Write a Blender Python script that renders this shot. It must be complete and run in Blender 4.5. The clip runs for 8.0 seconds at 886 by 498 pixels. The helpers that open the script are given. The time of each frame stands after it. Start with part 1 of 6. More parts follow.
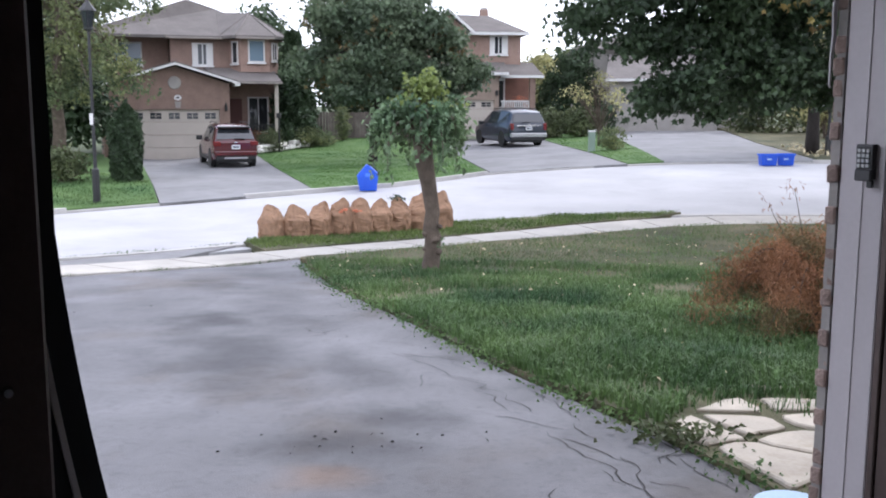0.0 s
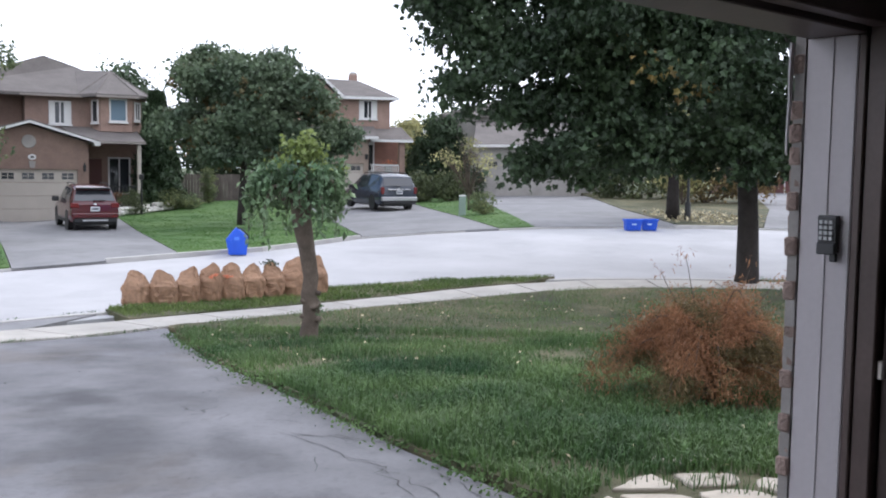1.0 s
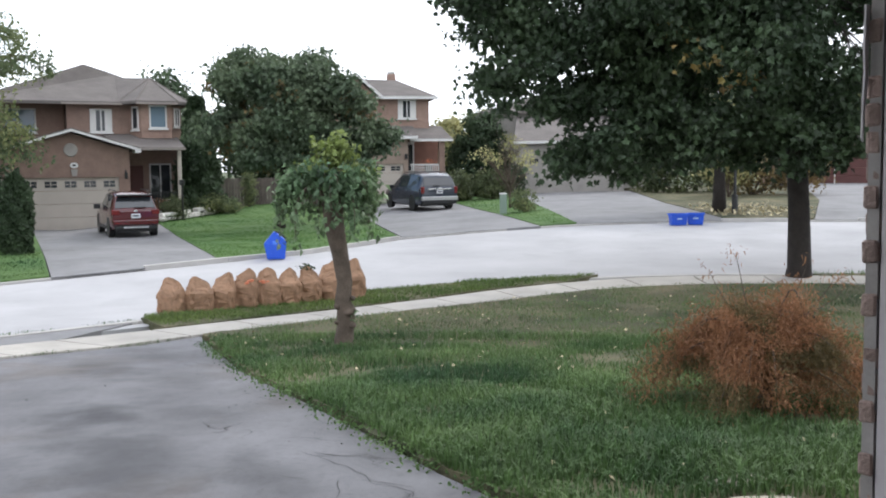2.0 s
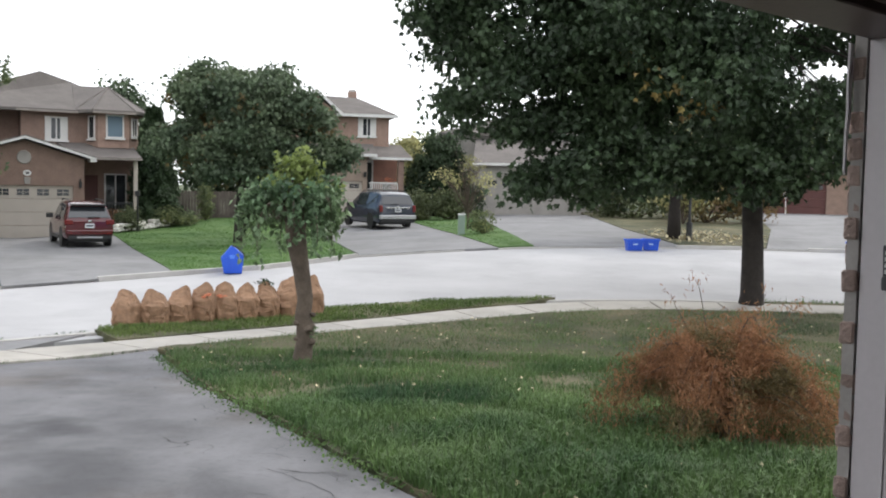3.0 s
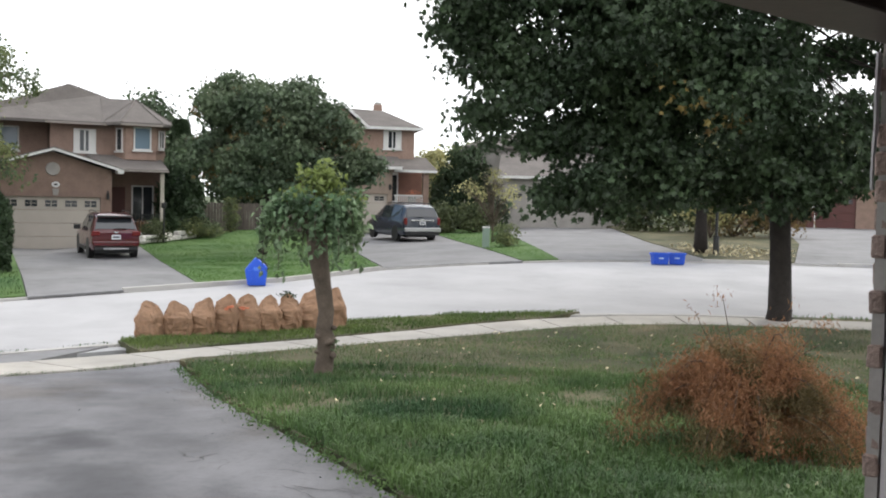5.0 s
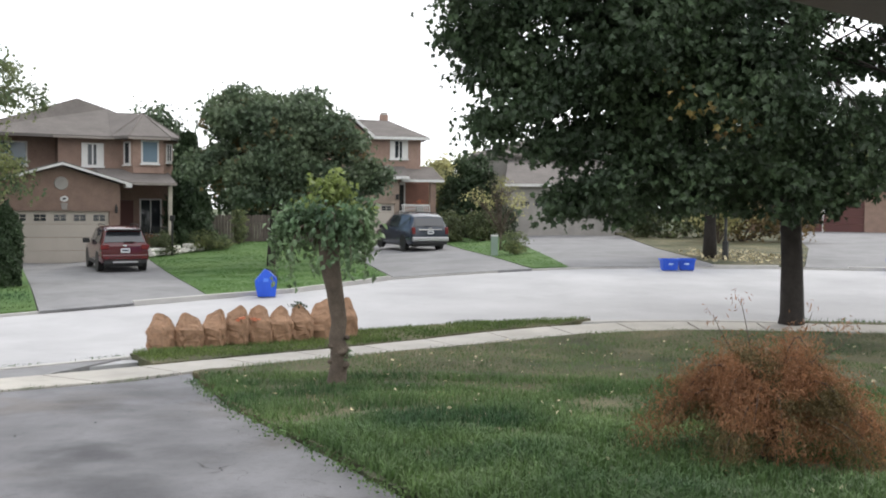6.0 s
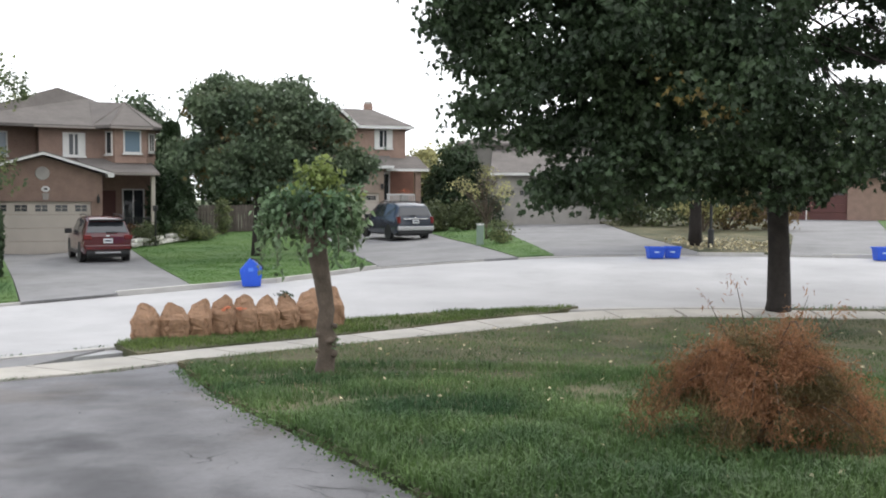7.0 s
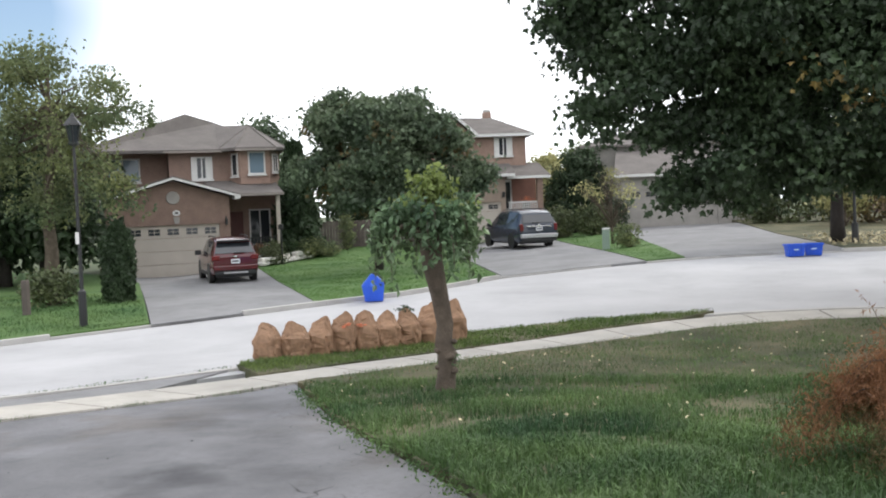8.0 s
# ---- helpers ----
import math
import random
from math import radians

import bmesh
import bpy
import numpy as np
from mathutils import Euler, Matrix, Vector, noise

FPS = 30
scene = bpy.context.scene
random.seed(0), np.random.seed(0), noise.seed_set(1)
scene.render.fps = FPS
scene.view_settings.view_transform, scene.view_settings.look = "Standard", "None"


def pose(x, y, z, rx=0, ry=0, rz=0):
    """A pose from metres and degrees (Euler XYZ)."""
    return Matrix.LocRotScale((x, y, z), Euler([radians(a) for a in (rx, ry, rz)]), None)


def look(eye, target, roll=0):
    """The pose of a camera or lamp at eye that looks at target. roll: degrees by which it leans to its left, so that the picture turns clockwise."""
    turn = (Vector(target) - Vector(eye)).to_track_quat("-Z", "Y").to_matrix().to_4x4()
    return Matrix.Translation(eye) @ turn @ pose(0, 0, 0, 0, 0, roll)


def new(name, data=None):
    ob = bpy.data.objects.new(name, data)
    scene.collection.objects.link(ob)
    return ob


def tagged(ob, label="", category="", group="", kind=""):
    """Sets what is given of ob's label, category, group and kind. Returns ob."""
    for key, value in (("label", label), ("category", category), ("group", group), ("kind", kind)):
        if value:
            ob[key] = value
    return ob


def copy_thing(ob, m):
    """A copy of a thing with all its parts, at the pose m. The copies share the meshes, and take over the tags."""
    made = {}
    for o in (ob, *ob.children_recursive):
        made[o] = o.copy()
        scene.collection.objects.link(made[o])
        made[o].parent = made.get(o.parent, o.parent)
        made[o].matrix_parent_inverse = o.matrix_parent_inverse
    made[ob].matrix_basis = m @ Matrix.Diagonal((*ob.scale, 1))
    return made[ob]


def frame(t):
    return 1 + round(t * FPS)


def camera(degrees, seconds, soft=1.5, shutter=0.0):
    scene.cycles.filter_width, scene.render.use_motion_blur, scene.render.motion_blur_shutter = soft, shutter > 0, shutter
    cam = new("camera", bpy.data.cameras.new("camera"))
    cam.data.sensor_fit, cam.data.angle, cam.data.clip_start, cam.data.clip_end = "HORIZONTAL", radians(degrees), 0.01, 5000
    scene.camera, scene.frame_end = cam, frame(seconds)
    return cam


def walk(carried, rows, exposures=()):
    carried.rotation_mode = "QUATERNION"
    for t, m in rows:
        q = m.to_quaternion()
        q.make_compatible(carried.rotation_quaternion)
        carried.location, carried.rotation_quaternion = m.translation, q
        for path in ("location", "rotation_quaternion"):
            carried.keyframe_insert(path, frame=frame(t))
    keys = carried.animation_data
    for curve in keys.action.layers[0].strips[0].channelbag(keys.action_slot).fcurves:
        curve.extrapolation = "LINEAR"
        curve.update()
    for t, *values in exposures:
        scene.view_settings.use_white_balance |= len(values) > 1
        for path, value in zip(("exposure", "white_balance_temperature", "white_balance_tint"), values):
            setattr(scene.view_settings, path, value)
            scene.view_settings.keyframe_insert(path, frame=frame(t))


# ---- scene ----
cam = camera(49.0, 8.0, soft=1.95)
PATH = [
    (0, (0.615, -0.306, 1.726), (0.284, 1.645, 1.435), 0.1),
    (0.5, (0.467, -0.157, 1.724), (0.224, 1.816, 1.504), 1.7),
    (1, (0.346, 0.056, 1.725), (0.286, 2.048, 1.565), 0.8),
    (1.2, (0.346, 0.15, 1.72), (0.299, 2.143, 1.55), 0.1),
    (2.3, (0.454, 0.618, 1.732), (0.284, 2.605, 1.578), -0.7),
    (2.5, (0.359, 0.562, 1.724), (0.303, 2.557, 1.589), 0.0),
    (3, (0.329, 0.516, 1.73), (0.271, 2.511, 1.607), 1.1),
    (3.5, (0.401, 0.632, 1.734), (0.286, 2.625, 1.62), -1.3),
    (4, (0.42, 0.665, 1.741), (0.288, 2.657, 1.631), -0.0),
    (4.5, (0.394, 0.624, 1.74), (0.286, 2.618, 1.637), 1.4),
    (6, (0.295, 0.647, 1.714), (0.17, 2.642, 1.635), 0.5),
    (6.5, (0.182, 0.672, 1.69), (0.071, 2.668, 1.628), -0.4),
    (7, (0.222, 0.78, 1.664), (0.13, 2.776, 1.565), 0.3),
    (7.5, (0.291, 1.143, 1.68), (0.084, 3.13, 1.584), -0.6),
    (8, (0.258, 1.495, 1.637), (-0.091, 3.463, 1.561), -2.4),
]
walk(cam, [(t, look(eye, target, roll)) for t, eye, target, roll in PATH],
     exposures=[(0, 0.30, 5900, 17), (0.5, 0.2, 5900, 16), (1.2, 0.1, 5950, 14), (2.5, 0.03, 6350, 10), (4.5, 0.0, 6550, 10), (8.0, 0.0, 6450, 10)])
# ---- light: bright thin overcast, weak soft sun from behind the far houses ----
SUN_ELEV, SUN_AZ = 42.0, 40.0
world = bpy.data.worlds.new("sky")
scene.world = world
world.use_nodes = True
wn, wl = world.node_tree.nodes, world.node_tree.links
wn.clear()
w_out = wn.new("ShaderNodeOutputWorld")
w_bg = wn.new("ShaderNodeBackground")
w_sky = wn.new("ShaderNodeTexSky")
w_sky.sky_type, w_sky.sun_disc = "NISHITA", False
w_sky.sun_elevation, w_sky.sun_rotation = radians(SUN_ELEV), radians(SUN_AZ)
w_gain = wn.new("ShaderNodeVectorMath")
w_gain.operation = "SCALE"
w_gain.inputs["Scale"].default_value = 0.16
w_tc = wn.new("ShaderNodeTexCoord")
w_no = wn.new("ShaderNodeTexNoise")
w_no.inputs["Scale"].default_value, w_no.inputs["Detail"].default_value = 1.6, 5
w_ra = wn.new("ShaderNodeMapRange")
w_ra.inputs["From Min"].default_value, w_ra.inputs["From Max"].default_value = 0.50, 0.60
w_far = wn.new("ShaderNodeVectorMath")
w_far.operation = "DISTANCE"
w_far.inputs[1].default_value = (-0.75, 0.62, 0.27)
w_sum = wn.new("ShaderNodeMath")
w_sum.operation = "MULTIPLY_ADD"
w_sum.inputs[1].default_value = 0.35
w_mix = wn.new("ShaderNodeMix")
w_mix.data_type = "RGBA"
wl.new(w_sky.outputs[0], w_gain.inputs[0])
wl.new(w_tc.outputs["Generated"], w_no.inputs["Vector"])
wl.new(w_tc.outputs["Generated"], w_far.inputs[0])
wl.new(w_no.outputs["Fac"], w_sum.inputs[0])
wl.new(w_far.outputs["Value"], w_sum.inputs[2])
wl.new(w_sum.outputs[0], w_ra.inputs["Value"])
wl.new(w_ra.outputs[0], w_mix.inputs["Factor"])
wl.new(w_gain.outputs[0], w_mix.inputs["A"])
w_mix.inputs["B"].default_value = (1.72, 1.74, 1.80, 1)
wl.new(w_mix.outputs["Result"], w_bg.inputs["Color"])
w_bg.inputs["Strength"].default_value = 1.0
wl.new(w_bg.outputs[0], w_out.inputs[0])
sun = new("sun", bpy.data.lights.new("sun", "SUN"))
sun.data.energy, sun.data.angle, sun.data.color = 1.5, radians(12), (1.0, 0.95, 0.86)
az, el = radians(SUN_AZ), radians(SUN_ELEV)
SUN_DIR = Vector((math.sin(az) * math.cos(el), math.cos(az) * math.cos(el), math.sin(el)))
sun.matrix_world = look(SUN_DIR * 60, (0, 0, 0))


# ---- materials ----
def mat(name, base, rough=0.8, var=0.15, scale=3.0, fine=60.0, bump=0.2, dist=0.01, metal=0.0, tint=None, rnd=0.0,
        island=0.0, spec=0.5, sub=0.0, coat=0.0):
    """A surface with a base colour varied at two scales, and fine relief."""
    m = bpy.data.materials.new(name)
    m.use_nodes = True
    n, l = m.node_tree.nodes, m.node_tree.links
    b = n["Principled BSDF"]
    b.inputs["Roughness"].default_value, b.inputs["Metallic"].default_value = rough, metal
    b.inputs["Specular IOR Level"].default_value = spec
    b.inputs["Coat Weight"].default_value = coat
    tc = n.new("ShaderNodeTexCoord")
    big, small = n.new("ShaderNodeTexNoise"), n.new("ShaderNodeTexNoise")
    for t, s in ((big, scale), (small, fine)):
        t.inputs["Scale"].default_value, t.inputs["Detail"].default_value = s, 4
        l.new(tc.outputs["Object"], t.inputs["Vector"])
    mx = n.new("ShaderNodeMix")
    mx.data_type = "RGBA"
    a = [max(0, c * (1 - var)) for c in base]
    z = [min(1, c * (1 + var)) for c in (tint or base)]
    mx.inputs["A"].default_value, mx.inputs["B"].default_value = (*a, 1), (*z, 1)
    ra = n.new("ShaderNodeMapRange")
    ra.inputs["From Min"].default_value, ra.inputs["From Max"].default_value = 0.3, 0.7
    l.new(big.outputs["Fac"], ra.inputs["Value"])
    l.new(ra.outputs[0], mx.inputs["Factor"])
    hsv = n.new("ShaderNodeHueSaturation")
    l.new(mx.outputs["Result"], hsv.inputs["Color"])
    sm = n.new("ShaderNodeMapRange")
    sm.inputs["To Min"].default_value, sm.inputs["To Max"].default_value = 1 - var, 1 + var
    l.new(small.outputs["Fac"], sm.inputs["Value"])
    value = sm.outputs[0]
    for amount, node, out in ((rnd, "ShaderNodeObjectInfo", "Random"), (island, "ShaderNodeNewGeometry", "Random Per Island")):
        if amount:
            src = n.new(node)
            r = n.new("ShaderNodeMapRange")
            r.inputs["To Min"].default_value, r.inputs["To Max"].default_value = 1 - amount, 1 + amount
            l.new(src.outputs[out], r.inputs["Value"])
            mu = n.new("ShaderNodeMath")
            mu.operation = "MULTIPLY"
            l.new(value, mu.inputs[0])
            l.new(r.outputs[0], mu.inputs[1])
            value = mu.outputs[0]
    l.new(value, hsv.inputs["Value"])
    l.new(hsv.outputs[0], b.inputs["Base Color"])
    if bump:
        bp = n.new("ShaderNodeBump")
        bp.inputs["Strength"].default_value, bp.inputs["Distance"].default_value = bump, dist
        l.new(small.outputs["Fac"], bp.inputs["Height"])
        l.new(bp.outputs[0], b.inputs["Normal"])
    return m


def leaf_mat(name, base, tint, island=0.35, trans=0.3, rough=0.55, var=0.25):
    m = mat(name, base, rough, var, 0.5, 9.0, 0.0, tint=tint, island=island, spec=0.35)
    n, l = m.node_tree.nodes, m.node_tree.links
    tr = n.new("ShaderNodeBsdfTranslucent")
    hue = [x for x in n if x.type == "HUE_SAT"][0]
    l.new(hue.outputs[0], tr.inputs["Color"])
    ms = n.new("ShaderNodeMixShader")
    ms.inputs[0].default_value = trans
    l.new(n["Principled BSDF"].outputs[0], ms.inputs[1])
    l.new(tr.outputs[0], ms.inputs[2])
    l.new(ms.outputs[0], n["Material Output"].inputs[0])
    return m


def glass_mat(name, base=(0.03, 0.035, 0.04), rough=0.06, spec=0.5):
    m = bpy.data.materials.new(name)
    m.use_nodes = True
    b = m.node_tree.nodes["Principled BSDF"]
    b.inputs["Base Color"].default_value = (*base, 1)
    b.inputs["Roughness"].default_value, b.inputs["Specular IOR Level"].default_value = rough, spec
    return m


M_grass = mat("lawn_soil", (0.055, 0.070, 0.028), 0.95, 0.3, 0.7, 40, 0.6, 0.03, tint=(0.105, 0.092, 0.050))
M_grass_far = mat("mown_grass", (0.055, 0.130, 0.027), 0.95, 0.2, 0.5, 25, 0.6, 0.03, tint=(0.068, 0.120, 0.030))
M_field = mat("far_ground", (0.07, 0.09, 0.04), 0.95, 0.25, 0.1, 5, 0.3, 0.05)
M_road = mat("pale_worn_asphalt", (0.36, 0.36, 0.37), 0.92, 0.07, 0.35, 90, 0.35, 0.006, tint=(0.40, 0.40, 0.41))
M_drive = mat("driveway_asphalt", (0.115, 0.115, 0.122), 0.8, 0.12, 0.7, 110, 0.6, 0.008, tint=(0.170, 0.170, 0.180))
M_drive_far = mat("grey_driveway_asphalt", (0.20, 0.20, 0.205), 0.9, 0.14, 0.5, 60, 0.3, 0.006)
M_walk = mat("sidewalk_concrete", (0.40, 0.38, 0.345), 0.9, 0.12, 1.3, 70, 0.3, 0.004, rnd=0.05)
M_kerb = mat("kerb_concrete", (0.42, 0.41, 0.39), 0.9, 0.14, 1.5, 60, 0.3, 0.004, rnd=0.05)
M_brick = mat("brown_brick", (0.265, 0.184, 0.148), 0.9, 0.12, 2.5, 70, 0.3, 0.006, rnd=0.18)
M_roof = mat("grey_shingle", (0.135, 0.122, 0.114), 0.95, 0.14, 1.2, 45, 0.5, 0.01, rnd=0.1)
M_white = mat("white_trim_paint", (0.60, 0.60, 0.585), 0.6, 0.05, 2, 40, 0.05)
M_garage = mat("beige_door_paint", (0.42, 0.38, 0.33), 0.6, 0.05, 1.5, 40, 0.05)
M_glass = glass_mat("window_glass")
M_bark = mat("brown_bark", (0.10, 0.078, 0.06), 0.95, 0.3, 6, 35, 0.8, 0.02)
M_bark_dark = mat("dark_bark", (0.030, 0.025, 0.022), 0.95, 0.3, 6, 35, 0.8, 0.02)
M_maple = leaf_mat("maple_leaf", (0.026, 0.050, 0.025), (0.046, 0.072, 0.034), island=0.42, trans=0.3, rough=0.48, var=0.34)
M_maple_turn = leaf_mat("turning_maple_leaf", (0.20, 0.10, 0.045), (0.19, 0.16, 0.05), trans=0.3)

M_cedar = leaf_mat("cedar_foliage", (0.030, 0.054, 0.026), (0.044, 0.070, 0.032), trans=0.15)
M_mid_leaf = leaf_mat("oak_like_leaf", (0.082, 0.130, 0.080), (0.115, 0.150, 0.085), rough=0.45)
M_light_leaf = leaf_mat("locust_leaf", (0.110, 0.165, 0.095), (0.200, 0.215, 0.090), trans=0.45)
M_mulberry = leaf_mat("mulberry_leaf", (0.120, 0.210, 0.120), (0.185, 0.250, 0.125), island=0.5, trans=0.4, rough=0.36)
M_mulberry_top = leaf_mat("young_mulberry_leaf", (0.21, 0.28, 0.085), (0.27, 0.31, 0.10), trans=0.45, rough=0.4)
M_rust = leaf_mat("rusty_lace_leaf", (0.28, 0.128, 0.062), (0.32, 0.175, 0.090), trans=0.35)
M_lace_green = leaf_mat("dull_green_lace_leaf", (0.11, 0.11, 0.045), (0.17, 0.12, 0.055), trans=0.3)
M_yellow_leaf = leaf_mat("yellow_green_leaf", (0.33, 0.33, 0.16), (0.42, 0.40, 0.20), trans=0.45)
M_shrub = leaf_mat("shrub_leaf", (0.065, 0.095, 0.042), (0.10, 0.115, 0.05), trans=0.2)
M_blade = leaf_mat("grass_blade", (0.040, 0.112, 0.037), (0.100, 0.156, 0.052), island=0.42, trans=0.3, rough=0.58, var=0.36)
# blades for the road strip, lighter and yellower to carry the stronger light there
M_lit_verge_blade = leaf_mat("lit_verge_grass_blade", (0.080, 0.150, 0.036), (0.140, 0.185, 0.055), island=0.4, trans=0.35, rough=0.6)
M_far_blade = leaf_mat("mown_grass_blade", (0.062, 0.150, 0.030), (0.085, 0.170, 0.036), island=0.15, trans=0.3, rough=0.7, var=0.12)
M_dry_blade = leaf_mat("dry_grass_blade", (0.19, 0.16, 0.085), (0.26, 0.22, 0.13), island=0.4, trans=0.3, rough=0.7)
M_litter = mat("fallen_leaf", (0.52, 0.46, 0.30), 0.8, 0.3, 3, 20, 0, island=0.4)
M_bag = mat("brown_kraft_paper", (0.262, 0.156, 0.094), 0.8, 0.2, 7, 15, 0.6, 0.02, rnd=0.1)
M_bag_print = mat("orange_print", (0.60, 0.19, 0.10), 0.8, 0.1, 8, 40, 0.1)
M_blue = mat("blue_plastic", (0.02, 0.10, 0.62), 0.45, 0.06, 3, 30, 0.05)
M_blue_mark = mat("light_blue_print", (0.08, 0.22, 0.75), 0.5, 0.06, 3, 30, 0.05)
M_red_paint = mat("dark_red_car_paint", (0.075, 0.008, 0.012), 0.18, 0.04, 2, 200, 0, coat=0.6)
M_van_paint = mat("dark_slate_car_paint", (0.022, 0.03, 0.046), 0.25, 0.04, 2, 200, 0, coat=0.6)
M_car_glass = glass_mat("tinted_car_glass", (0.03, 0.034, 0.04), 0.05, 1.0)
M_tyre = mat("tyre_rubber", (0.02, 0.02, 0.02), 0.85, 0.15, 6, 60, 0.2)
M_rim = mat("alloy_rim", (0.45, 0.45, 0.46), 0.35, 0.05, 5, 50, 0, metal=0.8)
M_black = mat("black_painted_metal", (0.015, 0.016, 0.017), 0.45, 0.1, 4, 40, 0.05)
M_tail = mat("red_tail_lens", (0.13, 0.010, 0.010), 0.2, 0.05, 5, 40, 0)
M_gutter = mat("brown_grey_gutter", (0.24, 0.21, 0.19), 0.6, 0.05, 2, 40, 0.05)
M_plate = mat("pale_number_plate", (0.65, 0.67, 0.70), 0.5, 0.04, 6, 40, 0)
M_chrome = mat("bright_metal", (0.6, 0.6, 0.6), 0.2, 0.05, 4, 40, 0, metal=1.0)
M_curtain = mat("pale_blind", (0.62, 0.62, 0.60), 0.85, 0.05, 4, 50, 0.1)
# window glass with the reflected sky painted in as a pale blue base
M_sky_tint_glass = glass_mat("sky_tint_painted_glass", (0.16, 0.22, 0.27), 0.04)
M_beige_brick = mat("beige_brick", (0.26, 0.205, 0.165), 0.9, 0.1, 2.5, 60, 0.3, 0.006)
M_beige_wall = mat("pale_beige_brick", (0.30, 0.285, 0.265), 0.9, 0.1, 2.5, 60, 0.3, 0.006)
M_red_door = mat("brown_red_door_paint", (0.085, 0.028, 0.024), 0.6, 0.1, 2, 40, 0.05)
M_fence = mat("weathered_fence_wood", (0.115, 0.095, 0.085), 0.9, 0.2, 2, 50, 0.3, 0.006, rnd=0.2)
M_stone_white = mat("white_landscape_stone", (0.62, 0.60, 0.56), 0.9, 0.15, 3, 40, 0.4, 0.01, rnd=0.15)
M_flag = mat("cream_flagstone", (0.43, 0.385, 0.32), 0.85, 0.14, 2.2, 45, 0.4, 0.006, rnd=0.08)
M_green_box = mat("pale_green_metal", (0.20, 0.27, 0.22), 0.6, 0.06, 3, 40, 0.05)
M_jamb = mat("grey_painted_board", (0.54, 0.505, 0.515), 0.6, 0.06, 1.2, 50, 0.12, 0.002)
M_brown_wood = mat("dark_brown_stained_wood", (0.095, 0.066, 0.058), 0.45, 0.2, 3, 60, 0.2, 0.003)
M_inside = mat("dusty_dark_garage_wall", (0.50, 0.46, 0.43), 0.9, 0.15, 1.5, 30, 0.2, 0.004)
M_floor_in = mat("garage_floor_concrete", (0.34, 0.33, 0.32), 0.85, 0.15, 1.2, 50, 0.2, 0.003)
M_near_brick = mat("rough_brown_brick", (0.33, 0.245, 0.21), 0.95, 0.22, 9, 70, 0.9, 0.012, rnd=0.25)
M_mortar = mat("grey_mortar", (0.33, 0.31, 0.29), 0.95, 0.12, 6, 60, 0.4, 0.004)
M_pad = mat("dark_grey_plastic", (0.045, 0.045, 0.048), 0.5, 0.06, 6, 60, 0.05)
M_key = mat("pale_grey_key", (0.55, 0.56, 0.56), 0.5, 0.04, 6, 60, 0)
M_strip = mat("dull_aluminium_strip", (0.75, 0.70, 0.66), 0.3, 0.08, 3, 50, 0.05, metal=0.7)
M_crack = mat("dark_crack", (0.035, 0.034, 0.034), 0.95, 0.2, 6, 60, 0)
M_soil = mat("dry_earth", (0.13, 0.10, 0.07), 0.95, 0.25, 3, 40, 0.5, 0.02)
M_terracotta = mat("red_brick_shade", (0.24, 0.125, 0.095), 0.9, 0.1, 3, 50, 0.2)
M_pale_blue = mat("pale_blue_plastic", (0.45, 0.60, 0.78), 0.4, 0.06, 4, 40, 0.1)


def add_stains(m, spots, dark):
    """Oil-dark stains with cloudy edges on a flat surface: x, y, radius along x, radius along y, depth."""
    n, l = m.node_tree.nodes, m.node_tree.links
    src = n["Principled BSDF"].inputs["Base Color"].links[0].from_socket
    tc = [x for x in n if x.type == "TEX_COORD"][0]
    no = n.new("ShaderNodeTexNoise")
    no.inputs["Scale"].default_value, no.inputs["Detail"].default_value = 2.2, 5
    l.new(tc.outputs["Object"], no.inputs["Vector"])
    total = None
    for x, y, rx, ry, depth in spots:
        mp = n.new("ShaderNodeMapping")
        mp.vector_type = "TEXTURE"
        mp.inputs["Location"].default_value = (x, y, 0)
        mp.inputs["Scale"].default_value = (rx, ry, 1000)
        mp.inputs["Rotation"].default_value = (0, 0, radians(25))
        l.new(tc.outputs["Object"], mp.inputs[0])
        ln = n.new("ShaderNodeVectorMath")
        ln.operation = "LENGTH"
        l.new(mp.outputs[0], ln.inputs[0])
        ad = n.new("ShaderNodeMath")
        ad.operation = "MULTIPLY_ADD"
        l.new(no.outputs["Fac"], ad.inputs[0])
        ad.inputs[1].default_value = 1.5
        l.new(ln.outputs["Value"], ad.inputs[2])
        r = n.new("ShaderNodeMapRange")
        r.interpolation_type = "SMOOTHSTEP"
        r.inputs["From Min"].default_value, r.inputs["From Max"].default_value = 0.75, 1.85
        r.inputs["To Min"].default_value, r.inputs["To Max"].default_value = depth, 0.0
        l.new(ad.outputs[0], r.inputs["Value"])
        if total is None:
            total = r.outputs[0]
        else:
            mxm = n.new("ShaderNodeMath")
            mxm.operation = "MAXIMUM"
            l.new(total, mxm.inputs[0])
            l.new(r.outputs[0], mxm.inputs[1])
            total = mxm.outputs[0]
    mx = n.new("ShaderNodeMix")
    mx.data_type = "RGBA"
    l.new(total, mx.inputs["Factor"])
    l.new(src, mx.inputs["A"])
    mx.inputs["B"].default_value = (*dark, 1)
    l.new(mx.outputs["Result"], n["Principled BSDF"].inputs["Base Color"])


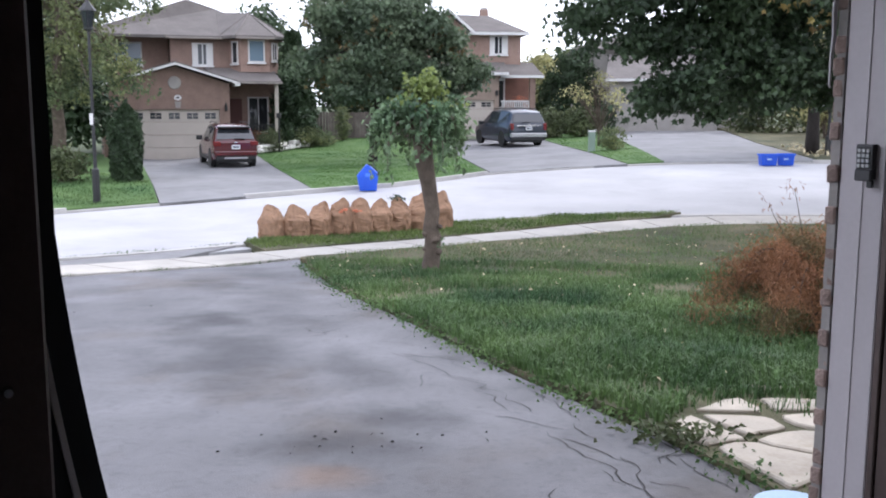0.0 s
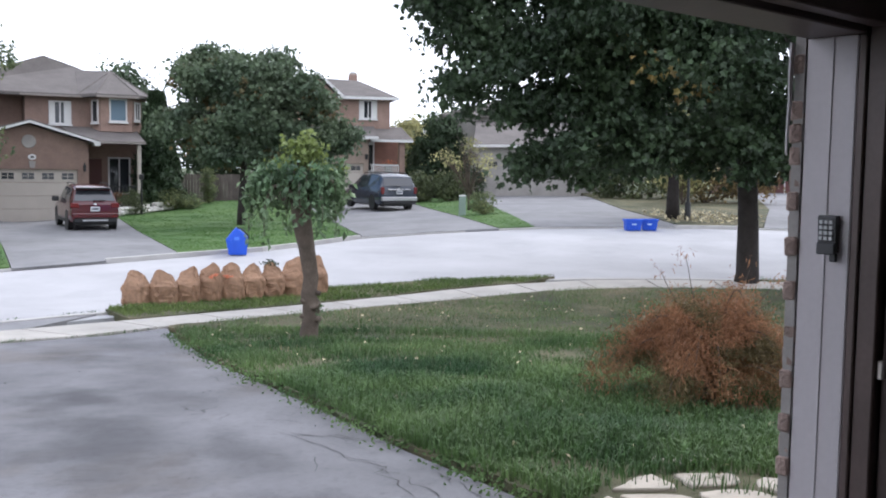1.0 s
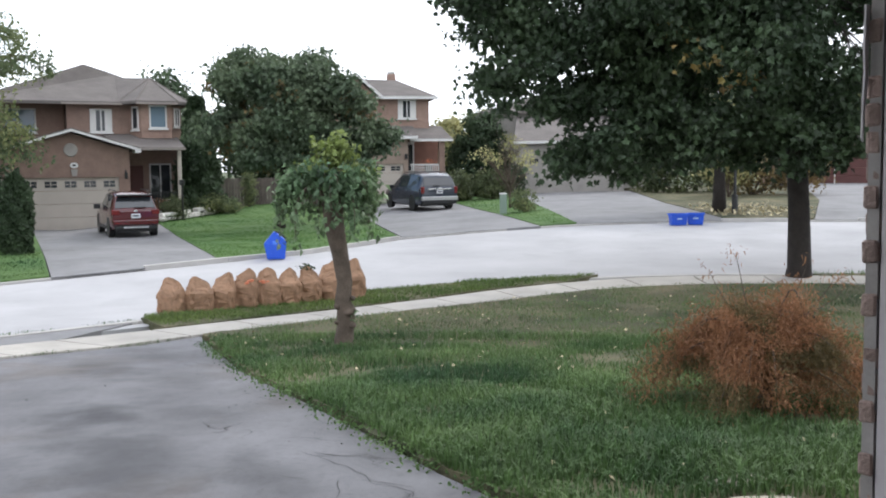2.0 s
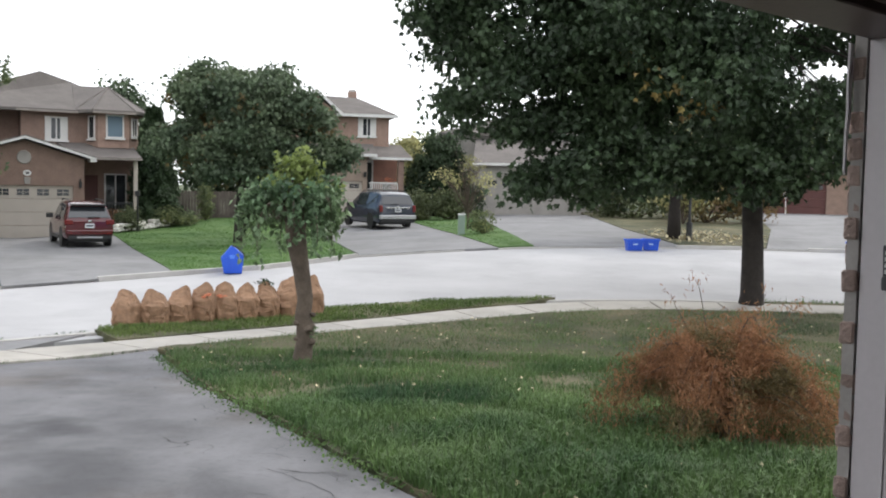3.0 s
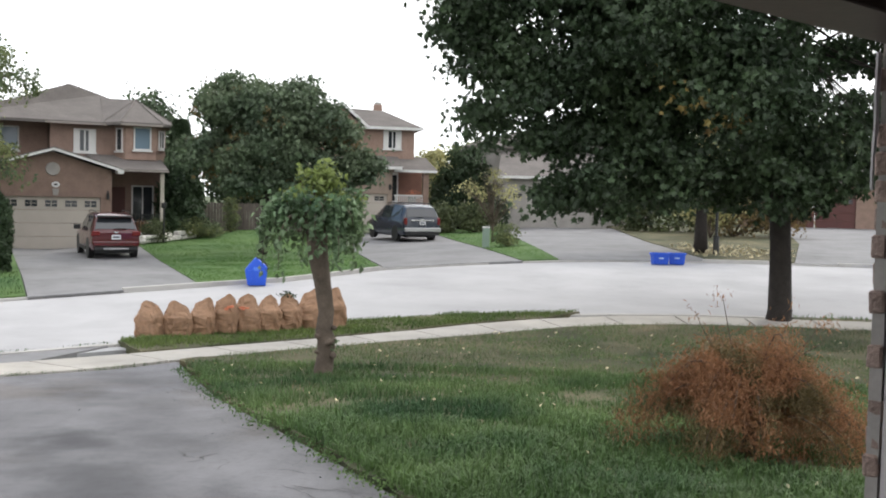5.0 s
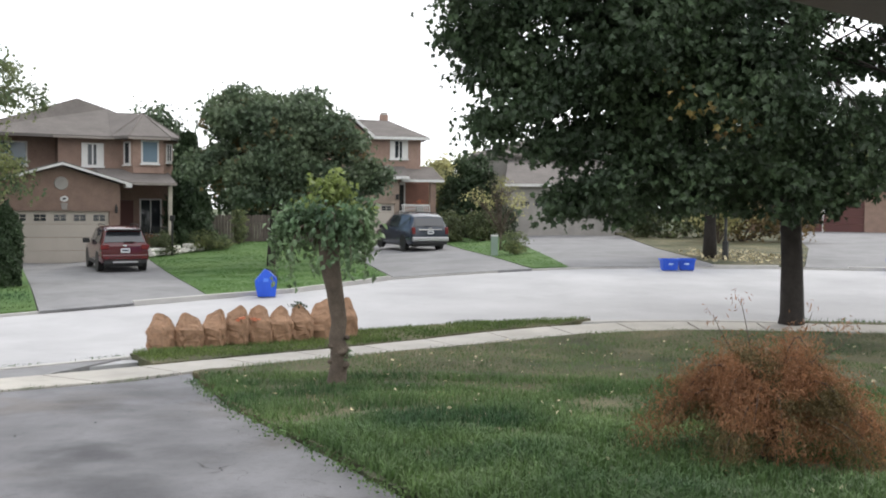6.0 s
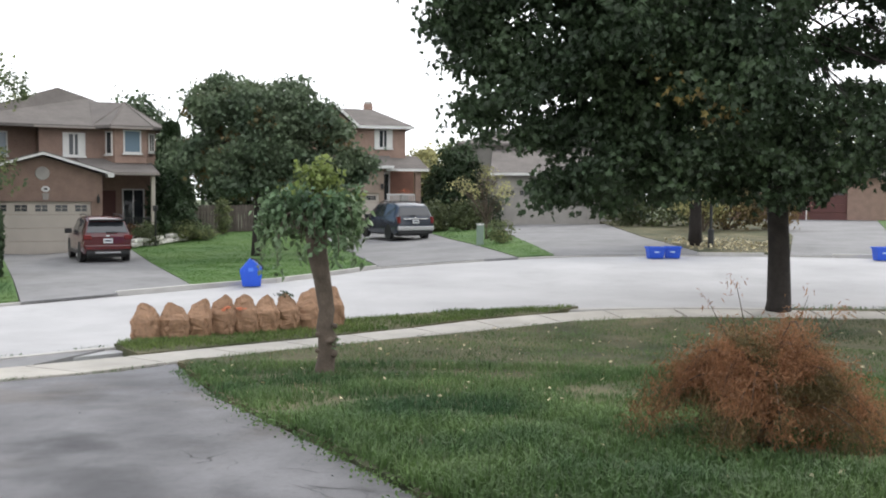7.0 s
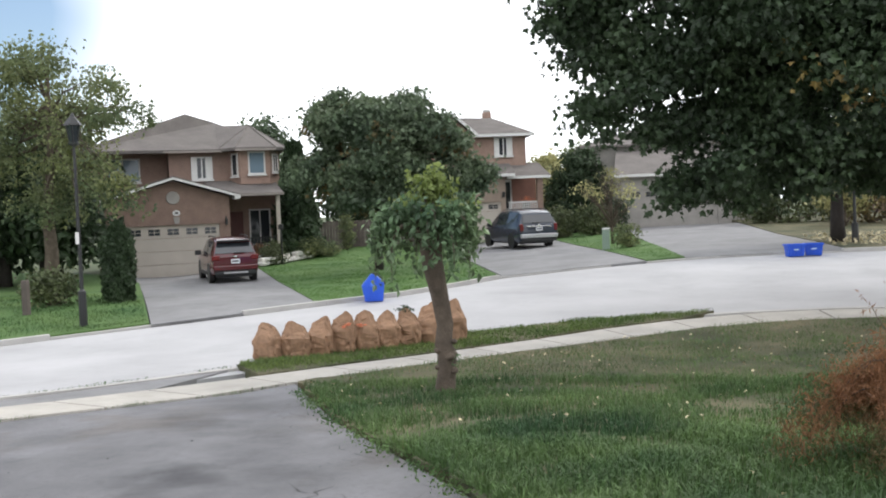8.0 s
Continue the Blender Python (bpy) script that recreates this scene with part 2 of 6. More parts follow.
def add_mottle(m, scale, low, high, dark, along=1.0):
    """Worn darker blotches of a middle size."""
    n, l = m.node_tree.nodes, m.node_tree.links
    b = n["Principled BSDF"]
    src = b.inputs["Base Color"].links[0].from_socket
    tc = [x for x in n if x.type == "TEX_COORD"][0]
    no = n.new("ShaderNodeTexNoise")
    no.inputs["Scale"].default_value, no.inputs["Detail"].default_value, no.inputs["Roughness"].default_value = scale, 8, 0.65
    mp = n.new("ShaderNodeMapping")
    mp.inputs["Scale"].default_value, mp.inputs["Rotation"].default_value = (1, along, 1), (0, 0, radians(-25 if along < 1 else 0))
    l.new(tc.outputs["Object"], mp.inputs[0])
    l.new(mp.outputs[0], no.inputs["Vector"])
    r = n.new("ShaderNodeMapRange")
    r.inputs["From Min"].default_value, r.inputs["From Max"].default_value = low, high
    l.new(no.outputs["Fac"], r.inputs["Value"])
    mx = n.new("ShaderNodeMix")
    mx.data_type = "RGBA"
    mx.blend_type = "MULTIPLY"
    l.new(r.outputs[0], mx.inputs["Factor"])
    l.new(src, mx.inputs["A"])
    mx.inputs["B"].default_value = (*dark, 1)
    l.new(mx.outputs["Result"], b.inputs["Base Color"])


add_stains(M_drive, [(-3.27, 8.72, 0.62, 0.85, 0.95), (-2.3, 6.9, 0.75, 1.9, 0.75), (-2.9, 9.6, 0.7, 2.2, 0.5), (-0.64, 5.33, 0.5, 0.55, 0.85), (-0.76, 4.61, 0.55, 0.5, 0.85), (-1.3, 6.8, 0.35, 1.2, 0.5), (-4.6, 11.8, 0.6, 1.6, 0.55), (-5.2, 9.0, 0.4, 1.6, 0.4)], (0.048, 0.048, 0.054))

add_stains(M_drive, [(-0.74, 4.05, 0.35, 0.28, 0.5)], (0.20, 0.115, 0.06))
add_mottle(M_drive, 2.6, 0.48, 0.72, (0.78, 0.78, 0.79), 0.5)
add_mottle(M_drive, 0.45, 0.52, 0.62, (0.86, 0.80, 0.74), 0.6)
add_mottle(M_drive, 16.0, 0.52, 0.75, (0.70, 0.70, 0.70))
add_mottle(M_road, 0.9, 0.5, 0.75, (0.90, 0.90, 0.90))
add_mottle(M_road, 7.0, 0.55, 0.78, (0.93, 0.93, 0.93))
add_mottle(M_drive_far, 1.6, 0.45, 0.75, (0.78, 0.78, 0.78))
add_mottle(M_walk, 5.0, 0.52, 0.78, (0.82, 0.80, 0.76))
add_mottle(M_flag, 6.0, 0.5, 0.75, (0.78, 0.75, 0.70))
add_mottle(M_roof, 9.0, 0.45, 0.7, (0.82, 0.82, 0.82))
add_mottle(M_brick, 14.0, 0.45, 0.7, (0.84, 0.80, 0.78))

# ---- building helpers ----
def part(name, bm, material, parent=None, label="", smooth=False):
    """Links a bmesh as one mesh object, as a part of parent."""
    me = bpy.data.meshes.new(name)
    bm.to_mesh(me)
    bm.free()
    if smooth:
        me.polygons.foreach_set("use_smooth", [True] * len(me.polygons))
    ob = new(name, me)
    if material:
        me.materials.append(material)
    if parent:
        ob.parent = parent
    if label:
        ob["label"] = label
    return ob


def thing(name, m, label, category, group="", kind=""):
    ob = new(name)
    ob.matrix_world = m
    return tagged(ob, label, category, group, kind)


def box(bm, x0, x1, y0, y1, z0, z1, bevel=0.0, m=None):
    r = bmesh.ops.create_cube(bm, size=1)
    vs = r["verts"]
    for v in vs:
        v.co = Vector(((x0 + x1) / 2 + v.co.x * (x1 - x0), (y0 + y1) / 2 + v.co.y * (y1 - y0), (z0 + z1) / 2 + v.co.z * (z1 - z0)))
    if bevel:
        es = list({e for v in vs for e in v.link_edges})
        out = bmesh.ops.bevel(bm, geom=es, offset=bevel, segments=1, affect="EDGES", profile=0.5)
        vs = list({v for f in out["faces"] for v in f.verts} | {v for v in vs if v.is_valid})
    if m:
        bmesh.ops.transform(bm, matrix=m, verts=vs)
    return vs


def boxed(x0, x1, y0, y1, z0, z1, bevel=0.0, m=None):
    bm = bmesh.new()
    box(bm, x0, x1, y0, y1, z0, z1, bevel, m)
    return bm


def tube(bm, pts, radii, n=8, cap=True):
    """A round tapering tube along pts."""
    rings = []
    pts = [Vector(p) for p in pts]
    for i, p in enumerate(pts):
        d = (pts[min(i + 1, len(pts) - 1)] - pts[max(i - 1, 0)]).normalized()
        a = d.cross(Vector((0.31, 0.95, 0.07))).normalized()
        b = d.cross(a)
        rings.append([bm.verts.new(p + (a * math.cos(t) + b * math.sin(t)) * radii[i]) for t in [2 * math.pi * k / n for k in range(n)]])
    for r, s in zip(rings, rings[1:]):
        for k in range(n):
            bm.faces.new((r[k], r[(k + 1) % n], s[(k + 1) % n], s[k]))
    if cap:
        bm.faces.new(rings[0][::-1])
        bm.faces.new(rings[-1])
    return rings


def prism(bm, outline, y0, y1):
    """An outline in x, z pulled from y0 to y1."""
    a = [bm.verts.new((x, y0, z)) for x, z in outline]
    b = [bm.verts.new((x, y1, z)) for x, z in outline]
    n = len(outline)
    bm.faces.new(a)
    bm.faces.new(b[::-1])
    for k in range(n):
        bm.faces.new((a[k], b[k], b[(k + 1) % n], a[(k + 1) % n]))
    bmesh.ops.recalc_face_normals(bm, faces=bm.faces[:])


# ---- the lie of the land ----
WEST_Y = [-60, 3.2, 9, 15, 19.4, 21, 28, 36, 43, 56, 90, 3000]
WEST_Z = [0, 0, -0.42, -0.93, -1.06, -1.06, -0.74, -0.71, -0.56, -0.35, 0, 1.0]
EAST_Y = [-60, 3.2, 9, 15, 19.4, 21, 28, 34, 41, 56, 90, 3000]
EAST_Z = [0, 0, -0.42, -0.93, -1.06, -1.06, -0.70, -0.35, -0.10, 0.30, 0.80, 1.0]


def land(x, y):
    """Height of the ground: down the driveway to the road, then gently up, more so to the east; a low rise by the fence, a dip before the garage."""
    w = min(1.0, max(0.0, (x + 10) / 14))
    w = w * w * (3 - 2 * w)
    z = (1 - w) * np.interp(y, WEST_Y, WEST_Z) + w * np.interp(y, EAST_Y, EAST_Z)
    dip = 0.20 * math.exp(-((x + 19.3) / 2.3) ** 2 - ((y - 42.5) / 5.0) ** 2)
    return float(z - dip + 0.42 * math.exp(-((x + 12.0) / 3.2) ** 2 - ((y - 50) / 4.5) ** 2))


def drape(name, outline, dz, material, skirt=0.0, step=1.0, label="", category="", rough_edge=0.0, kind="structure", relief=0.0):
    """A sheet of ground with that outline, laid over the land dz above it, with sides going down by skirt."""
    bm = bmesh.new()
    pts = [Vector((*p, 0)) for p in outline]
    if rough_edge:
        fine = []
        for a, b in zip(pts, pts[1:] + pts[:1]):
            k = max(1, int((b - a).length / 0.12))
            fine += [a.lerp(b, i / k) for i in range(k)]
        pts = [p + Vector((noise.noise(p * 4.0), noise.noise(p * 4.0 + Vector((7, 3, 1))), 0)) * rough_edge for p in fine]
    f = bm.faces.new([bm.verts.new(p) for p in pts])
    if f.normal.z < 0:
        f.normal_update()
    ys, xs = [p.y for p in pts], [p.x for p in pts]
    for lo, hi, no, ax in ((min(ys), max(ys), (0, 1, 0), 1), (min(xs), max(xs), (1, 0, 0), 0)):
        c = math.ceil(lo / step) * step
        while c < hi:
            co = [0, 0, 0]
            co[ax] = c + 0.0007
            bmesh.ops.bisect_plane(bm, geom=bm.verts[:] + bm.edges[:] + bm.faces[:], plane_co=co, plane_no=no, dist=1e-5)
            c += step if abs(c) < 80 else step * 8
    if skirt:
        edges = [e for e in bm.edges if e.is_boundary]
        out = bmesh.ops.extrude_edge_only(bm, edges=edges)
        low = {v for v in out["geom"] if isinstance(v, bmesh.types.BMVert)}
    else:
        low = set()
    for v in bm.verts:
        v.co.z = land(v.co.x, v.co.y) + dz - (skirt if v in low else 0)
        if relief and v not in low:
            v.co.z += relief * noise.noise(v.co * 0.9)
    bmesh.ops.recalc_face_normals(bm, faces=bm.faces[:])
    if sum(f.normal.z for f in bm.faces) < 0:
        bmesh.ops.reverse_faces(bm, faces=bm.faces[:])
    ob = part(name, bm, material)
    return tagged(ob, label, category, kind=kind)
# ---- ground, road, kerbs, walks ----
bm = bmesh.new()
gy = [-60, -20, 0, 3.2, 6, 9, 12, 15, 17, 19.4, 21, 24, 28, 31, 34, 36, 38, 41, 43, 46, 48, 50, 52, 54, 56, 60, 70, 90, 200, 600, 3000]
gx = [-3000, -600, -200, -60, -30, -22, -18, -16, -14, -12, -10, -8, -6, -4, -2, 0, 2, 4, 10, 30, 60, 200, 600, 3000]
grid = [[bm.verts.new((x, y, land(x, y) - 0.2)) for x in gx] for y in gy]
for r, s in zip(grid, grid[1:]):
    for k in range(len(gx) - 1):
        bm.faces.new((r[k], r[k + 1], s[k + 1], s[k]))
tagged(part("ground", bm, M_field), "green ground that reaches the horizon", "ground", kind="structure")

WALK_NEAR = [(-15.5, -1.5), (-11, 5.3), (-7.14, 12.05), (-5.9, 14.2), (-4.75, 16.1), (-2.48, 18.65), (-0.02, 20.88), (2.12, 22.2), (4.1, 22.92), (8.4, 22.92), (14, 22.5), (40, 20.3)]
ROAD_NEAR = [(-18.5, 0), (-14, 6.7), (-9.3, 14.6), (-6.6, 18.2), (-5.0, 20.4), (-3.0, 22.0), (-0.4, 23.4), (2.4, 24.2), (5, 24.6), (9, 24.4), (14, 24.0), (40, 22)]
ROAD_FAR = [(-33, 4), (-22, 14.6), (-13.97, 21.95), (-11.3, 24.2), (-7.9, 27.2), (-6.3, 28.4), (-5.0, 30.6), (-3.4, 33.2), (-0.9, 34.4), (2.0, 35.5), (5.5, 36.3), (9.5, 36.7), (13.6, 36.3), (40, 33)]


def offset(line, d):
    """The line moved sideways by d (to its left)."""
    out = []
    for i, p in enumerate(line):
        a, b = Vector(line[max(i - 1, 0)]), Vector(line[min(i + 1, len(line) - 1)])
        t = (b - a).normalized()
        out.append((p[0] - t.y * d, p[1] + t.x * d))
    return out


def cut(line, length):
    """Points along the line, length apart."""
    pts, out, left = [Vector(p) for p in line], [Vector(line[0])], length
    for a, b in zip(pts, pts[1:]):
        d, at = (b - a).length, 0.0
        while d - at >= left:
            at += left
            out.append(a.lerp(b, at / d))
            left = length
        left -= d - at
    return out


def slab(name, quad, dz, thick, material, parent, bevel=0.012):
    """One laid slab with the four corners of quad, draped on the land."""
    bm = bmesh.new()
    mid = sum((Vector((*q, 0)) for q in quad), Vector()) / 4
    top = [bm.verts.new((q[0], q[1], land(*q) + dz)) for q in quad]
    inner = []
    for v in top:
        c = v.co.lerp(Vector((mid.x, mid.y, v.co.z)), bevel)
        inner.append(bm.verts.new(c))
        v.co.z -= 0.008
    low = [bm.verts.new(v.co - Vector((0, 0, thick))) for v in top]
    bm.faces.new(inner)
    for k in range(4):
        j = (k + 1) % 4
        bm.faces.new((top[k], top[j], inner[j], inner[k]))
        bm.faces.new((low[k], low[j], top[j], top[k]))
    bmesh.ops.recalc_face_normals(bm, faces=bm.faces[:])
    ob = part(name, bm, material)
    ob.parent = parent
    return ob


WALK_FAR = [(a + (b - a) * (1.0 if p[0] < -5 else 0.78), c + (d - c) * (1.0 if p[0] < -5 else 0.78)) for p, (a, c), (b, d) in zip(WALK_NEAR, WALK_NEAR, offset(WALK_NEAR, 1.45))]
DRIVE_EDGE = [(1.45, 4.2), (1.03, 5.0), (-0.09, 6.79), (-0.86, 8.22), (-2.92, 11.96), (-4.4, 15.3)]
drape("road", offset(ROAD_NEAR, -0.6) + offset(ROAD_FAR, 0.6)[::-1], -0.05, M_road, 0.1, label="pale grey worn asphalt residential road", category="road")
walk_bed = drape("sidewalk", WALK_NEAR + WALK_FAR[::-1], -0.03, M_soil, 0.1, label="pale concrete slab sidewalk with dark joints", category="sidewalk")
LAWN_NEAR = [(1.45, 4.3)] + [(x + 0.05, y + 0.05) for x, y in DRIVE_EDGE[1:]] + [p for p in WALK_NEAR if p[0] > -4.8 and p[0] < 15] + [(14, 3.0), (3.2, 4.6), (1.7, 3.6)]
drape("lawn", LAWN_NEAR, 0.03, M_grass, 0.25, 0.5, "shaggy green front lawn with bare brown patches", "lawn", 0.13, relief=0.03)
driveway = drape("driveway", [(1.42, 3.28)] + DRIVE_EDGE + [(-4.75, 16.0), (-5.9, 14.2), (-7.14, 12.05), (-11, 5.3), (-6, -1), (-3.4, -1.3), (-0.4, 1.58)], 0.0, M_drive, 0.2, label="dark stained and cracked asphalt driveway", category="driveway")
APRON = [p for p in WALK_FAR if p[0] < -5.9] + [p for p in ROAD_NEAR if p[0] < -6][::-1]
drape("apron", APRON, -0.02, M_drive_far, 0.1, label="grey asphalt apron between sidewalk and road", category="pavement", rough_edge=0.03)
STRIP = offset([p for p in WALK_FAR if -6.6 < p[0] < 3.4], 0.02) + [p for p in ROAD_NEAR if -6.7 < p[0] < 2.5][::-1]
drape("grass_strip", STRIP, 0.05, M_grass, 0.2, 0.5, "narrow grass strip between sidewalk and road", "grass", 0.06, relief=0.02)
EAST_STRIP = [(7.6, 23.95), (9.5, 24.0), (14, 23.75), (14, 24.0), (9, 24.3), (7.4, 24.3)]
drape("grass_strip_east", EAST_STRIP, 0.04, M_grass, 0.2, 0.5, "short worn grass strip by the road", "grass", 0.05)
EAST_APRON = [(3.4, 24.1), (7.6, 24.1), (7.4, 24.45), (5, 24.62), (2.6, 24.2)]
drape("apron_east", EAST_APRON, -0.02, M_walk, 0.1, label="pale concrete apron of the next driveway", category="pavement")

LAWN_MID = [(-16.0, 43.9), (-8.0, 27.4), (-6.5, 28.85), (-5.3, 30.85), (-3.6, 33.45), (-8.6, 52), (-8.6, 54), (-17, 54), (-17, 50)]
drape("lawn_across_middle", LAWN_MID, 0.055, M_grass_far, 0.3, label="mown green lawn across the road", category="lawn")
LAWN_WEST = [(-13.97, 22.05), (-11.4, 24.3), (-18.7, 37.9), (-21.5, 41.5), (-60, 60), (-60, 0), (-33, 4.1), (-22, 14.7)]
drape("lawn_across_west", LAWN_WEST, 0.055, M_grass_far, 0.3, label="green lawn under trees across the road", category="lawn")
drape("driveway_across_west", [(-11.3, 24.2), (-7.9, 27.2), (-15.95, 43.9), (-17.1, 43.4), (-23, 40), (-18.7, 37.9)], 0.03, M_drive_far, 0.2, label="grey asphalt driveway of the brick house", category="driveway")
drape("driveway_across_middle", [(-3.4, 33.2), (-0.9, 34.4), (1.3, 35.2), (-1.5, 46), (-3, 57), (-10, 57), (-8.6, 52)], 0.03, M_drive_far, 0.2, label="grey asphalt driveway under the minivan", category="driveway")
LAWN_EAST = [(1.3, 35.3), (2.0, 35.6), (2.6, 35.8), (1.4, 46), (0.4, 57.5), (-4, 57.5), (-1.5, 46)]
drape("lawn_across_east", LAWN_EAST, 0.055, M_grass_far, 0.3, label="mown lawn between two driveways", category="lawn")
drape("driveway_across_east", [(2.6, 35.7), (5.5, 36.3), (8.2, 36.6), (7.3, 46), (7, 58), (0.4, 58), (1.4, 46)], 0.03, M_drive_far, 0.2, label="grey asphalt driveway across the road", category="driveway")
LAWN_END = [(8.2, 36.7), (9.5, 36.8), (11.2, 36.7), (14.5, 47), (18.5, 64), (7, 64), (7.3, 46)]
drape("lawn_across_end", LAWN_END, 0.055, M_grass, 0.3, label="lawn with fallen leaves under a tree", category="lawn")
drape("driveway_across_end", [(11.2, 36.6), (14.6, 36.3), (19, 47), (28, 72), (18.5, 72), (14.5, 47)], 0.03, M_drive_far, 0.2, label="pale grey driveway across the road", category="driveway")
drape("lawn_far_corner", [(14.6, 36.4), (40, 33.2), (60, 72), (28, 72), (19, 47)], 0.055, M_grass_far, 0.3, label="mown lawn beyond the pale driveway", category="lawn")

near_cut = cut(WALK_NEAR[1:-1], 1.53)
turns = []
for k, p in enumerate(near_cut):
    t = (near_cut[min(k + 1, len(near_cut) - 1)] - near_cut[max(k - 1, 0)]).normalized()
    turns.append(Vector((-t.y, t.x)) * (1.43 if p.x < -5 else 1.11))
for k in range(len(near_cut) - 1):
    a, b = near_cut[k], near_cut[k + 1]
    g = (b - a).normalized() * 0.022
    slab("slab", [a + g, b - g, b - g + turns[k + 1], a + g + turns[k]], 0.035, 0.06, M_walk, walk_bed)
kerb_far = thing("kerb", Matrix(), "low pale concrete kerb along the road", "kerb", kind="structure")
fk = cut(ROAD_FAR[1:], 2.4)
for a, b in zip(fk, fk[1:]):
    t = (b - a).normalized()
    nrm = Vector((-t.y, t.x)) * 0.15
    dip = 0.015 if any(p.x < b.x < q.x for p, q in ((Vector((-11.6, 0)), Vector((-7.8, 0))), (Vector((-3.3, 0)), Vector((1.4, 0))), (Vector((2.8, 0)), Vector((8.0, 0))), (Vector((11.2, 0)), Vector((14.6, 0))))) else 0.085
    slab("kerb_stone", [a, b - t * 0.01, b - t * 0.01 + nrm, a + nrm], dip, 0.2, M_kerb, kerb_far)
kerb_near = thing("kerb_near", Matrix(), "worn concrete kerb with weeds along the road", "kerb", kind="structure")
nk = cut(ROAD_NEAR[:-1], 2.4)
for a, b in zip(nk, nk[1:]):
    t = (b - a).normalized()
    nrm = Vector((t.y, -t.x)) * 0.17
    slab("kerb_stone", [a, b - t * 0.01, b - t * 0.01 + nrm, a + nrm], 0.0, 0.15, M_kerb, kerb_near)


# cracks along the driveway's edge
def crack(pts, width):
    bm = bmesh.new()
    fine = []
    for a, b in zip(pts, pts[1:]):
        a, b = Vector((*a, 0)), Vector((*b, 0))
        k = max(2, int((b - a).length / 0.06))
        fine += [a.lerp(b, i / k) for i in range(k)]
    fine = [p + Vector((noise.noise(p * 5), noise.noise(p * 5 + Vector((9, 4, 2))), 0)) * 0.09 + Vector((noise.noise(p * 23), noise.noise(p * 23 + Vector((3, 4, 2))), 0)) * 0.02 for p in fine]
    prev = None
    for i, p in enumerate(fine):
        d = (fine[min(i + 1, len(fine) - 1)] - fine[max(i - 1, 0)]).normalized()
        w = width * 0.6 * (0.3 + 1.1 * abs(noise.noise(p * 9))) * math.sin(math.pi * (i + 0.5) / len(fine)) ** 0.5
        nrm = Vector((-d.y, d.x, 0)) * w / 2
        pair = []
        for q in (p + nrm, p - nrm):
            pair.append(bm.verts.new((q.x, q.y, land(q.x, q.y) + 0.004)))
        if prev:
            bm.faces.new((prev[0], prev[1], pair[1], pair[0]))
        prev = pair
    bmesh.ops.recalc_face_normals(bm, faces=bm.faces[:])
    part("crack", bm, M_crack, driveway)


rng = np.random.default_rng(15)
EDGE = [Vector(p) for p in DRIVE_EDGE]
for i in range(46):
    f = rng.uniform(0.02, 0.97) * (len(EDGE) - 1)
    k = int(f)
    p = EDGE[k].lerp(EDGE[k + 1], f - k)
    t = (EDGE[k + 1] - EDGE[k]).normalized()
    away = Vector((-t.y, t.x)) * rng.choice([0.12, 0.25, 0.4, 0.55, 0.8]) * rng.uniform(0.7, 1.3)
    a = p + away
    d = (t * rng.uniform(0.5, 1) + Vector((-t.y, t.x)) * rng.normal() * 0.45).normalized() * rng.uniform(0.15, 0.7)
    crack([a - d * 0.5, a + d * 0.1 + Vector(rng.normal(size=2)) * 0.03, a + d * 0.5], rng.uniform(0.012, 0.032))
crack([(-1.1, 7.4), (-0.5, 6.6), (0.0, 5.95)], 0.022)
crack([(0.3, 5.15), (0.58, 4.6), (0.8, 4.2), (1.1, 3.7)], 0.03)
# ---- foliage ----
LEAF_SHAPES = {
    "lobed": ([(0, 0), (-0.30, 0.05), (-0.52, 0.55), (-0.20, 0.52), (0, 1.0), (0.30, 0.05), (0.52, 0.55), (0.20, 0.52)], [(0, 4, 3, 2, 1), (0, 5, 6, 7, 4)]),
    "oval": ([(0, 0), (-0.34, 0.45), (0, 1.0), (0.34, 0.45)], [(0, 2, 1), (0, 3, 2)]),
    "thin": ([(0, 0), (-0.075, 0.4), (0, 1.0), (0.075, 0.4)], [(0, 2, 1), (0, 3, 2)]),
    "maple": ([(0, 0), (-0.42, 0.08), (-0.28, 0.27), (-0.58, 0.52), (-0.22, 0.54), (0, 1.0), (0.22, 0.54), (0.58, 0.52), (0.28, 0.27), (0.42, 0.08)], [(0, 5, 4, 3, 2, 1), (0, 9, 8, 7, 6, 5)]),
    "tuft": ([(0, 0), (-0.45, 0.3), (-0.15, 0.6), (0, 1.0), (0.2, 0.55), (0.42, 0.25)], [(0, 3, 2, 1), (0, 5, 4, 3)]),
}


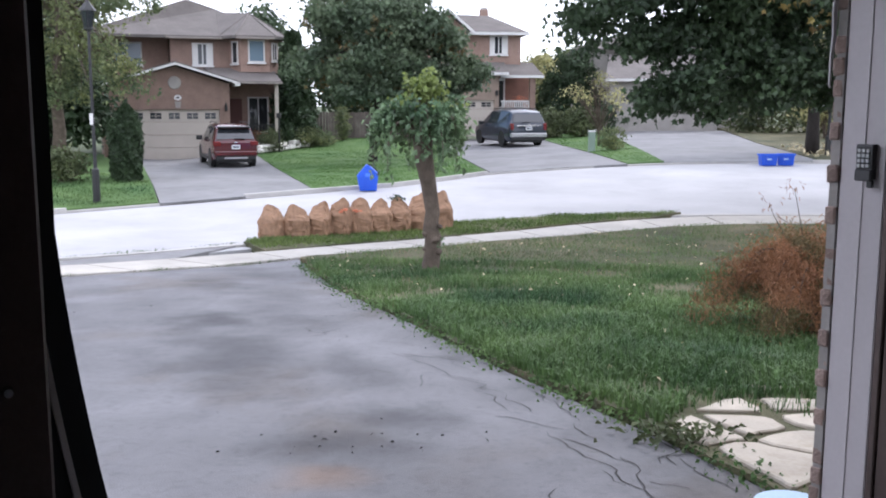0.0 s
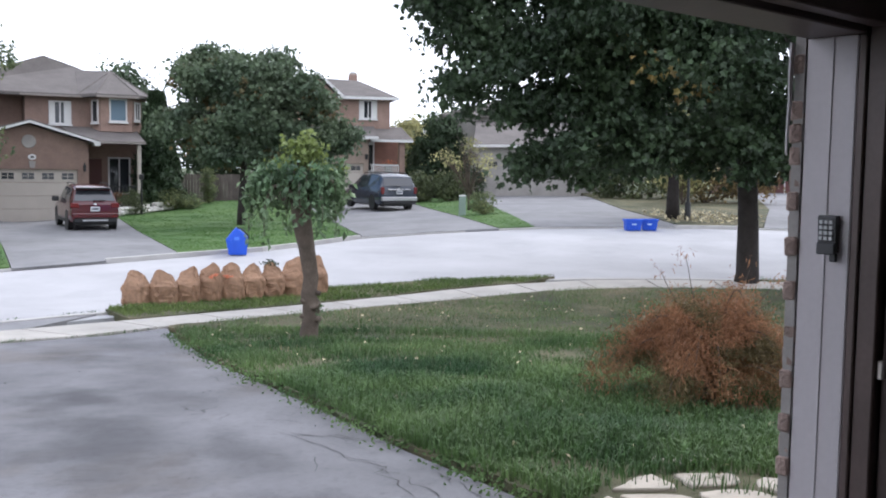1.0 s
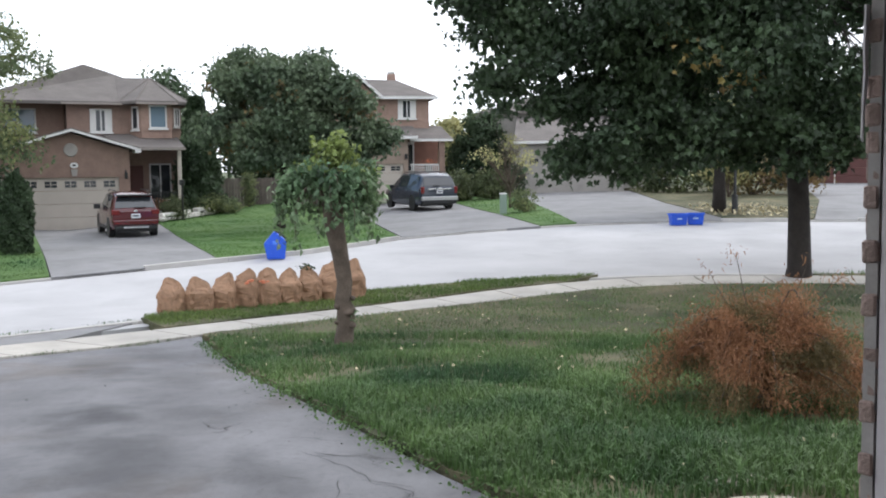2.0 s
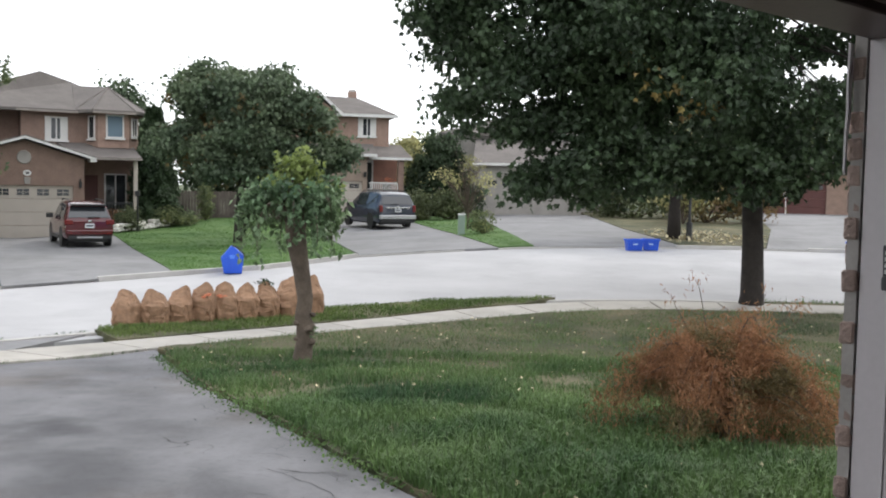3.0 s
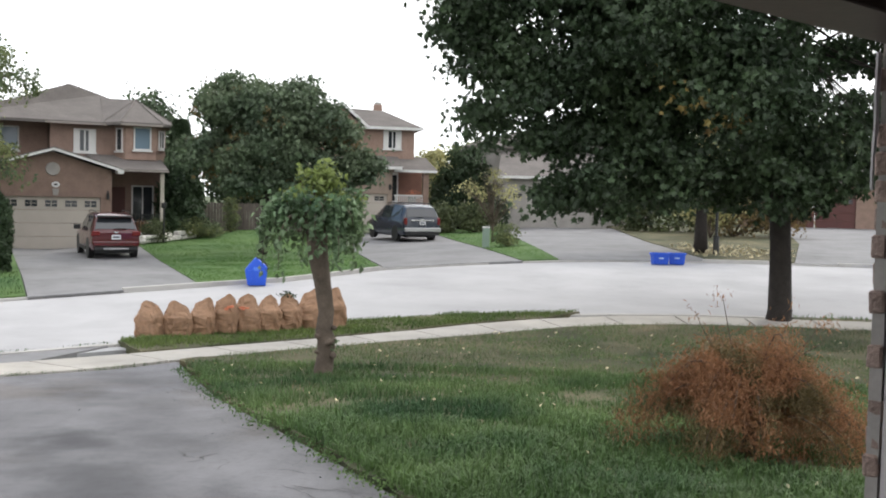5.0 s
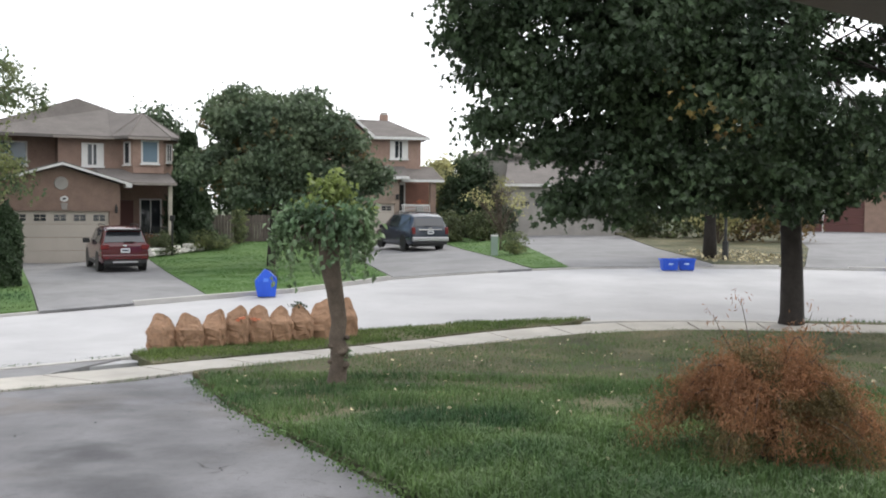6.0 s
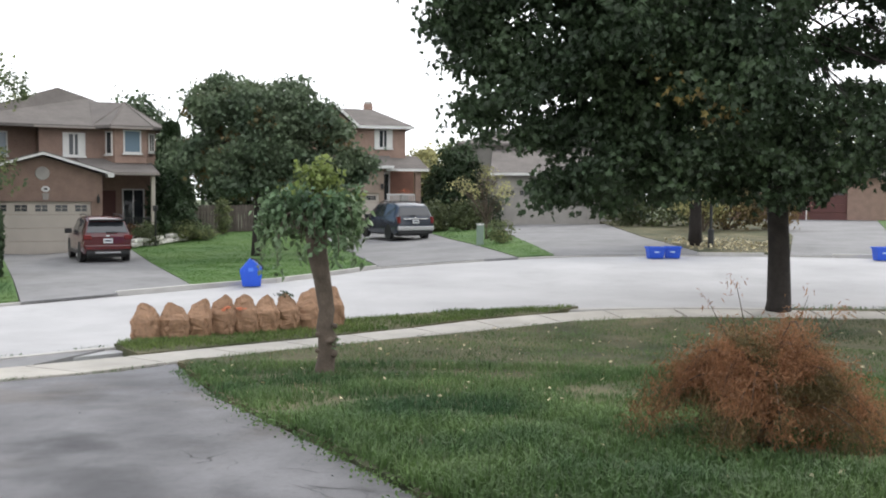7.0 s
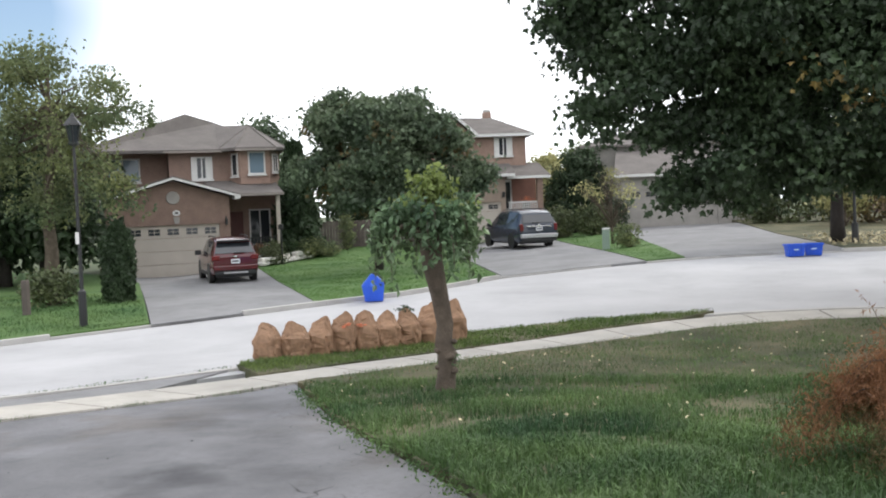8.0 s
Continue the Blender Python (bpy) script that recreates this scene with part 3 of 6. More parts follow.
def leaves(name, pos, size, shape, material, rng, parent=None, up=0.5, droop=0.0, label="", out=None):
    """Many small leaves at pos (n, 3), as one mesh. up: how far they lie flat; droop: how far their tips hang down."""
    pts, faces = LEAF_SHAPES[shape]
    n = len(pos)
    nrm = rng.normal(size=(n, 3))
    nrm /= np.linalg.norm(nrm, axis=1)[:, None]
    nrm[:, 2] = nrm[:, 2] * (1 - up) + up
    if out is not None:
        nrm = nrm + out
    nrm /= np.linalg.norm(nrm, axis=1)[:, None]
    tip = rng.normal(size=(n, 3))
    tip[:, 2] -= droop
    tip -= nrm * np.sum(tip * nrm, axis=1)[:, None]
    tip /= np.linalg.norm(tip, axis=1)[:, None] + 1e-9
    side = np.cross(nrm, tip)
    s = size * rng.uniform(0.65, 1.3, n)
    p = np.array(pts)
    fold = np.abs(p[:, 0]) * 0.35 - p[:, 1] ** 2 * 0.15
    v = pos[:, None, :] + s[:, None, None] * (side[:, None, :] * p[None, :, 0, None] + tip[:, None, :] * p[None, :, 1, None] + nrm[:, None, :] * fold[None, :, None])
    k = len(p)
    f = [tuple(i * k + j for j in face) for i in range(n) for face in faces]
    me = bpy.data.meshes.new(name)
    me.from_pydata(v.reshape(-1, 3), [], f)
    me.materials.append(material)
    ob = new(name, me)
    if parent:
        ob.parent = parent
    if label:
        ob["label"] = label
    return ob


def clumps(rng, blobs, n_clump, per, spread, shell=0.75, flat=0.7):
    """Leaf places in clumps over ellipsoids (x, y, z, rx, ry, rz), most of them near the surface."""
    w = np.array([b[3] * b[4] + b[4] * b[5] + b[3] * b[5] for b in blobs])
    pick = rng.choice(len(blobs), n_clump, p=w / w.sum())
    d = rng.normal(size=(n_clump, 3))
    d /= np.linalg.norm(d, axis=1)[:, None]
    rad = shell + (1 - shell) * rng.uniform(0, 1, n_clump) ** 0.7
    inner = rng.uniform(size=n_clump) < 0.22
    rad[inner] *= rng.uniform(0.3, 0.9, inner.sum())
    b = np.array(blobs)[pick]
    c = b[:, :3] + d * b[:, 3:] * rad[:, None]
    cnt = np.maximum(3, (per * rng.uniform(0.5, 1.5, n_clump)).astype(int))
    rep = np.repeat(np.arange(n_clump), cnt)
    off = rng.normal(size=(len(rep), 3)) * spread * rng.uniform(0.6, 1.4, n_clump)[rep][:, None]
    off[:, 2] *= flat
    return c[rep] + off, c, d[rep]


def limbs(bm, rng, base, targets, r0, bend=0.25, twigs=1, n=6):
    for c in targets:
        c = Vector(c)
        mid = base.lerp(c, 0.5) + Vector(rng.normal(size=3)) * bend * (c - base).length * 0.3
        mid.z += bend * 0.3 * (c - base).length
        tube(bm, [base, base.lerp(mid, 0.55), mid, c], [r0, r0 * 0.75, r0 * 0.5, r0 * 0.12], n)
        for _ in range(twigs):
            e = c + Vector(rng.normal(size=3)) * min(0.7, (c - base).length * 0.16)
            e.z = max(e.z, c.z - 0.12)
            tube(bm, [mid, mid.lerp(e, 0.6), e], [r0 * 0.35, r0 * 0.2, r0 * 0.05], 5)


def tree(name, base, trunk, radii, blobs, n_clump, per, spread, size, shape, leaf_material, bark, label, seed, up=0.4, droop=0.5, n_limb=14, category="tree", shell=0.75, twigs=2, limb_r=None, extra=None, lump=0, flat=0.7):
    """A tree at base: a trunk through the given points (from base), limbs to the crown and many leaves in clumps."""
    rng = np.random.default_rng(seed)
    root = thing(name, pose(*base), label, category)
    bm = bmesh.new()
    tube(bm, trunk, radii, 12)
    for v in bm.verts:
        q = v.co * 3.1 + Vector((seed, 0, 0))
        v.co += Vector((noise.noise(q), noise.noise(q + Vector((5, 1, 2))), 0)) * 0.12 * radii[0]
    part("trunk", bm, bark, root, smooth=True)
    if lump:
        lumps = []
        for x, y, z, a, b, c in blobs:
            lumps.append((x, y, z, a * 0.62, b * 0.62, c * 0.62))
            for _ in range(lump):
                d = Vector(rng.normal(size=3)).normalized()
                f = rng.uniform(0.30, 0.46)
                lumps.append((x + d.x * a * 0.68, y + d.y * b * 0.68, z + d.z * c * 0.68, a * f, b * f, c * f))
        blobs = lumps
    pos, centres, dirs = clumps(rng, blobs, n_clump, per, spread, shell, flat)
    top = Vector(trunk[-1])
    sel = rng.choice(len(centres), min(n_limb, len(centres)), replace=False)
    for c in centres[sel]:
        bm = bmesh.new()
        limbs(bm, rng, top.lerp(Vector(trunk[-2]), 0.35 + rng.uniform(0, 0.6)), [c], limb_r or radii[-1] * 0.7, 0.2, twigs)
        part("limb", bm, bark, root, smooth=True)
    leaves("crown", pos, size, shape, leaf_material, rng, root, up, droop, out=dirs * 0.5)
    if extra:
        n2, m2, frac = extra
        p2, _, d2 = clumps(np.random.default_rng(seed + 7), blobs, int(n_clump * frac), per, spread * 0.9, 0.9)
        leaves(n2, p2, size, shape, m2, rng, root, up, droop, out=d2 * 0.5)
    return root


def bush(name, base, blobs, n_clump, per, spread, size, shape, material, label, seed, up=0.3, droop=0.0, category="shrub"):
    rng = np.random.default_rng(seed)
    root = thing(name, pose(*base), label, category)
    pos, centres, dirs = clumps(rng, blobs, n_clump, per, spread, 0.7)
    pos[:, 2] = np.maximum(pos[:, 2], 0.02)
    sel = rng.choice(len(centres), min(7, len(centres)), replace=False)
    for c in centres[sel]:
        bm = bmesh.new()
        limbs(bm, rng, Vector((0, 0, -0.05)), [c], 0.02 * max(blobs[0][3:]) + 0.006, 0.2, 1, 5)
        part("stem", bm, M_bark, root, smooth=True)
    leaves("foliage", pos, size, shape, material, rng, root, up, droop, out=dirs * 0.6)
    return root


# the big maple by the sidewalk
bz = land(7.05, 23.9)
tree("maple_tree", (7.05, 23.9, bz), [(0, 0, -0.1), (0.02, 0, 0.25), (0, 0.02, 1.5), (-0.06, 0, 2.6), (-0.1, 0, 3.6), (0.05, 0.1, 6.0), (0.1, 0, 8.0)], [0.31, 0.27, 0.25, 0.24, 0.22, 0.14, 0.05],
     [(-4.8, -0.6, 4.9, 2.7, 2.6, 1.9), (-2.0, -1.2, 4.3, 3.2, 3.0, 1.9), (1.9, -0.6, 4.0, 3.1, 3.2, 1.5), (-2.7, 0, 7.2, 3.3, 4.0, 3.0), (2.2, 0, 8.4, 3.0, 3.0, 1.5), (-2.4, -0.5, 5.8, 1.8, 2.0, 1.3), (-4.7, 0, 7.6, 3.6, 3.4, 3.2), (4.9, 0, 4.4, 2.6, 3.0, 1.7), (-0.6, 0.4, 9.6, 3.6, 3.2, 2.2), (-3.4, -1.0, 3.2, 1.6, 1.6, 0.8), (-4.6, -1.6, 2.9, 1.2, 1.3, 0.8), (-5.1, -1.0, 3.9, 1.1, 1.2, 0.8), (-0.6, -1.4, 3.2, 1.8, 1.6, 0.8), (-7.0, -0.3, 6.4, 1.3, 1.6, 1.2), (-6.9, -0.4, 4.8, 0.8, 0.9, 0.4), (3.6, -0.8, 2.9, 1.0, 1.0, 0.5), (4.0, 0.3, 6.5, 1.7, 1.6, 0.9), (0.9, 0.4, 6.2, 0.7, 0.9, 0.6), (3.6, -0.2, 7.9, 2.6, 2.2, 1.1), (2.4, 1.2, 6.5, 1.2, 1.0, 0.5)],
     4300, 26, 0.23, 0.15, "maple", M_maple, M_bark_dark, "large dark green maple with straight trunk beside the sidewalk", 11, up=0.3, droop=1.1, n_limb=40, shell=0.7, twigs=3, limb_r=0.03, extra=("turning_leaves", M_maple_turn, 0.003), lump=10, flat=0.5)

# the small pruned mulberry on the lawn
mz = land(-2.14, 14.75) + 0.03
rng = np.random.default_rng(23)
mul = thing("mulberry_tree", pose(-2.14, 14.75, mz), "small pruned tree with knobbly trunk and drooping leaves", "tree")
bm = bmesh.new()
tube(bm, [(0, 0, -0.08), (0.0, 0, 0.05), (0.02, 0, 0.30), (0.05, 0, 0.55), (0.0, 0, 0.68), (0.03, 0, 0.95), (-0.03, 0, 1.4), (-0.10, 0, 1.75), (-0.13, 0, 2.0), (-0.10, 0, 2.25), (-0.08, 0, 2.42)], [0.18, 0.15, 0.125, 0.14, 0.12, 0.12, 0.13, 0.145, 0.15, 0.17, 0.06], 14)
for v in bm.verts:
    q = v.co * 6.1
    v.co += Vector((noise.noise(q), noise.noise(q + Vector((5, 1, 2))), 0)) * 0.028
part("trunk", bm, M_bark, mul, smooth=True)
hang, fresh = [], []
for i in range(150):
    a = rng.uniform(0, 2 * math.pi)
    r = rng.uniform(0.35, 1.0) ** 0.7
    ex = math.cos(a) * r * (0.92 if math.cos(a) < 0 else 0.66) - 0.05
    ey = math.sin(a) * r * 0.66
    up = i % 8 == 0
    head = Vector((-0.12 + rng.normal() * 0.08, rng.normal() * 0.08, rng.uniform(2.1, 2.4)))
    peak = rng.uniform(2.45, 2.85) + (0.1 if abs(ex) < 0.4 else 0.0)
    low = peak - rng.uniform(0.1, 1.15) * (0.25 + 0.85 * r ** 2)
    if up:
        ex, ey, peak, low = -0.10 + rng.normal() * 0.15, rng.normal() * 0.12, 2.9, rng.uniform(2.75, 3.15)
    end = Vector((ex, ey, max(low, 1.5 + 0.25 * rng.uniform())))
    ctrl = Vector((ex * 1.05, ey * 1.05, peak + 0.05))
    path = [head * (1 - t) ** 2 + ctrl * 2 * t * (1 - t) + end * t * t for t in [k / 8 for k in range(9)]]
    if i % 3 == 0:
        bm = bmesh.new()
        tube(bm, path, [0.026 * (1 - 0.9 * k / 8) for k in range(9)], 6)
        part("branch", bm, M_bark, mul, smooth=True)
    for k in range(3, 9):
        for _ in range(5 if k > 4 else 3):
            (fresh if up or (path[k].z > 2.55 and rng.uniform() < 0.25) else hang).append(np.array(path[k]) + rng.normal(size=3) * np.array([0.05, 0.05, 0.045]))
leaves("crown", np.array(hang), 0.115, "oval", M_mulberry, rng, mul, 0.05, 2.0)
leaves("young_leaves", np.array(fresh), 0.10, "oval", M_mulberry_top, rng, mul, 0.2, 0.9, "pale yellow-green young leaves")
rng = np.random.default_rng(5)
for a, z, r in ((0.4, 0.32, 0.07), (1.0, 0.52, 0.08), (-0.5, 0.55, 0.06), (2.6, 0.60, 0.06), (0.2, 0.72, 0.05), (3.4, 0.36, 0.05)):
    bm = bmesh.new()
    bmesh.ops.create_icosphere(bm, subdivisions=2, radius=r)
    for v in bm.verts:
        v.co *= 1 + 0.35 * noise.noise(v.co * 18 + Vector((a, z, 0)))
        v.co.z *= 0.75
        v.co += Vector((0.12 * math.cos(a) + 0.03, -0.12 * abs(math.sin(a)), z))
    part("burl", bm, M_bark, mul, smooth=True)
sp = np.array([0.19, -0.08, 0.5]) + rng.normal(size=(26, 3)) * 0.05
leaves("trunk_sprout", sp, 0.05, "oval", M_mulberry, rng, mul, 0.3, 0.3)["kind"] = "stuff"

# the rusty lace-leaf maple by the flagstones
lz = land(2.55, 9.0) + 0.03
rng = np.random.default_rng(31)
lace = thing("laceleaf_maple", pose(2.55, 9.0, lz), "low weeping lace-leaf maple with rusty orange and dull green leaves", "shrub")
arch = []
for i in range(120):
    a = rng.uniform(0, 2 * math.pi)
    reach = rng.uniform(0.25, 1.0)
    hgt = 1.52 * (1 - 0.62 * reach ** 1.25) * rng.uniform(0.6, 1.05)
    sx, sy = 1.05 * math.cos(a) * reach, 0.95 * math.sin(a) * reach
    top = Vector((sx * 0.6, sy * 0.6, hgt))
    end = Vector((sx * 1.08, sy * 1.08, hgt * rng.uniform(0.12, 0.6)))
    p0 = Vector((sx * 0.06, sy * 0.06, 0.25))
    path = []
    for k in range(9):
        t = k / 8
        path.append(p0 * (1 - t) ** 2 + top * 2.1 * t * (1 - t) + end * t * t + Vector((0, 0, 0.12 * math.sin(math.pi * t))))
    if i < 46:
        bm = bmesh.new()
        tube(bm, path, [0.014 * (1 - 0.85 * k / 8) for k in range(9)], 5)
        part("branch", bm, M_bark, lace, smooth=True)
    for k in range(2, 9):
        arch.append(path[k])
for c in ((-0.25, 0, 1.38), (-0.45, 0.1, 1.22), (0.35, 0, 1.28), (0.7, 0.1, 1.08), (0.55, -0.1, 1.18)):
    bm = bmesh.new()
    tube(bm, [(c[0] * 0.5, c[1], 0.8), (c[0] * 0.9, c[1], c[2] - 0.1), c], [0.005, 0.003, 0.0015], 4)
    part("branch", bm, M_bark, lace)
bm = bmesh.new()
tube(bm, [(0, 0, -0.05), (0.03, 0, 0.2), (0, 0.02, 0.5)], [0.07, 0.055, 0.04], 8)
part("trunk", bm, M_bark, lace, smooth=True)
arch = np.array(arch)
rep = rng.choice(len(arch), 50000)
lp = arch[rep] + rng.normal(size=(50000, 3)) * np.array([0.085, 0.085, 0.07])
spray = np.array([(-0.25, 0, 1.40), (-0.32, 0, 1.36), (-0.45, 0.1, 1.24), (0.35, 0, 1.30), (0.7, 0.1, 1.12), (0.55, -0.1, 1.22), (0.62, 0, 1.18)])
lp = np.concatenate([lp, spray[rng.choice(7, 90)] + rng.normal(size=(90, 3)) * 0.05])
lp[:, 2] = np.maximum(lp[:, 2], 0.05)
green = (np.array([noise.noise(Vector(p) * 2.3) for p in lp]) + 0.5 * (0.55 - lp[:, 2])) > 0.12
leaves("rust_leaves", lp[~green], 0.058, "thin", M_rust, rng, lace, 0.1, 1.3, "rusty orange thread-like leaves")
leaves("green_leaves", lp[green], 0.055, "thin", M_lace_green, rng, lace, 0.1, 1.3, "dull green thread-like leaves")

# trees and shrubs across the road
tree("broad_tree", (-9.1, 39.4, land(-9.1, 39.4) + 0.05), [(0, 0, -0.1), (0.02, 0, 0.9), (0.12, 0, 2.2), (0.1, 0, 4.0), (0, 0, 6.0)], [0.19, 0.15, 0.14, 0.1, 0.04],
     [(-1.7, 0, 4.1, 1.8, 1.8, 1.5), (1.2, -0.3, 4.0, 2.1, 2.0, 1.5), (-1.75, 0, 6.1, 1.35, 1.4, 1.35), (1.0, 0, 6.2, 2.1, 1.8, 1.25), (2.8, 0, 5.2, 1.1, 1.3, 1.1), (4.0, 0, 3.8, 0.9, 1.0, 0.75), (0.2, 0, 5.0, 2.1, 2.0, 1.7), (2.6, -0.2, 3.3, 1.1, 1.1, 0.9), (-0.2, -0.2, 3.2, 1.8, 1.5, 0.8)],
     2000, 24, 0.20, 0.165, "maple", M_mid_leaf, M_bark_dark, "broad rounded dark green tree on the lawn across the road", 41, up=0.35, droop=0.9, n_limb=26, limb_r=0.05, shell=0.65, extra=("bronze_leaves", M_lace_green, 0.04), lump=8, flat=0.6)
tree("tall_light_tree", (-20.0, 33.8, land(-20, 33.8) + 0.05), [(0, 0, -0.1), (0.1, 0, 1.5), (0.0, 0, 3.0), (0.3, 0, 5.0), (0.3, 0, 8.0)], [0.3, 0.24, 0.2, 0.14, 0.05],
     [(0, 0, 7.2, 2.8, 2.6, 2.2), (1.8, -0.4, 4.6, 2.2, 2.0, 1.7), (-2.4, 0, 5.4, 2.3, 2.2, 2.0), (0.6, 0, 3.0, 1.6, 1.6, 1.0), (2.7, 0, 6.6, 1.7, 1.8, 1.4), (-0.6, 0, 8.6, 1.7, 1.7, 1.0), (3.0, -0.5, 3.2, 1.3, 1.3, 1.0)],
     900, 18, 0.2, 0.15, "oval", M_light_leaf, M_bark, "tall airy pale green tree with yellowing leaves across the road", 43, up=0.3, droop=0.6, n_limb=40, limb_r=0.07, shell=0.55, lump=7)
for x, y, hgt, r, sd in ((-14.59, 28.8, 2.35, 0.46, 51), (-15.3, 30.0, 2.2, 0.48, 52)):
    rng = np.random.default_rng(sd)
    root = thing("cedar_shrub", pose(x, y, land(x, y) + 0.05), "dense dark green upright cedar beside a driveway", "shrub", "clipped cedars")
    n = 7000
    t = rng.uniform(0.0, 1, n)
    rr = r * np.minimum(1, 3.5 * (1 - t)) ** 0.6 * (0.75 + 0.25 * np.sqrt(t + 0.1)) * rng.uniform(0.8, 1.04, n)
    a = rng.uniform(0, 2 * math.pi, n)
    wob = 1 + 0.12 * np.sin(a * 5 + t * 13)
    pos = np.stack([rr * wob * np.cos(a), rr * wob * np.sin(a), 0.05 + t * hgt], 1)
    leaves("foliage", pos, 0.13, "tuft", M_cedar, rng, root, 0.1, -0.9, out=np.stack([np.cos(a), np.sin(a), 0 * a], 1) * 0.8)
    bm = bmesh.new()
    tube(bm, [(0, 0, -0.1), (0, 0, hgt * 0.8)], [0.07, 0.03], 7)
    part("trunk", bm, M_bark_dark, root)
# tall cedar by the porch of the brick house
rng = np.random.default_rng(57)
cx, cy = -15.0, 47.0
root = thing("tall_cedar", pose(cx, cy, land(cx, cy) + 0.05), "tall dense dark cedar standing by the porch", "tree")
n = 15000
t = rng.uniform(0, 1, n) ** 0.9
rr = 1.25 * (1 - t * 0.80) * rng.uniform(0.72, 1.05, n)
a = rng.uniform(0, 2 * math.pi, n)
wob = 1 + 0.16 * np.sin(a * 4 + t * 17) + 0.1 * np.sin(a * 9 - t * 31)
pos = np.stack([rr * wob * np.cos(a), rr * wob * np.sin(a), 0.1 + t * 5.5], 1)
leaves("foliage", pos, 0.24, "tuft", M_cedar, rng, root, 0.1, -0.5, out=np.stack([np.cos(a), np.sin(a), 0 * a], 1) * 0.8)
bm = bmesh.new()
tube(bm, [(0, 0, -0.1), (0, 0, 4.3)], [0.14, 0.04], 7)
part("trunk", bm, M_bark_dark, root)


def on(x, y):
    return (x, y, land(x, y) + 0.08)


bush("round_shrub", on(-15.3, 44.3), [(0, 0, 0.5, 0.62, 0.6, 0.55)], 130, 14, 0.1, 0.11, "oval", M_shrub, "clipped round dark green shrub by a stone wall", 61)
bush("yellow_shrub", on(-14.3, 46.3), [(0, 0, 0.5, 0.8, 0.6, 0.5), (0.9, 0.2, 0.4, 0.6, 0.5, 0.4)], 170, 14, 0.1, 0.11, "oval", M_light_leaf, "loose yellow-green shrub by a stone wall", 62)
bush("red_shrub", on(-16.5, 45.6), [(0, 0, 0.5, 0.7, 0.5, 0.45)], 90, 12, 0.1, 0.1, "oval", M_rust, "low reddish shrub beside the porch", 63)
bush("grey_shrub", on(-13.0, 48.8), [(0, 0, 0.9, 0.35, 0.4, 0.9)], 110, 12, 0.1, 0.11, "oval", M_light_leaf, "pale leafy shrub at the end of the fence", 64)
bush("round_shrub", on(-0.9, 53.0), [(0, 0, 0.75, 1.05, 0.9, 0.8)], 170, 16, 0.13, 0.14, "oval", M_shrub, "large clipped round green shrub beside a driveway", 65)
bush("round_shrub", on(-2.75, 53.6), [(0, 0, 0.75, 1.0, 0.9, 0.85)], 170, 16, 0.13, 0.14, "oval", M_shrub, "bushy olive green shrub beside the minivan's driveway", 66)
bush("low_shrub", on(0.75, 41.6), [(0, 0, 0.45, 0.55, 0.5, 0.5)], 90, 14, 0.09, 0.1, "oval", M_light_leaf, "low loose shrub beside a green utility box", 67)
bush("dark_shrub", on(0.55, 55.5), [(0, 0, 0.9, 0.45, 0.5, 1.0)], 90, 14, 0.12, 0.13, "oval", M_cedar, "dark upright shrub at the garage corner", 68)
tree("yellow_tree", (0.15, 44.5, land(0.15, 44.5) + 0.08), [(0, 0, -0.1), (0, 0, 0.6), (0.05, 0, 1.1)], [0.06, 0.05, 0.045],
     [(-0.9, 0, 2.3, 0.9, 0.8, 0.6), (0.3, 0, 2.5, 0.7, 0.7, 0.6), (-0.2, 0, 3.0, 0.6, 0.6, 0.4), (0.9, 0, 1.9, 0.5, 0.5, 0.5)],
     80, 8, 0.14, 0.12, "oval", M_yellow_leaf, M_bark, "small thin tree with sparse yellow leaves", 71, n_limb=24, limb_r=0.03, twigs=3, shell=0.5)
tree("dark_conifer", (-2.0, 60.5, land(-2, 60.5)), [(0, 0, -0.1), (0, 0, 2), (0, 0, 4)], [0.2, 0.15, 0.05],
     [(0, 0, 2.0, 1.9, 1.5, 1.6), (0.3, 0, 3.4, 1.5, 1.3, 1.3), (0.4, 0, 4.3, 0.8, 0.8, 0.8)], 330, 20, 0.22, 0.22, "tuft", M_cedar, M_bark_dark, "dense dark evergreen between two houses", 72, n_limb=8)
# the extra yellow leaves put backlight into the crown's colour
tree("street_tree", (8.5, 40.0, land(8.5, 40.0) + 0.05), [(0, 0, -0.1), (0, 0, 1.0), (0, 0, 2.2), (0, 0, 4.0)], [0.3, 0.24, 0.2, 0.08],
     [(0, 0, 3.6, 2.6, 2.4, 1.6), (-1.6, 0, 4.4, 2.0, 2.0, 1.4), (1.8, 0, 4.2, 2.0, 2.0, 1.4)], 330, 18, 0.26, 0.22, "oval", M_mid_leaf, M_bark_dark, "leafy tree on the lawn beyond the bins", 73, n_limb=12,
     extra=("backlit_yellow_leaves", M_yellow_leaf, 0.3))
bush("brown_shrub", on(12.6, 52.0), [(0, 0, 1.2, 2.2, 1.0, 1.2), (2.4, 0, 1.4, 1.6, 1.0, 1.4)], 260, 14, 0.2, 0.2, "oval", M_lace_green, "brown and olive hedge beyond the lawn", 74)
# hedge given yellow leaf colour to show light coming through it
bush("yellow_hedge", on(11.0, 50.0), [(0, 0, 1.9, 1.6, 0.9, 1.2)], 150, 12, 0.2, 0.2, "oval", M_yellow_leaf, "leafy hedge beyond the lawn, coloured yellow-green as if backlit", 75)
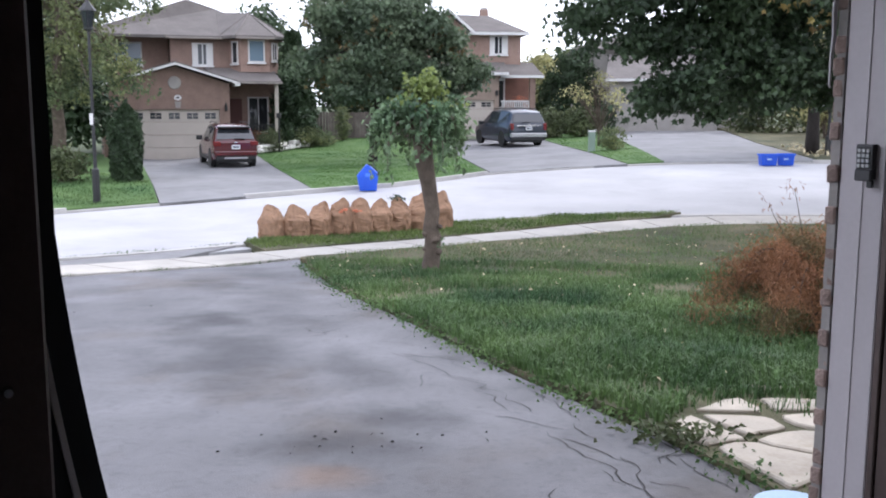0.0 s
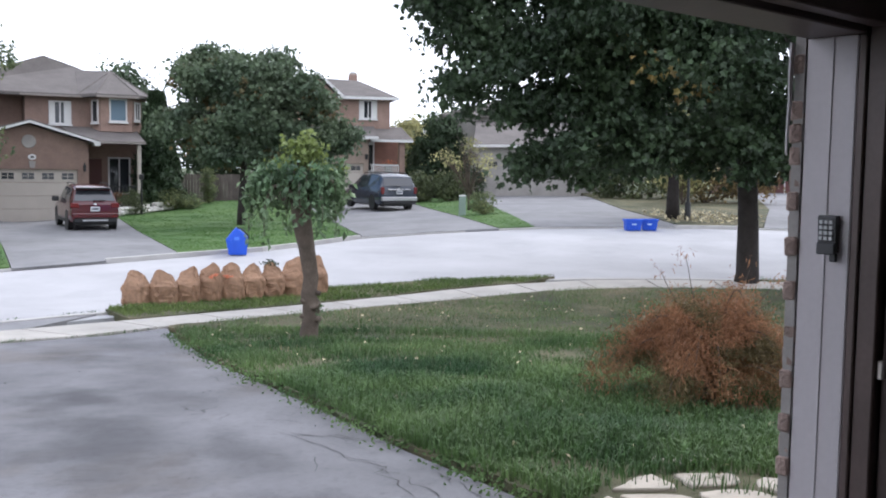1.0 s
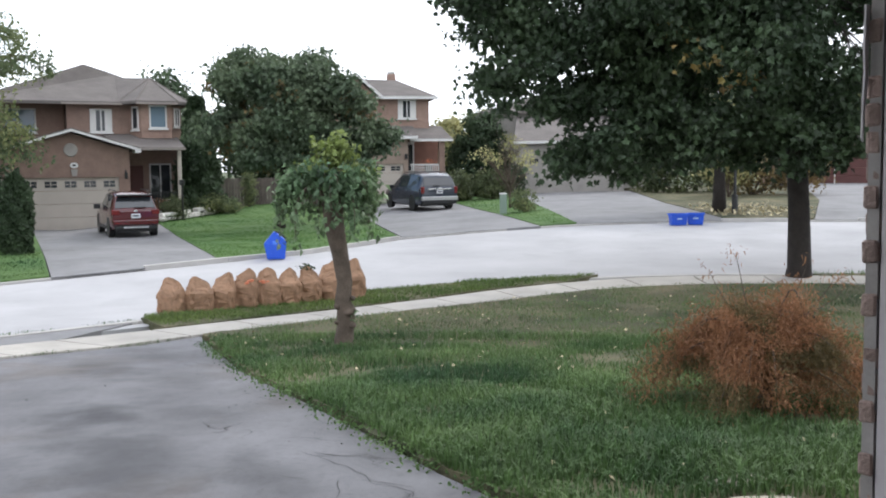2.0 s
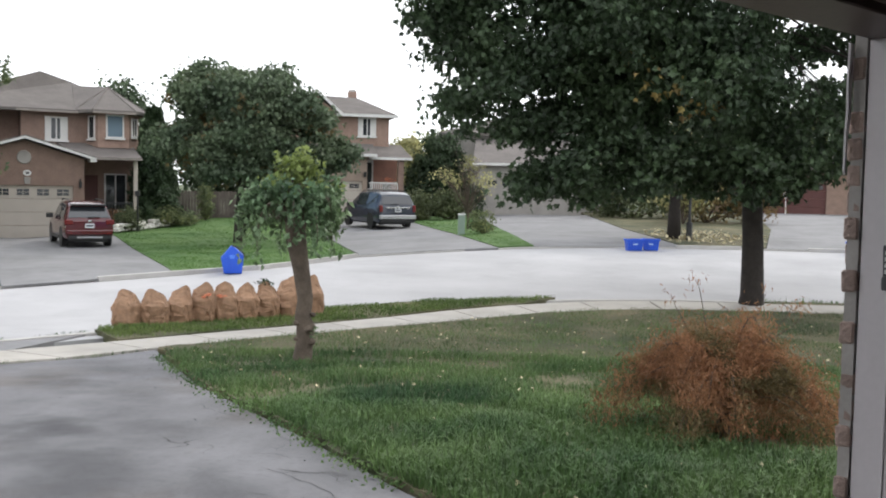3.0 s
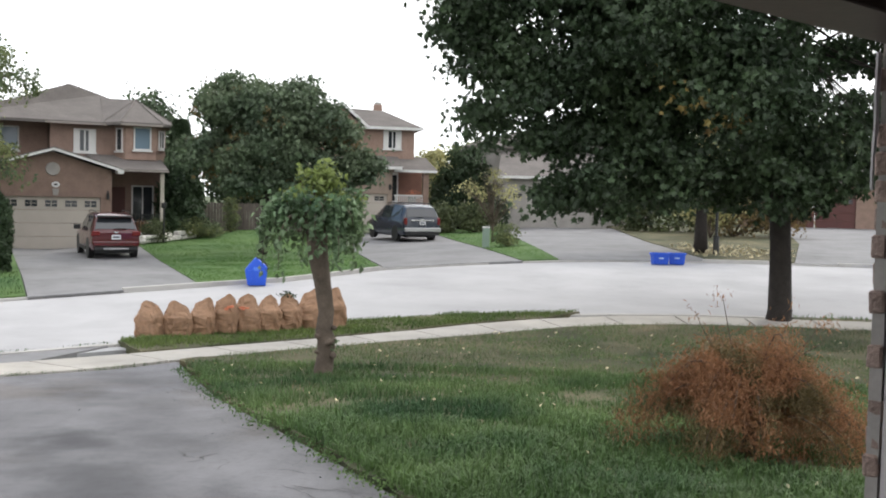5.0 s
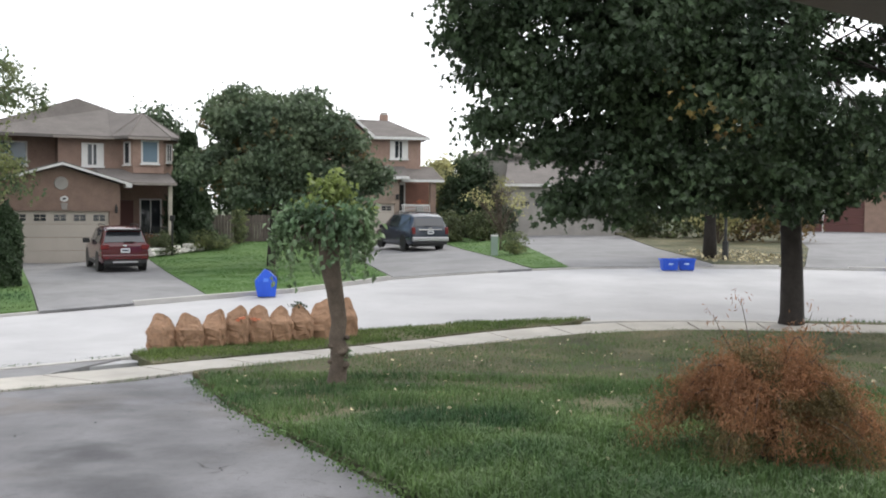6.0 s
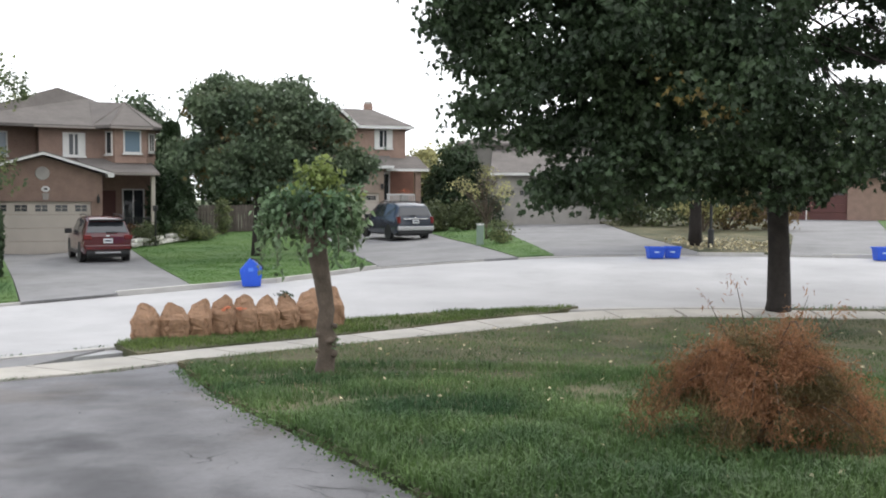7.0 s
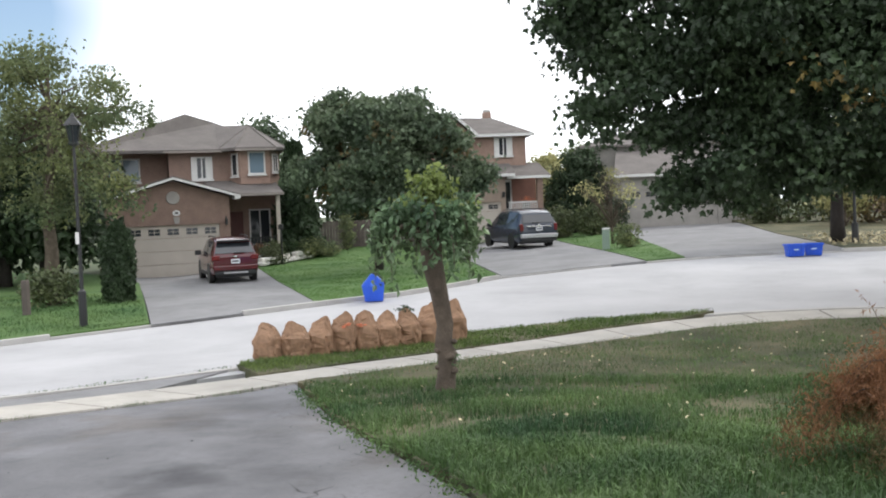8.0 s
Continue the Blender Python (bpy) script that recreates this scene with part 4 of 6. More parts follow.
bush("green_hedge", on(9.3, 55.0), [(0, 0, 1.1, 1.9, 0.9, 1.2), (2.6, 0.5, 1.3, 1.6, 0.9, 1.4), (-1.5, 0.6, 1.0, 1.0, 0.8, 1.1)], 330, 16, 0.2, 0.2, "oval", M_shrub, "dense olive green hedge beyond the far lawn", 78)
bush("wild_shrub", on(-16.5, 28.2), [(0, 0, 0.5, 0.8, 0.6, 0.5)], 110, 12, 0.14, 0.14, "oval", M_shrub, "brownish wild shrub on the lawn across the road", 76)
# trees behind the houses; the last two, low and dark, replace a shaded backdrop
k = 0
for x, y, z0, r, hgt, m_leaf in ((-26, 44, 0, 3.2, 8, M_cedar), (-24, 37, 0, 2.6, 6, M_cedar), (-30, 38, 0, 3.4, 9, M_mid_leaf), (-17, 66, 0, 3.2, 10.5, M_mid_leaf), (-23.8, 66, 0, 2.6, 9.4, M_mid_leaf), (-5.2, 80, 0, 2.4, 6.0, M_yellow_leaf),
                              (2.5, 78, 0, 2.6, 5.6, M_light_leaf), (-2.5, 82, 0, 2.8, 6.6, M_light_leaf), (6, 84, 0, 3.2, 6.6, M_mid_leaf), (12, 78, 0, 3.4, 8, M_mid_leaf), (19, 82, 0, 3.5, 9, M_mid_leaf), (27, 80, 0, 3.6, 9, M_light_leaf), (34, 74, 0, 3.8, 9, M_mid_leaf), (-36, 48, 0, 4, 10, M_mid_leaf), (-34, 28, 0, 3.5, 9, M_mid_leaf), (-14.5, 60, 0, 3.0, 6.5, M_cedar), (-10.5, 62, 0, 3.0, 6.5, M_cedar), (-22.5, 37.5, 0, 2.4, 4.6, M_cedar), (-26.5, 34.5, 0, 2.4, 4.6, M_cedar)):
    k += 1
    tree("background_tree", (x, y, land(x, y) - 0.2), [(0, 0, -0.1), (0, 0, hgt * 0.3), (0, 0, hgt * 0.7)], [0.28, 0.22, 0.08],
         [(0, 0, hgt * 0.62, r * 0.9, r * 0.9, hgt * 0.3), (-r * 0.4, 0, hgt * 0.45, r * 0.6, r * 0.6, hgt * 0.22), (r * 0.45, 0, hgt * 0.5, r * 0.6, r * 0.6, hgt * 0.25), (0.1 * r, 0, hgt * 0.85, r * 0.5, r * 0.5, hgt * 0.15)],
         300, 15, 0.36, 0.34, "oval", m_leaf, M_bark_dark, "leafy tree or dark filler foliage behind and beside the houses", 80 + k, n_limb=10, limb_r=0.08, shell=0.6)


# ---- grass blades and fallen leaves ----
def inside(poly, p):
    c, n = np.zeros(len(p), bool), len(poly)
    for i in range(n):
        (x0, y0), (x1, y1) = poly[i], poly[i - 1]
        hit = ((y0 > p[:, 1]) != (y1 > p[:, 1])) & (p[:, 0] < (x1 - x0) * (p[:, 1] - y0) / (y1 - y0 + 1e-12) + x0)
        c ^= hit
    return c


LAND_V = np.vectorize(land)


PATH_SOIL = [(1.46, 4.2), (1.1, 4.85), (0.92, 5.18), (1.14, 5.75), (1.4, 6.1), (1.95, 6.2), (2.6, 6.0), (2.8, 5.4), (2.7, 4.6), (1.75, 3.7)]


def blades(name, poly, bands, dz, label, seed, length, width, material, gaps=0.0, bare=None):
    """Grass blades over an outline; bands: y from, y to, blades a square metre, size."""
    rng = np.random.default_rng(seed)
    xs = [p[0] for p in poly]
    V, F, base = [], [], 0
    for y0, y1, dens, sz in bands:
        n = int((min(max(xs), 11) - min(xs)) * (y1 - y0) * dens)
        p = np.stack([rng.uniform(min(xs), min(max(xs), 11), n), rng.uniform(y0, y1, n)], 1)
        p = p[inside(poly, p)]
        if bare:
            p = p[~inside(bare, p)]
        tuftv = np.array([noise.noise(Vector((x * 0.9, y * 0.9, seed))) for x, y in p])
        clump = np.array([noise.noise(Vector((x * 5, y * 5, seed + 3))) for x, y in p])
        keep = (tuftv + 0.5 * clump + rng.uniform(-0.35, 0.35, len(p))) > -0.35 + gaps
        p, tuftv = p[keep], tuftv[keep]
        n = len(p)
        if not n:
            continue
        z = LAND_V(p[:, 0], p[:, 1]) + dz
        a = rng.uniform(0, 2 * math.pi, n)
        L = length * sz * rng.uniform(0.5, 1.35, n) * (1 + 0.7 * tuftv)
        lean = rng.uniform(0.15, 0.95, n)
        d = np.stack([np.cos(a), np.sin(a), 0 * a], 1)
        s = np.stack([-np.sin(a), np.cos(a), 0 * a], 1) * (width * sz * rng.uniform(0.6, 1.3, n))[:, None]
        b = np.stack([p[:, 0], p[:, 1], z], 1)
        m = b + d * (L * lean * 0.35)[:, None] + np.array([0, 0, 1]) * (L * 0.62)[:, None]
        t = b + d * (L * lean)[:, None] + np.array([0, 0, 1]) * (L * (1.0 - 0.35 * lean))[:, None]
        v = np.stack([b - s, b + s, m + s * 0.8, m - s * 0.8, t], 1).reshape(-1, 3)
        V.append(v)
        F += [q for i in range(n) for q in ((base + 5 * i, base + 5 * i + 1, base + 5 * i + 2, base + 5 * i + 3), (base + 5 * i + 3, base + 5 * i + 2, base + 5 * i + 4))]
        base += 5 * n
    me = bpy.data.meshes.new(name)
    me.from_pydata(np.concatenate(V), [], F)
    me.materials.append(material)
    return tagged(new(name, me), label, "grass", kind="stuff")


blades("lawn_grass", LAWN_NEAR, [(4, 7.5, 2400, 1.25), (7.5, 11, 2000, 1.2), (11, 16, 1000, 0.95), (16, 22.9, 520, 0.62)], 0.03, "long uneven green lawn grass", 3, 0.105, 0.0045, M_blade, 0.0, PATH_SOIL)
blades("dry_lawn_grass", LAWN_NEAR, [(8, 13, 30, 0.9), (13, 17, 90, 0.7), (17, 22.9, 150, 0.6)], 0.03, "thin dry straw-coloured grass in the lawn", 31, 0.085, 0.0045, M_dry_blade, 0.35, PATH_SOIL)
# the strip's brighter light is in the blade colour
blades("strip_grass", STRIP, [(17, 24.4, 1000, 1.2)], 0.05, "rough green grass on the strip by the road, coloured lighter as if lit", 4, 0.065, 0.005, M_lit_verge_blade)
blades("strip_grass_east", EAST_STRIP, [(23.5, 24.5, 700, 1.3)], 0.04, "rough worn grass by the road", 6, 0.09, 0.005, M_blade, 0.2)
WALK_EDGE = offset([(-8.5, 9.7), (-7.14, 12.0), (-5.9, 14.15), (-4.9, 15.7)], 0.05) + offset([(-8.5, 9.7), (-7.14, 12.0), (-5.9, 14.15), (-4.9, 15.7)], -0.05)[::-1]
blades("walk_weeds", WALK_EDGE, [(9, 16, 900, 0.6)], 0.01, "thin line of weeds in the sidewalk joint", 14, 0.08, 0.005, M_blade, 0.30)
KERB_EDGE = offset([(-11, 11.6), (-9.3, 14.55), (-6.7, 18.1)], 0.06) + offset([(-11, 11.6), (-9.3, 14.55), (-6.7, 18.1)], -0.06)[::-1]
blades("kerb_weeds", KERB_EDGE, [(11, 18.5, 900, 0.6)], 0.0, "thin line of weeds along the kerb", 15, 0.08, 0.005, M_blade, 0.30)
blades("far_lawn_grass", LAWN_MID, [(27, 38, 260, 1.0), (38, 53, 130, 1.2)], 0.055, "short mown grass across the road", 16, 0.035, 0.007, M_far_blade)
# the darker lawn blades put the trees' shade into the grass colour here
blades("far_lawn_grass_west", [(-13.97, 22.15), (-11.5, 24.4), (-14, 29), (-19, 33.5), (-25, 30), (-20, 16.7)], [(16, 27, 260, 1.0), (27, 33.5, 160, 1.1)], 0.055, "uneven grass across the road, blades darker to stand for tree shade", 18, 0.06, 0.007, M_blade)
blades("far_lawn_grass_east", LAWN_EAST, [(35, 46, 150, 1.0), (46, 57, 80, 1.2)], 0.055, "short mown grass between the driveways", 17, 0.035, 0.007, M_far_blade)
rng = np.random.default_rng(9)
bits = np.stack([rng.normal(-0.75, 0.3, 22), rng.normal(4.7, 0.2, 22)], 1)
bits = np.concatenate([bits, np.stack([rng.uniform(-6, 0.4, 14), rng.uniform(5, 12, 14)], 1)])
bits = bits[~inside(LAWN_NEAR, bits)]
leaves("driveway_debris", np.stack([bits[:, 0], bits[:, 1], LAND_V(bits[:, 0], bits[:, 1]) + 0.01], 1), 0.024, "oval", M_crack, rng, None, 0.7)
tagged(bpy.data.objects["driveway_debris"], "small dark bits of debris on the asphalt", "debris", kind="stuff")
lit = np.stack([rng.uniform(-4.5, 9, 420), rng.uniform(5.5, 22, 420)], 1)
lit = lit[inside(LAWN_NEAR, lit)]
leaves("lawn_litter", np.stack([lit[:, 0], lit[:, 1], LAND_V(lit[:, 0], lit[:, 1]) + 0.085], 1), 0.065, "oval", M_litter, rng, None, 0.8)
tagged(bpy.data.objects["lawn_litter"], "small pale dry leaves scattered on the lawn", "leaves", kind="stuff")
lit = np.stack([rng.normal(9.6, 1.3, 420), rng.normal(40.3, 1.5, 420)], 1)
lit = lit[inside(LAWN_END, lit)]
leaves("far_litter", np.stack([lit[:, 0], lit[:, 1], LAND_V(lit[:, 0], lit[:, 1]) + 0.12], 1), 0.16, "oval", M_litter, rng, None, 0.6)
tagged(bpy.data.objects["far_litter"], "pale dry leaves fallen round a tree", "leaves", kind="stuff")
# weeds along the driveway's edge, the sidewalk and the kerb
V = []
for line, dens, sp in ((DRIVE_EDGE, 260, 0.10),):
    for a, b in zip(line, line[1:]):
        a, b = np.array(a), np.array(b)
        n = int(np.linalg.norm(b - a) * dens)
        t = rng.uniform(0, 1, n)
        keep = np.array([noise.noise(Vector((*(a + (b - a) * q), 0)) * 2.5) > -0.1 for q in t])
        q = a + (b - a) * t[keep][:, None] + rng.normal(size=(keep.sum(), 2)) * sp
        V.append(np.stack([q[:, 0], q[:, 1], LAND_V(q[:, 0], q[:, 1]) + rng.uniform(0.01, 0.07, len(q))], 1))
leaves("edge_weeds", np.concatenate(V), 0.034, "oval", M_blade, rng, None, 0.5)
tagged(bpy.data.objects["edge_weeds"], "small weeds along the pavement edges", "weeds", kind="stuff")
cl = np.stack([rng.normal(1.05, 0.16, 260), rng.normal(5.05, 0.10, 260)], 1)
leaves("clover_patch", np.stack([cl[:, 0], cl[:, 1], LAND_V(cl[:, 0], cl[:, 1]) + rng.uniform(0.02, 0.1, 260)], 1), 0.05, "oval", M_shrub, rng, None, 0.7)
tagged(bpy.data.objects["clover_patch"], "patch of clover at the driveway's edge", "weeds", kind="stuff")
# ---- houses ----
def window(parent, x0, x1, z0, z1, y, m=None, cols=2, rows=1, glass=None, sill=True, frame_w=0.07, blind=False):
    """A window on a wall that faces -y at y (or on the plane that m turns to): frame, pane, bars, sill."""
    w = new("window")
    w.parent = parent
    w.matrix_local = m or Matrix()
    bm = bmesh.new()
    for a, b, c, d in ((x0, x0 + frame_w, z0, z1), (x1 - frame_w, x1, z0, z1), (x0 + frame_w, x1 - frame_w, z0, z0 + frame_w), (x0 + frame_w, x1 - frame_w, z1 - frame_w, z1)):
        box(bm, a, b, y - 0.06, y + 0.02, c, d)
    part("window_frame", bm, M_white, w)
    part("pane", boxed(x0 + frame_w, x1 - frame_w, y - 0.025, y - 0.015, z0 + frame_w, z1 - frame_w), glass or M_glass, w)
    for k in range(1, cols):
        xm = x0 + (x1 - x0) * k / cols
        part("bar", boxed(xm - 0.03, xm + 0.03, y - 0.055, y - 0.025, z0 + frame_w, z1 - frame_w), M_white, w)
    for k in range(1, rows):
        zm = z0 + (z1 - z0) * k / rows
        part("bar", boxed(x0 + frame_w, x1 - frame_w, y - 0.05, y - 0.025, zm - 0.02, zm + 0.02), M_white, w)
    if blind:
        xm = x0 + (x1 - x0) * 0.62
        part("curtain", boxed(x0 + frame_w, x0 + (x1 - x0) * 0.28, y - 0.033, y - 0.027, z0 + frame_w, z1 - frame_w), M_curtain, w)
        part("curtain", boxed(xm + 0.05, x1 - frame_w, y - 0.033, y - 0.027, z0 + frame_w, z1 - frame_w), M_curtain, w)
    if sill:
        part("sill", boxed(x0 - 0.05, x1 + 0.05, y - 0.12, y + 0.02, z0 - 0.07, z0), M_white, w)
    return w


def garage_door(parent, x0, x1, z1, y, n_win, paint, panels=4, z0=0.0):
    d = new("garage_door")
    d.parent = parent
    h = (z1 - z0) / panels
    for k in range(panels):
        part("panel", boxed(x0, x1, y - 0.03, y + 0.04, z0 + k * h + 0.006, z0 + (k + 1) * h - 0.006, 0.006), paint, d)
    pw = (x1 - x0) / n_win
    for k in range(n_win):
        a, b = x0 + pw * (k + 0.16), x0 + pw * (k + 0.84)
        c, e = z1 - h * 0.80, z1 - h * 0.22
        bm = bmesh.new()
        for q in ((a, b, c, c + 0.03), (a, b, e - 0.03, e), (a, a + 0.03, c + 0.03, e - 0.03), (b - 0.03, b, c + 0.03, e - 0.03), ((a + b) / 2 - 0.012, (a + b) / 2 + 0.012, c + 0.03, e - 0.03)):
            box(bm, q[0], q[1], y - 0.05, y - 0.03, q[2], q[3])
        box(bm, a + 0.03, b - 0.03, y - 0.048, y - 0.03, (c + e) / 2 - 0.01, (c + e) / 2 + 0.01)
        lite = part("window_frame", bm, paint, d)
        part("pane", boxed(a + 0.03, b - 0.03, y - 0.036, y - 0.031, c + 0.03, e - 0.03), M_glass, lite)
    bm = bmesh.new()
    box(bm, x0 - 0.09, x0, y - 0.06, y + 0.04, z0, z1 + 0.09)
    box(bm, x1, x1 + 0.09, y - 0.06, y + 0.04, z0, z1 + 0.09)
    box(bm, x0, x1, y - 0.06, y + 0.04, z1, z1 + 0.09)
    part("door_trim", bm, paint, d)
    return d


def roof_faces(name, parent, verts, faces, thick=0.14, material=None):
    """A roof of flat slopes with thickness below."""
    bm = bmesh.new()
    vs = [bm.verts.new(v) for v in verts]
    fs = [bm.faces.new([vs[i] for i in f]) for f in faces]
    bmesh.ops.recalc_face_normals(bm, faces=fs)
    if sum(f.normal.z for f in bm.faces) < 0:
        bmesh.ops.reverse_faces(bm, faces=bm.faces[:])
    bmesh.ops.extrude_face_region(bm, geom=bm.faces[:])
    for v in vs:
        v.co.z -= thick
    bmesh.ops.recalc_face_normals(bm, faces=bm.faces[:])
    return part(name, bm, material or M_roof, parent)


H1 = (-17.52, 43.24, -0.53)
h1 = thing("brick_house", pose(*H1, 0, 0, 30), "two-storey brown brick house with grey hip roof", "house")
bm = bmesh.new()
prism(bm, [(-5.05, -0.3), (-4.8, -0.3), (-4.8, 2.08), (0.12, 2.08), (0.12, -0.3), (0.6, -0.3), (0.6, 3.28), (-1.86, 4.05), (-5.05, 3.1)], 0, 0.25)
part("garage_wall", bm, M_brick, h1)
part("garage_side_wall", boxed(0.35, 0.6, 0.25, 3.2, -0.3, 3.25), M_brick, h1)
part("garage_side_wall", boxed(-5.05, -4.8, 0.25, 6.0, -0.3, 3.1), M_brick, h1)
garage_door(h1, -4.8, 0.12, 2.08, 0.14, 6, M_garage, z0=-0.26)
roof_faces("garage_roof", h1, [(-1.86, -0.35, 4.27), (1.0, -0.35, 3.40), (1.0, 4.2, 3.40), (-1.86, 4.2, 4.27), (-5.3, -0.35, 3.22), (-5.3, 4.2, 3.22)], [(0, 1, 2, 3), (0, 3, 5, 4)])
for ex, ez in ((1.03, 3.34), (-5.33, 3.16)):
    bm = bmesh.new()
    prism(bm, [(-1.86, 4.21), (ex, ez), (ex, ez - 0.11), (-1.86, 4.10)], -0.42, -0.36)
    part("fascia", bm, M_white, h1)
part("fascia", boxed(0.80, 1.06, -0.42, 0.4, 3.16, 3.34), M_white, h1)
bm = bmesh.new()
bmesh.ops.create_cone(bm, segments=20, radius1=0.30, radius2=0.28, depth=0.05, cap_ends=True, matrix=pose(-1.88, -0.02, 3.3, 90))
part("round_medallion", bm, M_beige_wall, h1)
bm = bmesh.new()
prism(bm, [(-1.86, 2.14), (-1.66, 2.14), (-1.62, 2.44), (-1.90, 2.44)], -0.06, 0.0)
part("keystone", bm, M_beige_wall, h1)
bm = bmesh.new()
bmesh.ops.create_cone(bm, segments=18, radius1=0.17, radius2=0.17, depth=0.04, cap_ends=True, matrix=pose(-1.76, -0.02, 2.62, 90) @ Matrix.Diagonal((1, 0.75, 1, 1)))
part("number_sign", bm, M_white, h1, "oval white sign with a dark bar")
part("sign_bar", boxed(-1.83, -1.69, -0.05, -0.04, 2.58, 2.66), M_black, h1)
bm = bmesh.new()
box(bm, 0.36, 0.48, -0.16, -0.02, 2.0, 2.3, 0.02)
box(bm, 0.39, 0.45, -0.05, 0.0, 2.3, 2.4)
part("wall_lantern", bm, M_black, h1)
# upper storey with a bay
part("upper_wall", boxed(-1.75, 1.1, 3.0, 9.5, 2.6, 5.58), M_brick, h1)
part("upper_wall", boxed(-5.4, -1.75, 4.2, 9.5, 2.6, 5.58), M_brick, h1)
bm = bmesh.new()
pl = [(1.1, 3.0), (1.5, 2.1), (2.9, 2.1), (3.5, 2.9), (3.5, 9.5), (1.1, 9.5)]
lo, hi = [bm.verts.new((x, y, 3.9)) for x, y in pl], [bm.verts.new((x, y, 5.58)) for x, y in pl]
bm.faces.new(lo[::-1]); bm.faces.new(hi)
for q in range(6):
    bm.faces.new((lo[q], lo[(q + 1) % 6], hi[(q + 1) % 6], hi[q]))
part("bay_wall", bm, M_brick, h1)
window(h1, -0.72, 0.28, 4.2, 5.3, 3.0, blind=True)
window(h1, 1.86, 2.68, 4.36, 5.46, 2.1, cols=1, glass=M_sky_tint_glass)
ang = math.degrees(math.atan2(2.1 - 3.0, 1.5 - 1.1))
window(h1, 0.25, 0.78, 4.3, 5.4, 0, pose(1.1, 3.0, 0, 0, 0, ang), cols=1, blind=False)
ang = math.degrees(math.atan2(2.9 - 2.1, 3.5 - 2.9))
window(h1, 0.25, 0.8, 4.45, 5.35, 0, pose(2.9, 2.1, 0, 0, 0, ang), cols=2)
window(h1, -4.6, -3.0, 4.2, 5.35, 4.2, cols=2, glass=M_sky_tint_glass)
roof_faces("main_roof", h1, [(-5.9, 2.5, 5.62), (3.8, 2.5, 5.62), (3.8, 10, 5.62), (-5.9, 10, 5.62), (-0.55, 6.6, 7.75), (1.0, 7.2, 7.35)], [(0, 1, 5, 4), (1, 2, 5), (2, 3, 4, 5), (3, 0, 4)])
roof_faces("bay_roof", h1, [(0.55, 2.6, 5.64), (1.22, 1.62, 5.64), (3.12, 1.62, 5.64), (3.92, 2.7, 5.64), (3.92, 6.4, 5.64), (2.25, 4.0, 6.90), (0.95, 6.4, 7.1)], [(0, 1, 5, 6), (1, 2, 5), (2, 3, 5), (3, 4, 6, 5)])
for a in ((0.55, 2.6), (1.22, 1.62), (3.12, 1.62), (3.92, 2.7)):
    bm = bmesh.new()
    tube(bm, [(a[0], a[1], 5.65), (2.25, 4.0, 6.91)], [0.035, 0.035], 6)
    part("hip_cap", bm, M_roof, h1)
for a, b in (((-2.0, 2.45), (0.7, 2.45)), ((1.22, 1.58), (3.12, 1.58))):
    part("gutter", boxed(a[0], b[0], a[1] - 0.03, a[1] + 0.05, 5.47, 5.57), M_gutter, h1)
# porch
roof_faces("porch_roof", h1, [(0.55, 0.55, 3.42), (3.2, 0.55, 3.42), (3.2, 3.0, 4.12), (-0.2, 3.0, 4.12), (0.2, 1.0, 3.6)], [(0, 1, 2, 3, 4)])
part("porch_fascia", boxed(0.95, 3.22, 0.47, 0.53, 3.3, 3.40), M_gutter, h1)
part("porch_back_wall", boxed(0.6, 3.5, 3.2, 3.45, -0.3, 3.5), M_brick, h1)
part("porch_floor", boxed(0.6, 3.3, 0.7, 3.2, -0.3, 0.5), M_kerb, h1)
part("front_door", boxed(0.85, 1.65, 3.12, 3.19, 0.5, 2.6), M_red_door, h1)
window(h1, 1.95, 3.0, 0.9, 2.7, 3.2, cols=2)
part("porch_column", boxed(2.88, 3.06, 0.75, 0.93, 0.5, 3.3, 0.02), M_garage, h1)
part("porch_step", boxed(0.75, 2.2, 0.2, 0.7, -0.3, 0.2), M_kerb, h1)
prail = new("railing")
prail.parent = h1
part("handrail", boxed(1.6, 2.86, 0.78, 0.84, 1.30, 1.36), M_black, prail)
for k in range(9):
    part("baluster", boxed(1.62 + k * 0.15, 1.65 + k * 0.15, 0.79, 0.82, 0.5, 1.30), M_black, prail)
part("house_core", boxed(-4.7, 3.4, 3.5, 9.4, -0.3, 3.9), M_brick, h1)

H2 = (-7.66, 55.7, -0.02)
h2 = thing("gabled_house", pose(*H2, 0, 0, 15), "two-storey brown brick house with front gable and porch", "house")
bm = bmesh.new()
prism(bm, [(-3.4, 0), (-0.95, 0), (-0.95, 2.1), (1.73, 2.1), (1.73, 0), (2.0, 0), (2.0, 3.75), (-3.4, 3.75)], 0, 0.25)
part("garage_wall", bm, M_beige_brick, h2)
garage_door(h2, -0.95, 1.73, 2.1, 0.14, 3, M_garage)
part("garage_side_wall", boxed(1.8, 2.05, 0.25, 4, 0, 3.7), M_beige_brick, h2)
bm = bmesh.new()
prism(bm, [(-3.0, 3.6), (0.45, 3.6), (0.45, 5.9), (-0.9, 7.1), (-3.0, 5.3)], 1.0, 8.0)
part("gable_wall", bm, M_brick, h2)
part("upper_wall", boxed(0.45, 3.45, 1.2, 8.0, 3.6, 5.9), M_brick, h2)
part("house_core", boxed(-3.2, 3.4, 2.6, 8, 0, 3.7), M_brick, h2)
window(h2, 1.62, 2.68, 4.72, 5.82, 1.2, cols=2, blind=True)
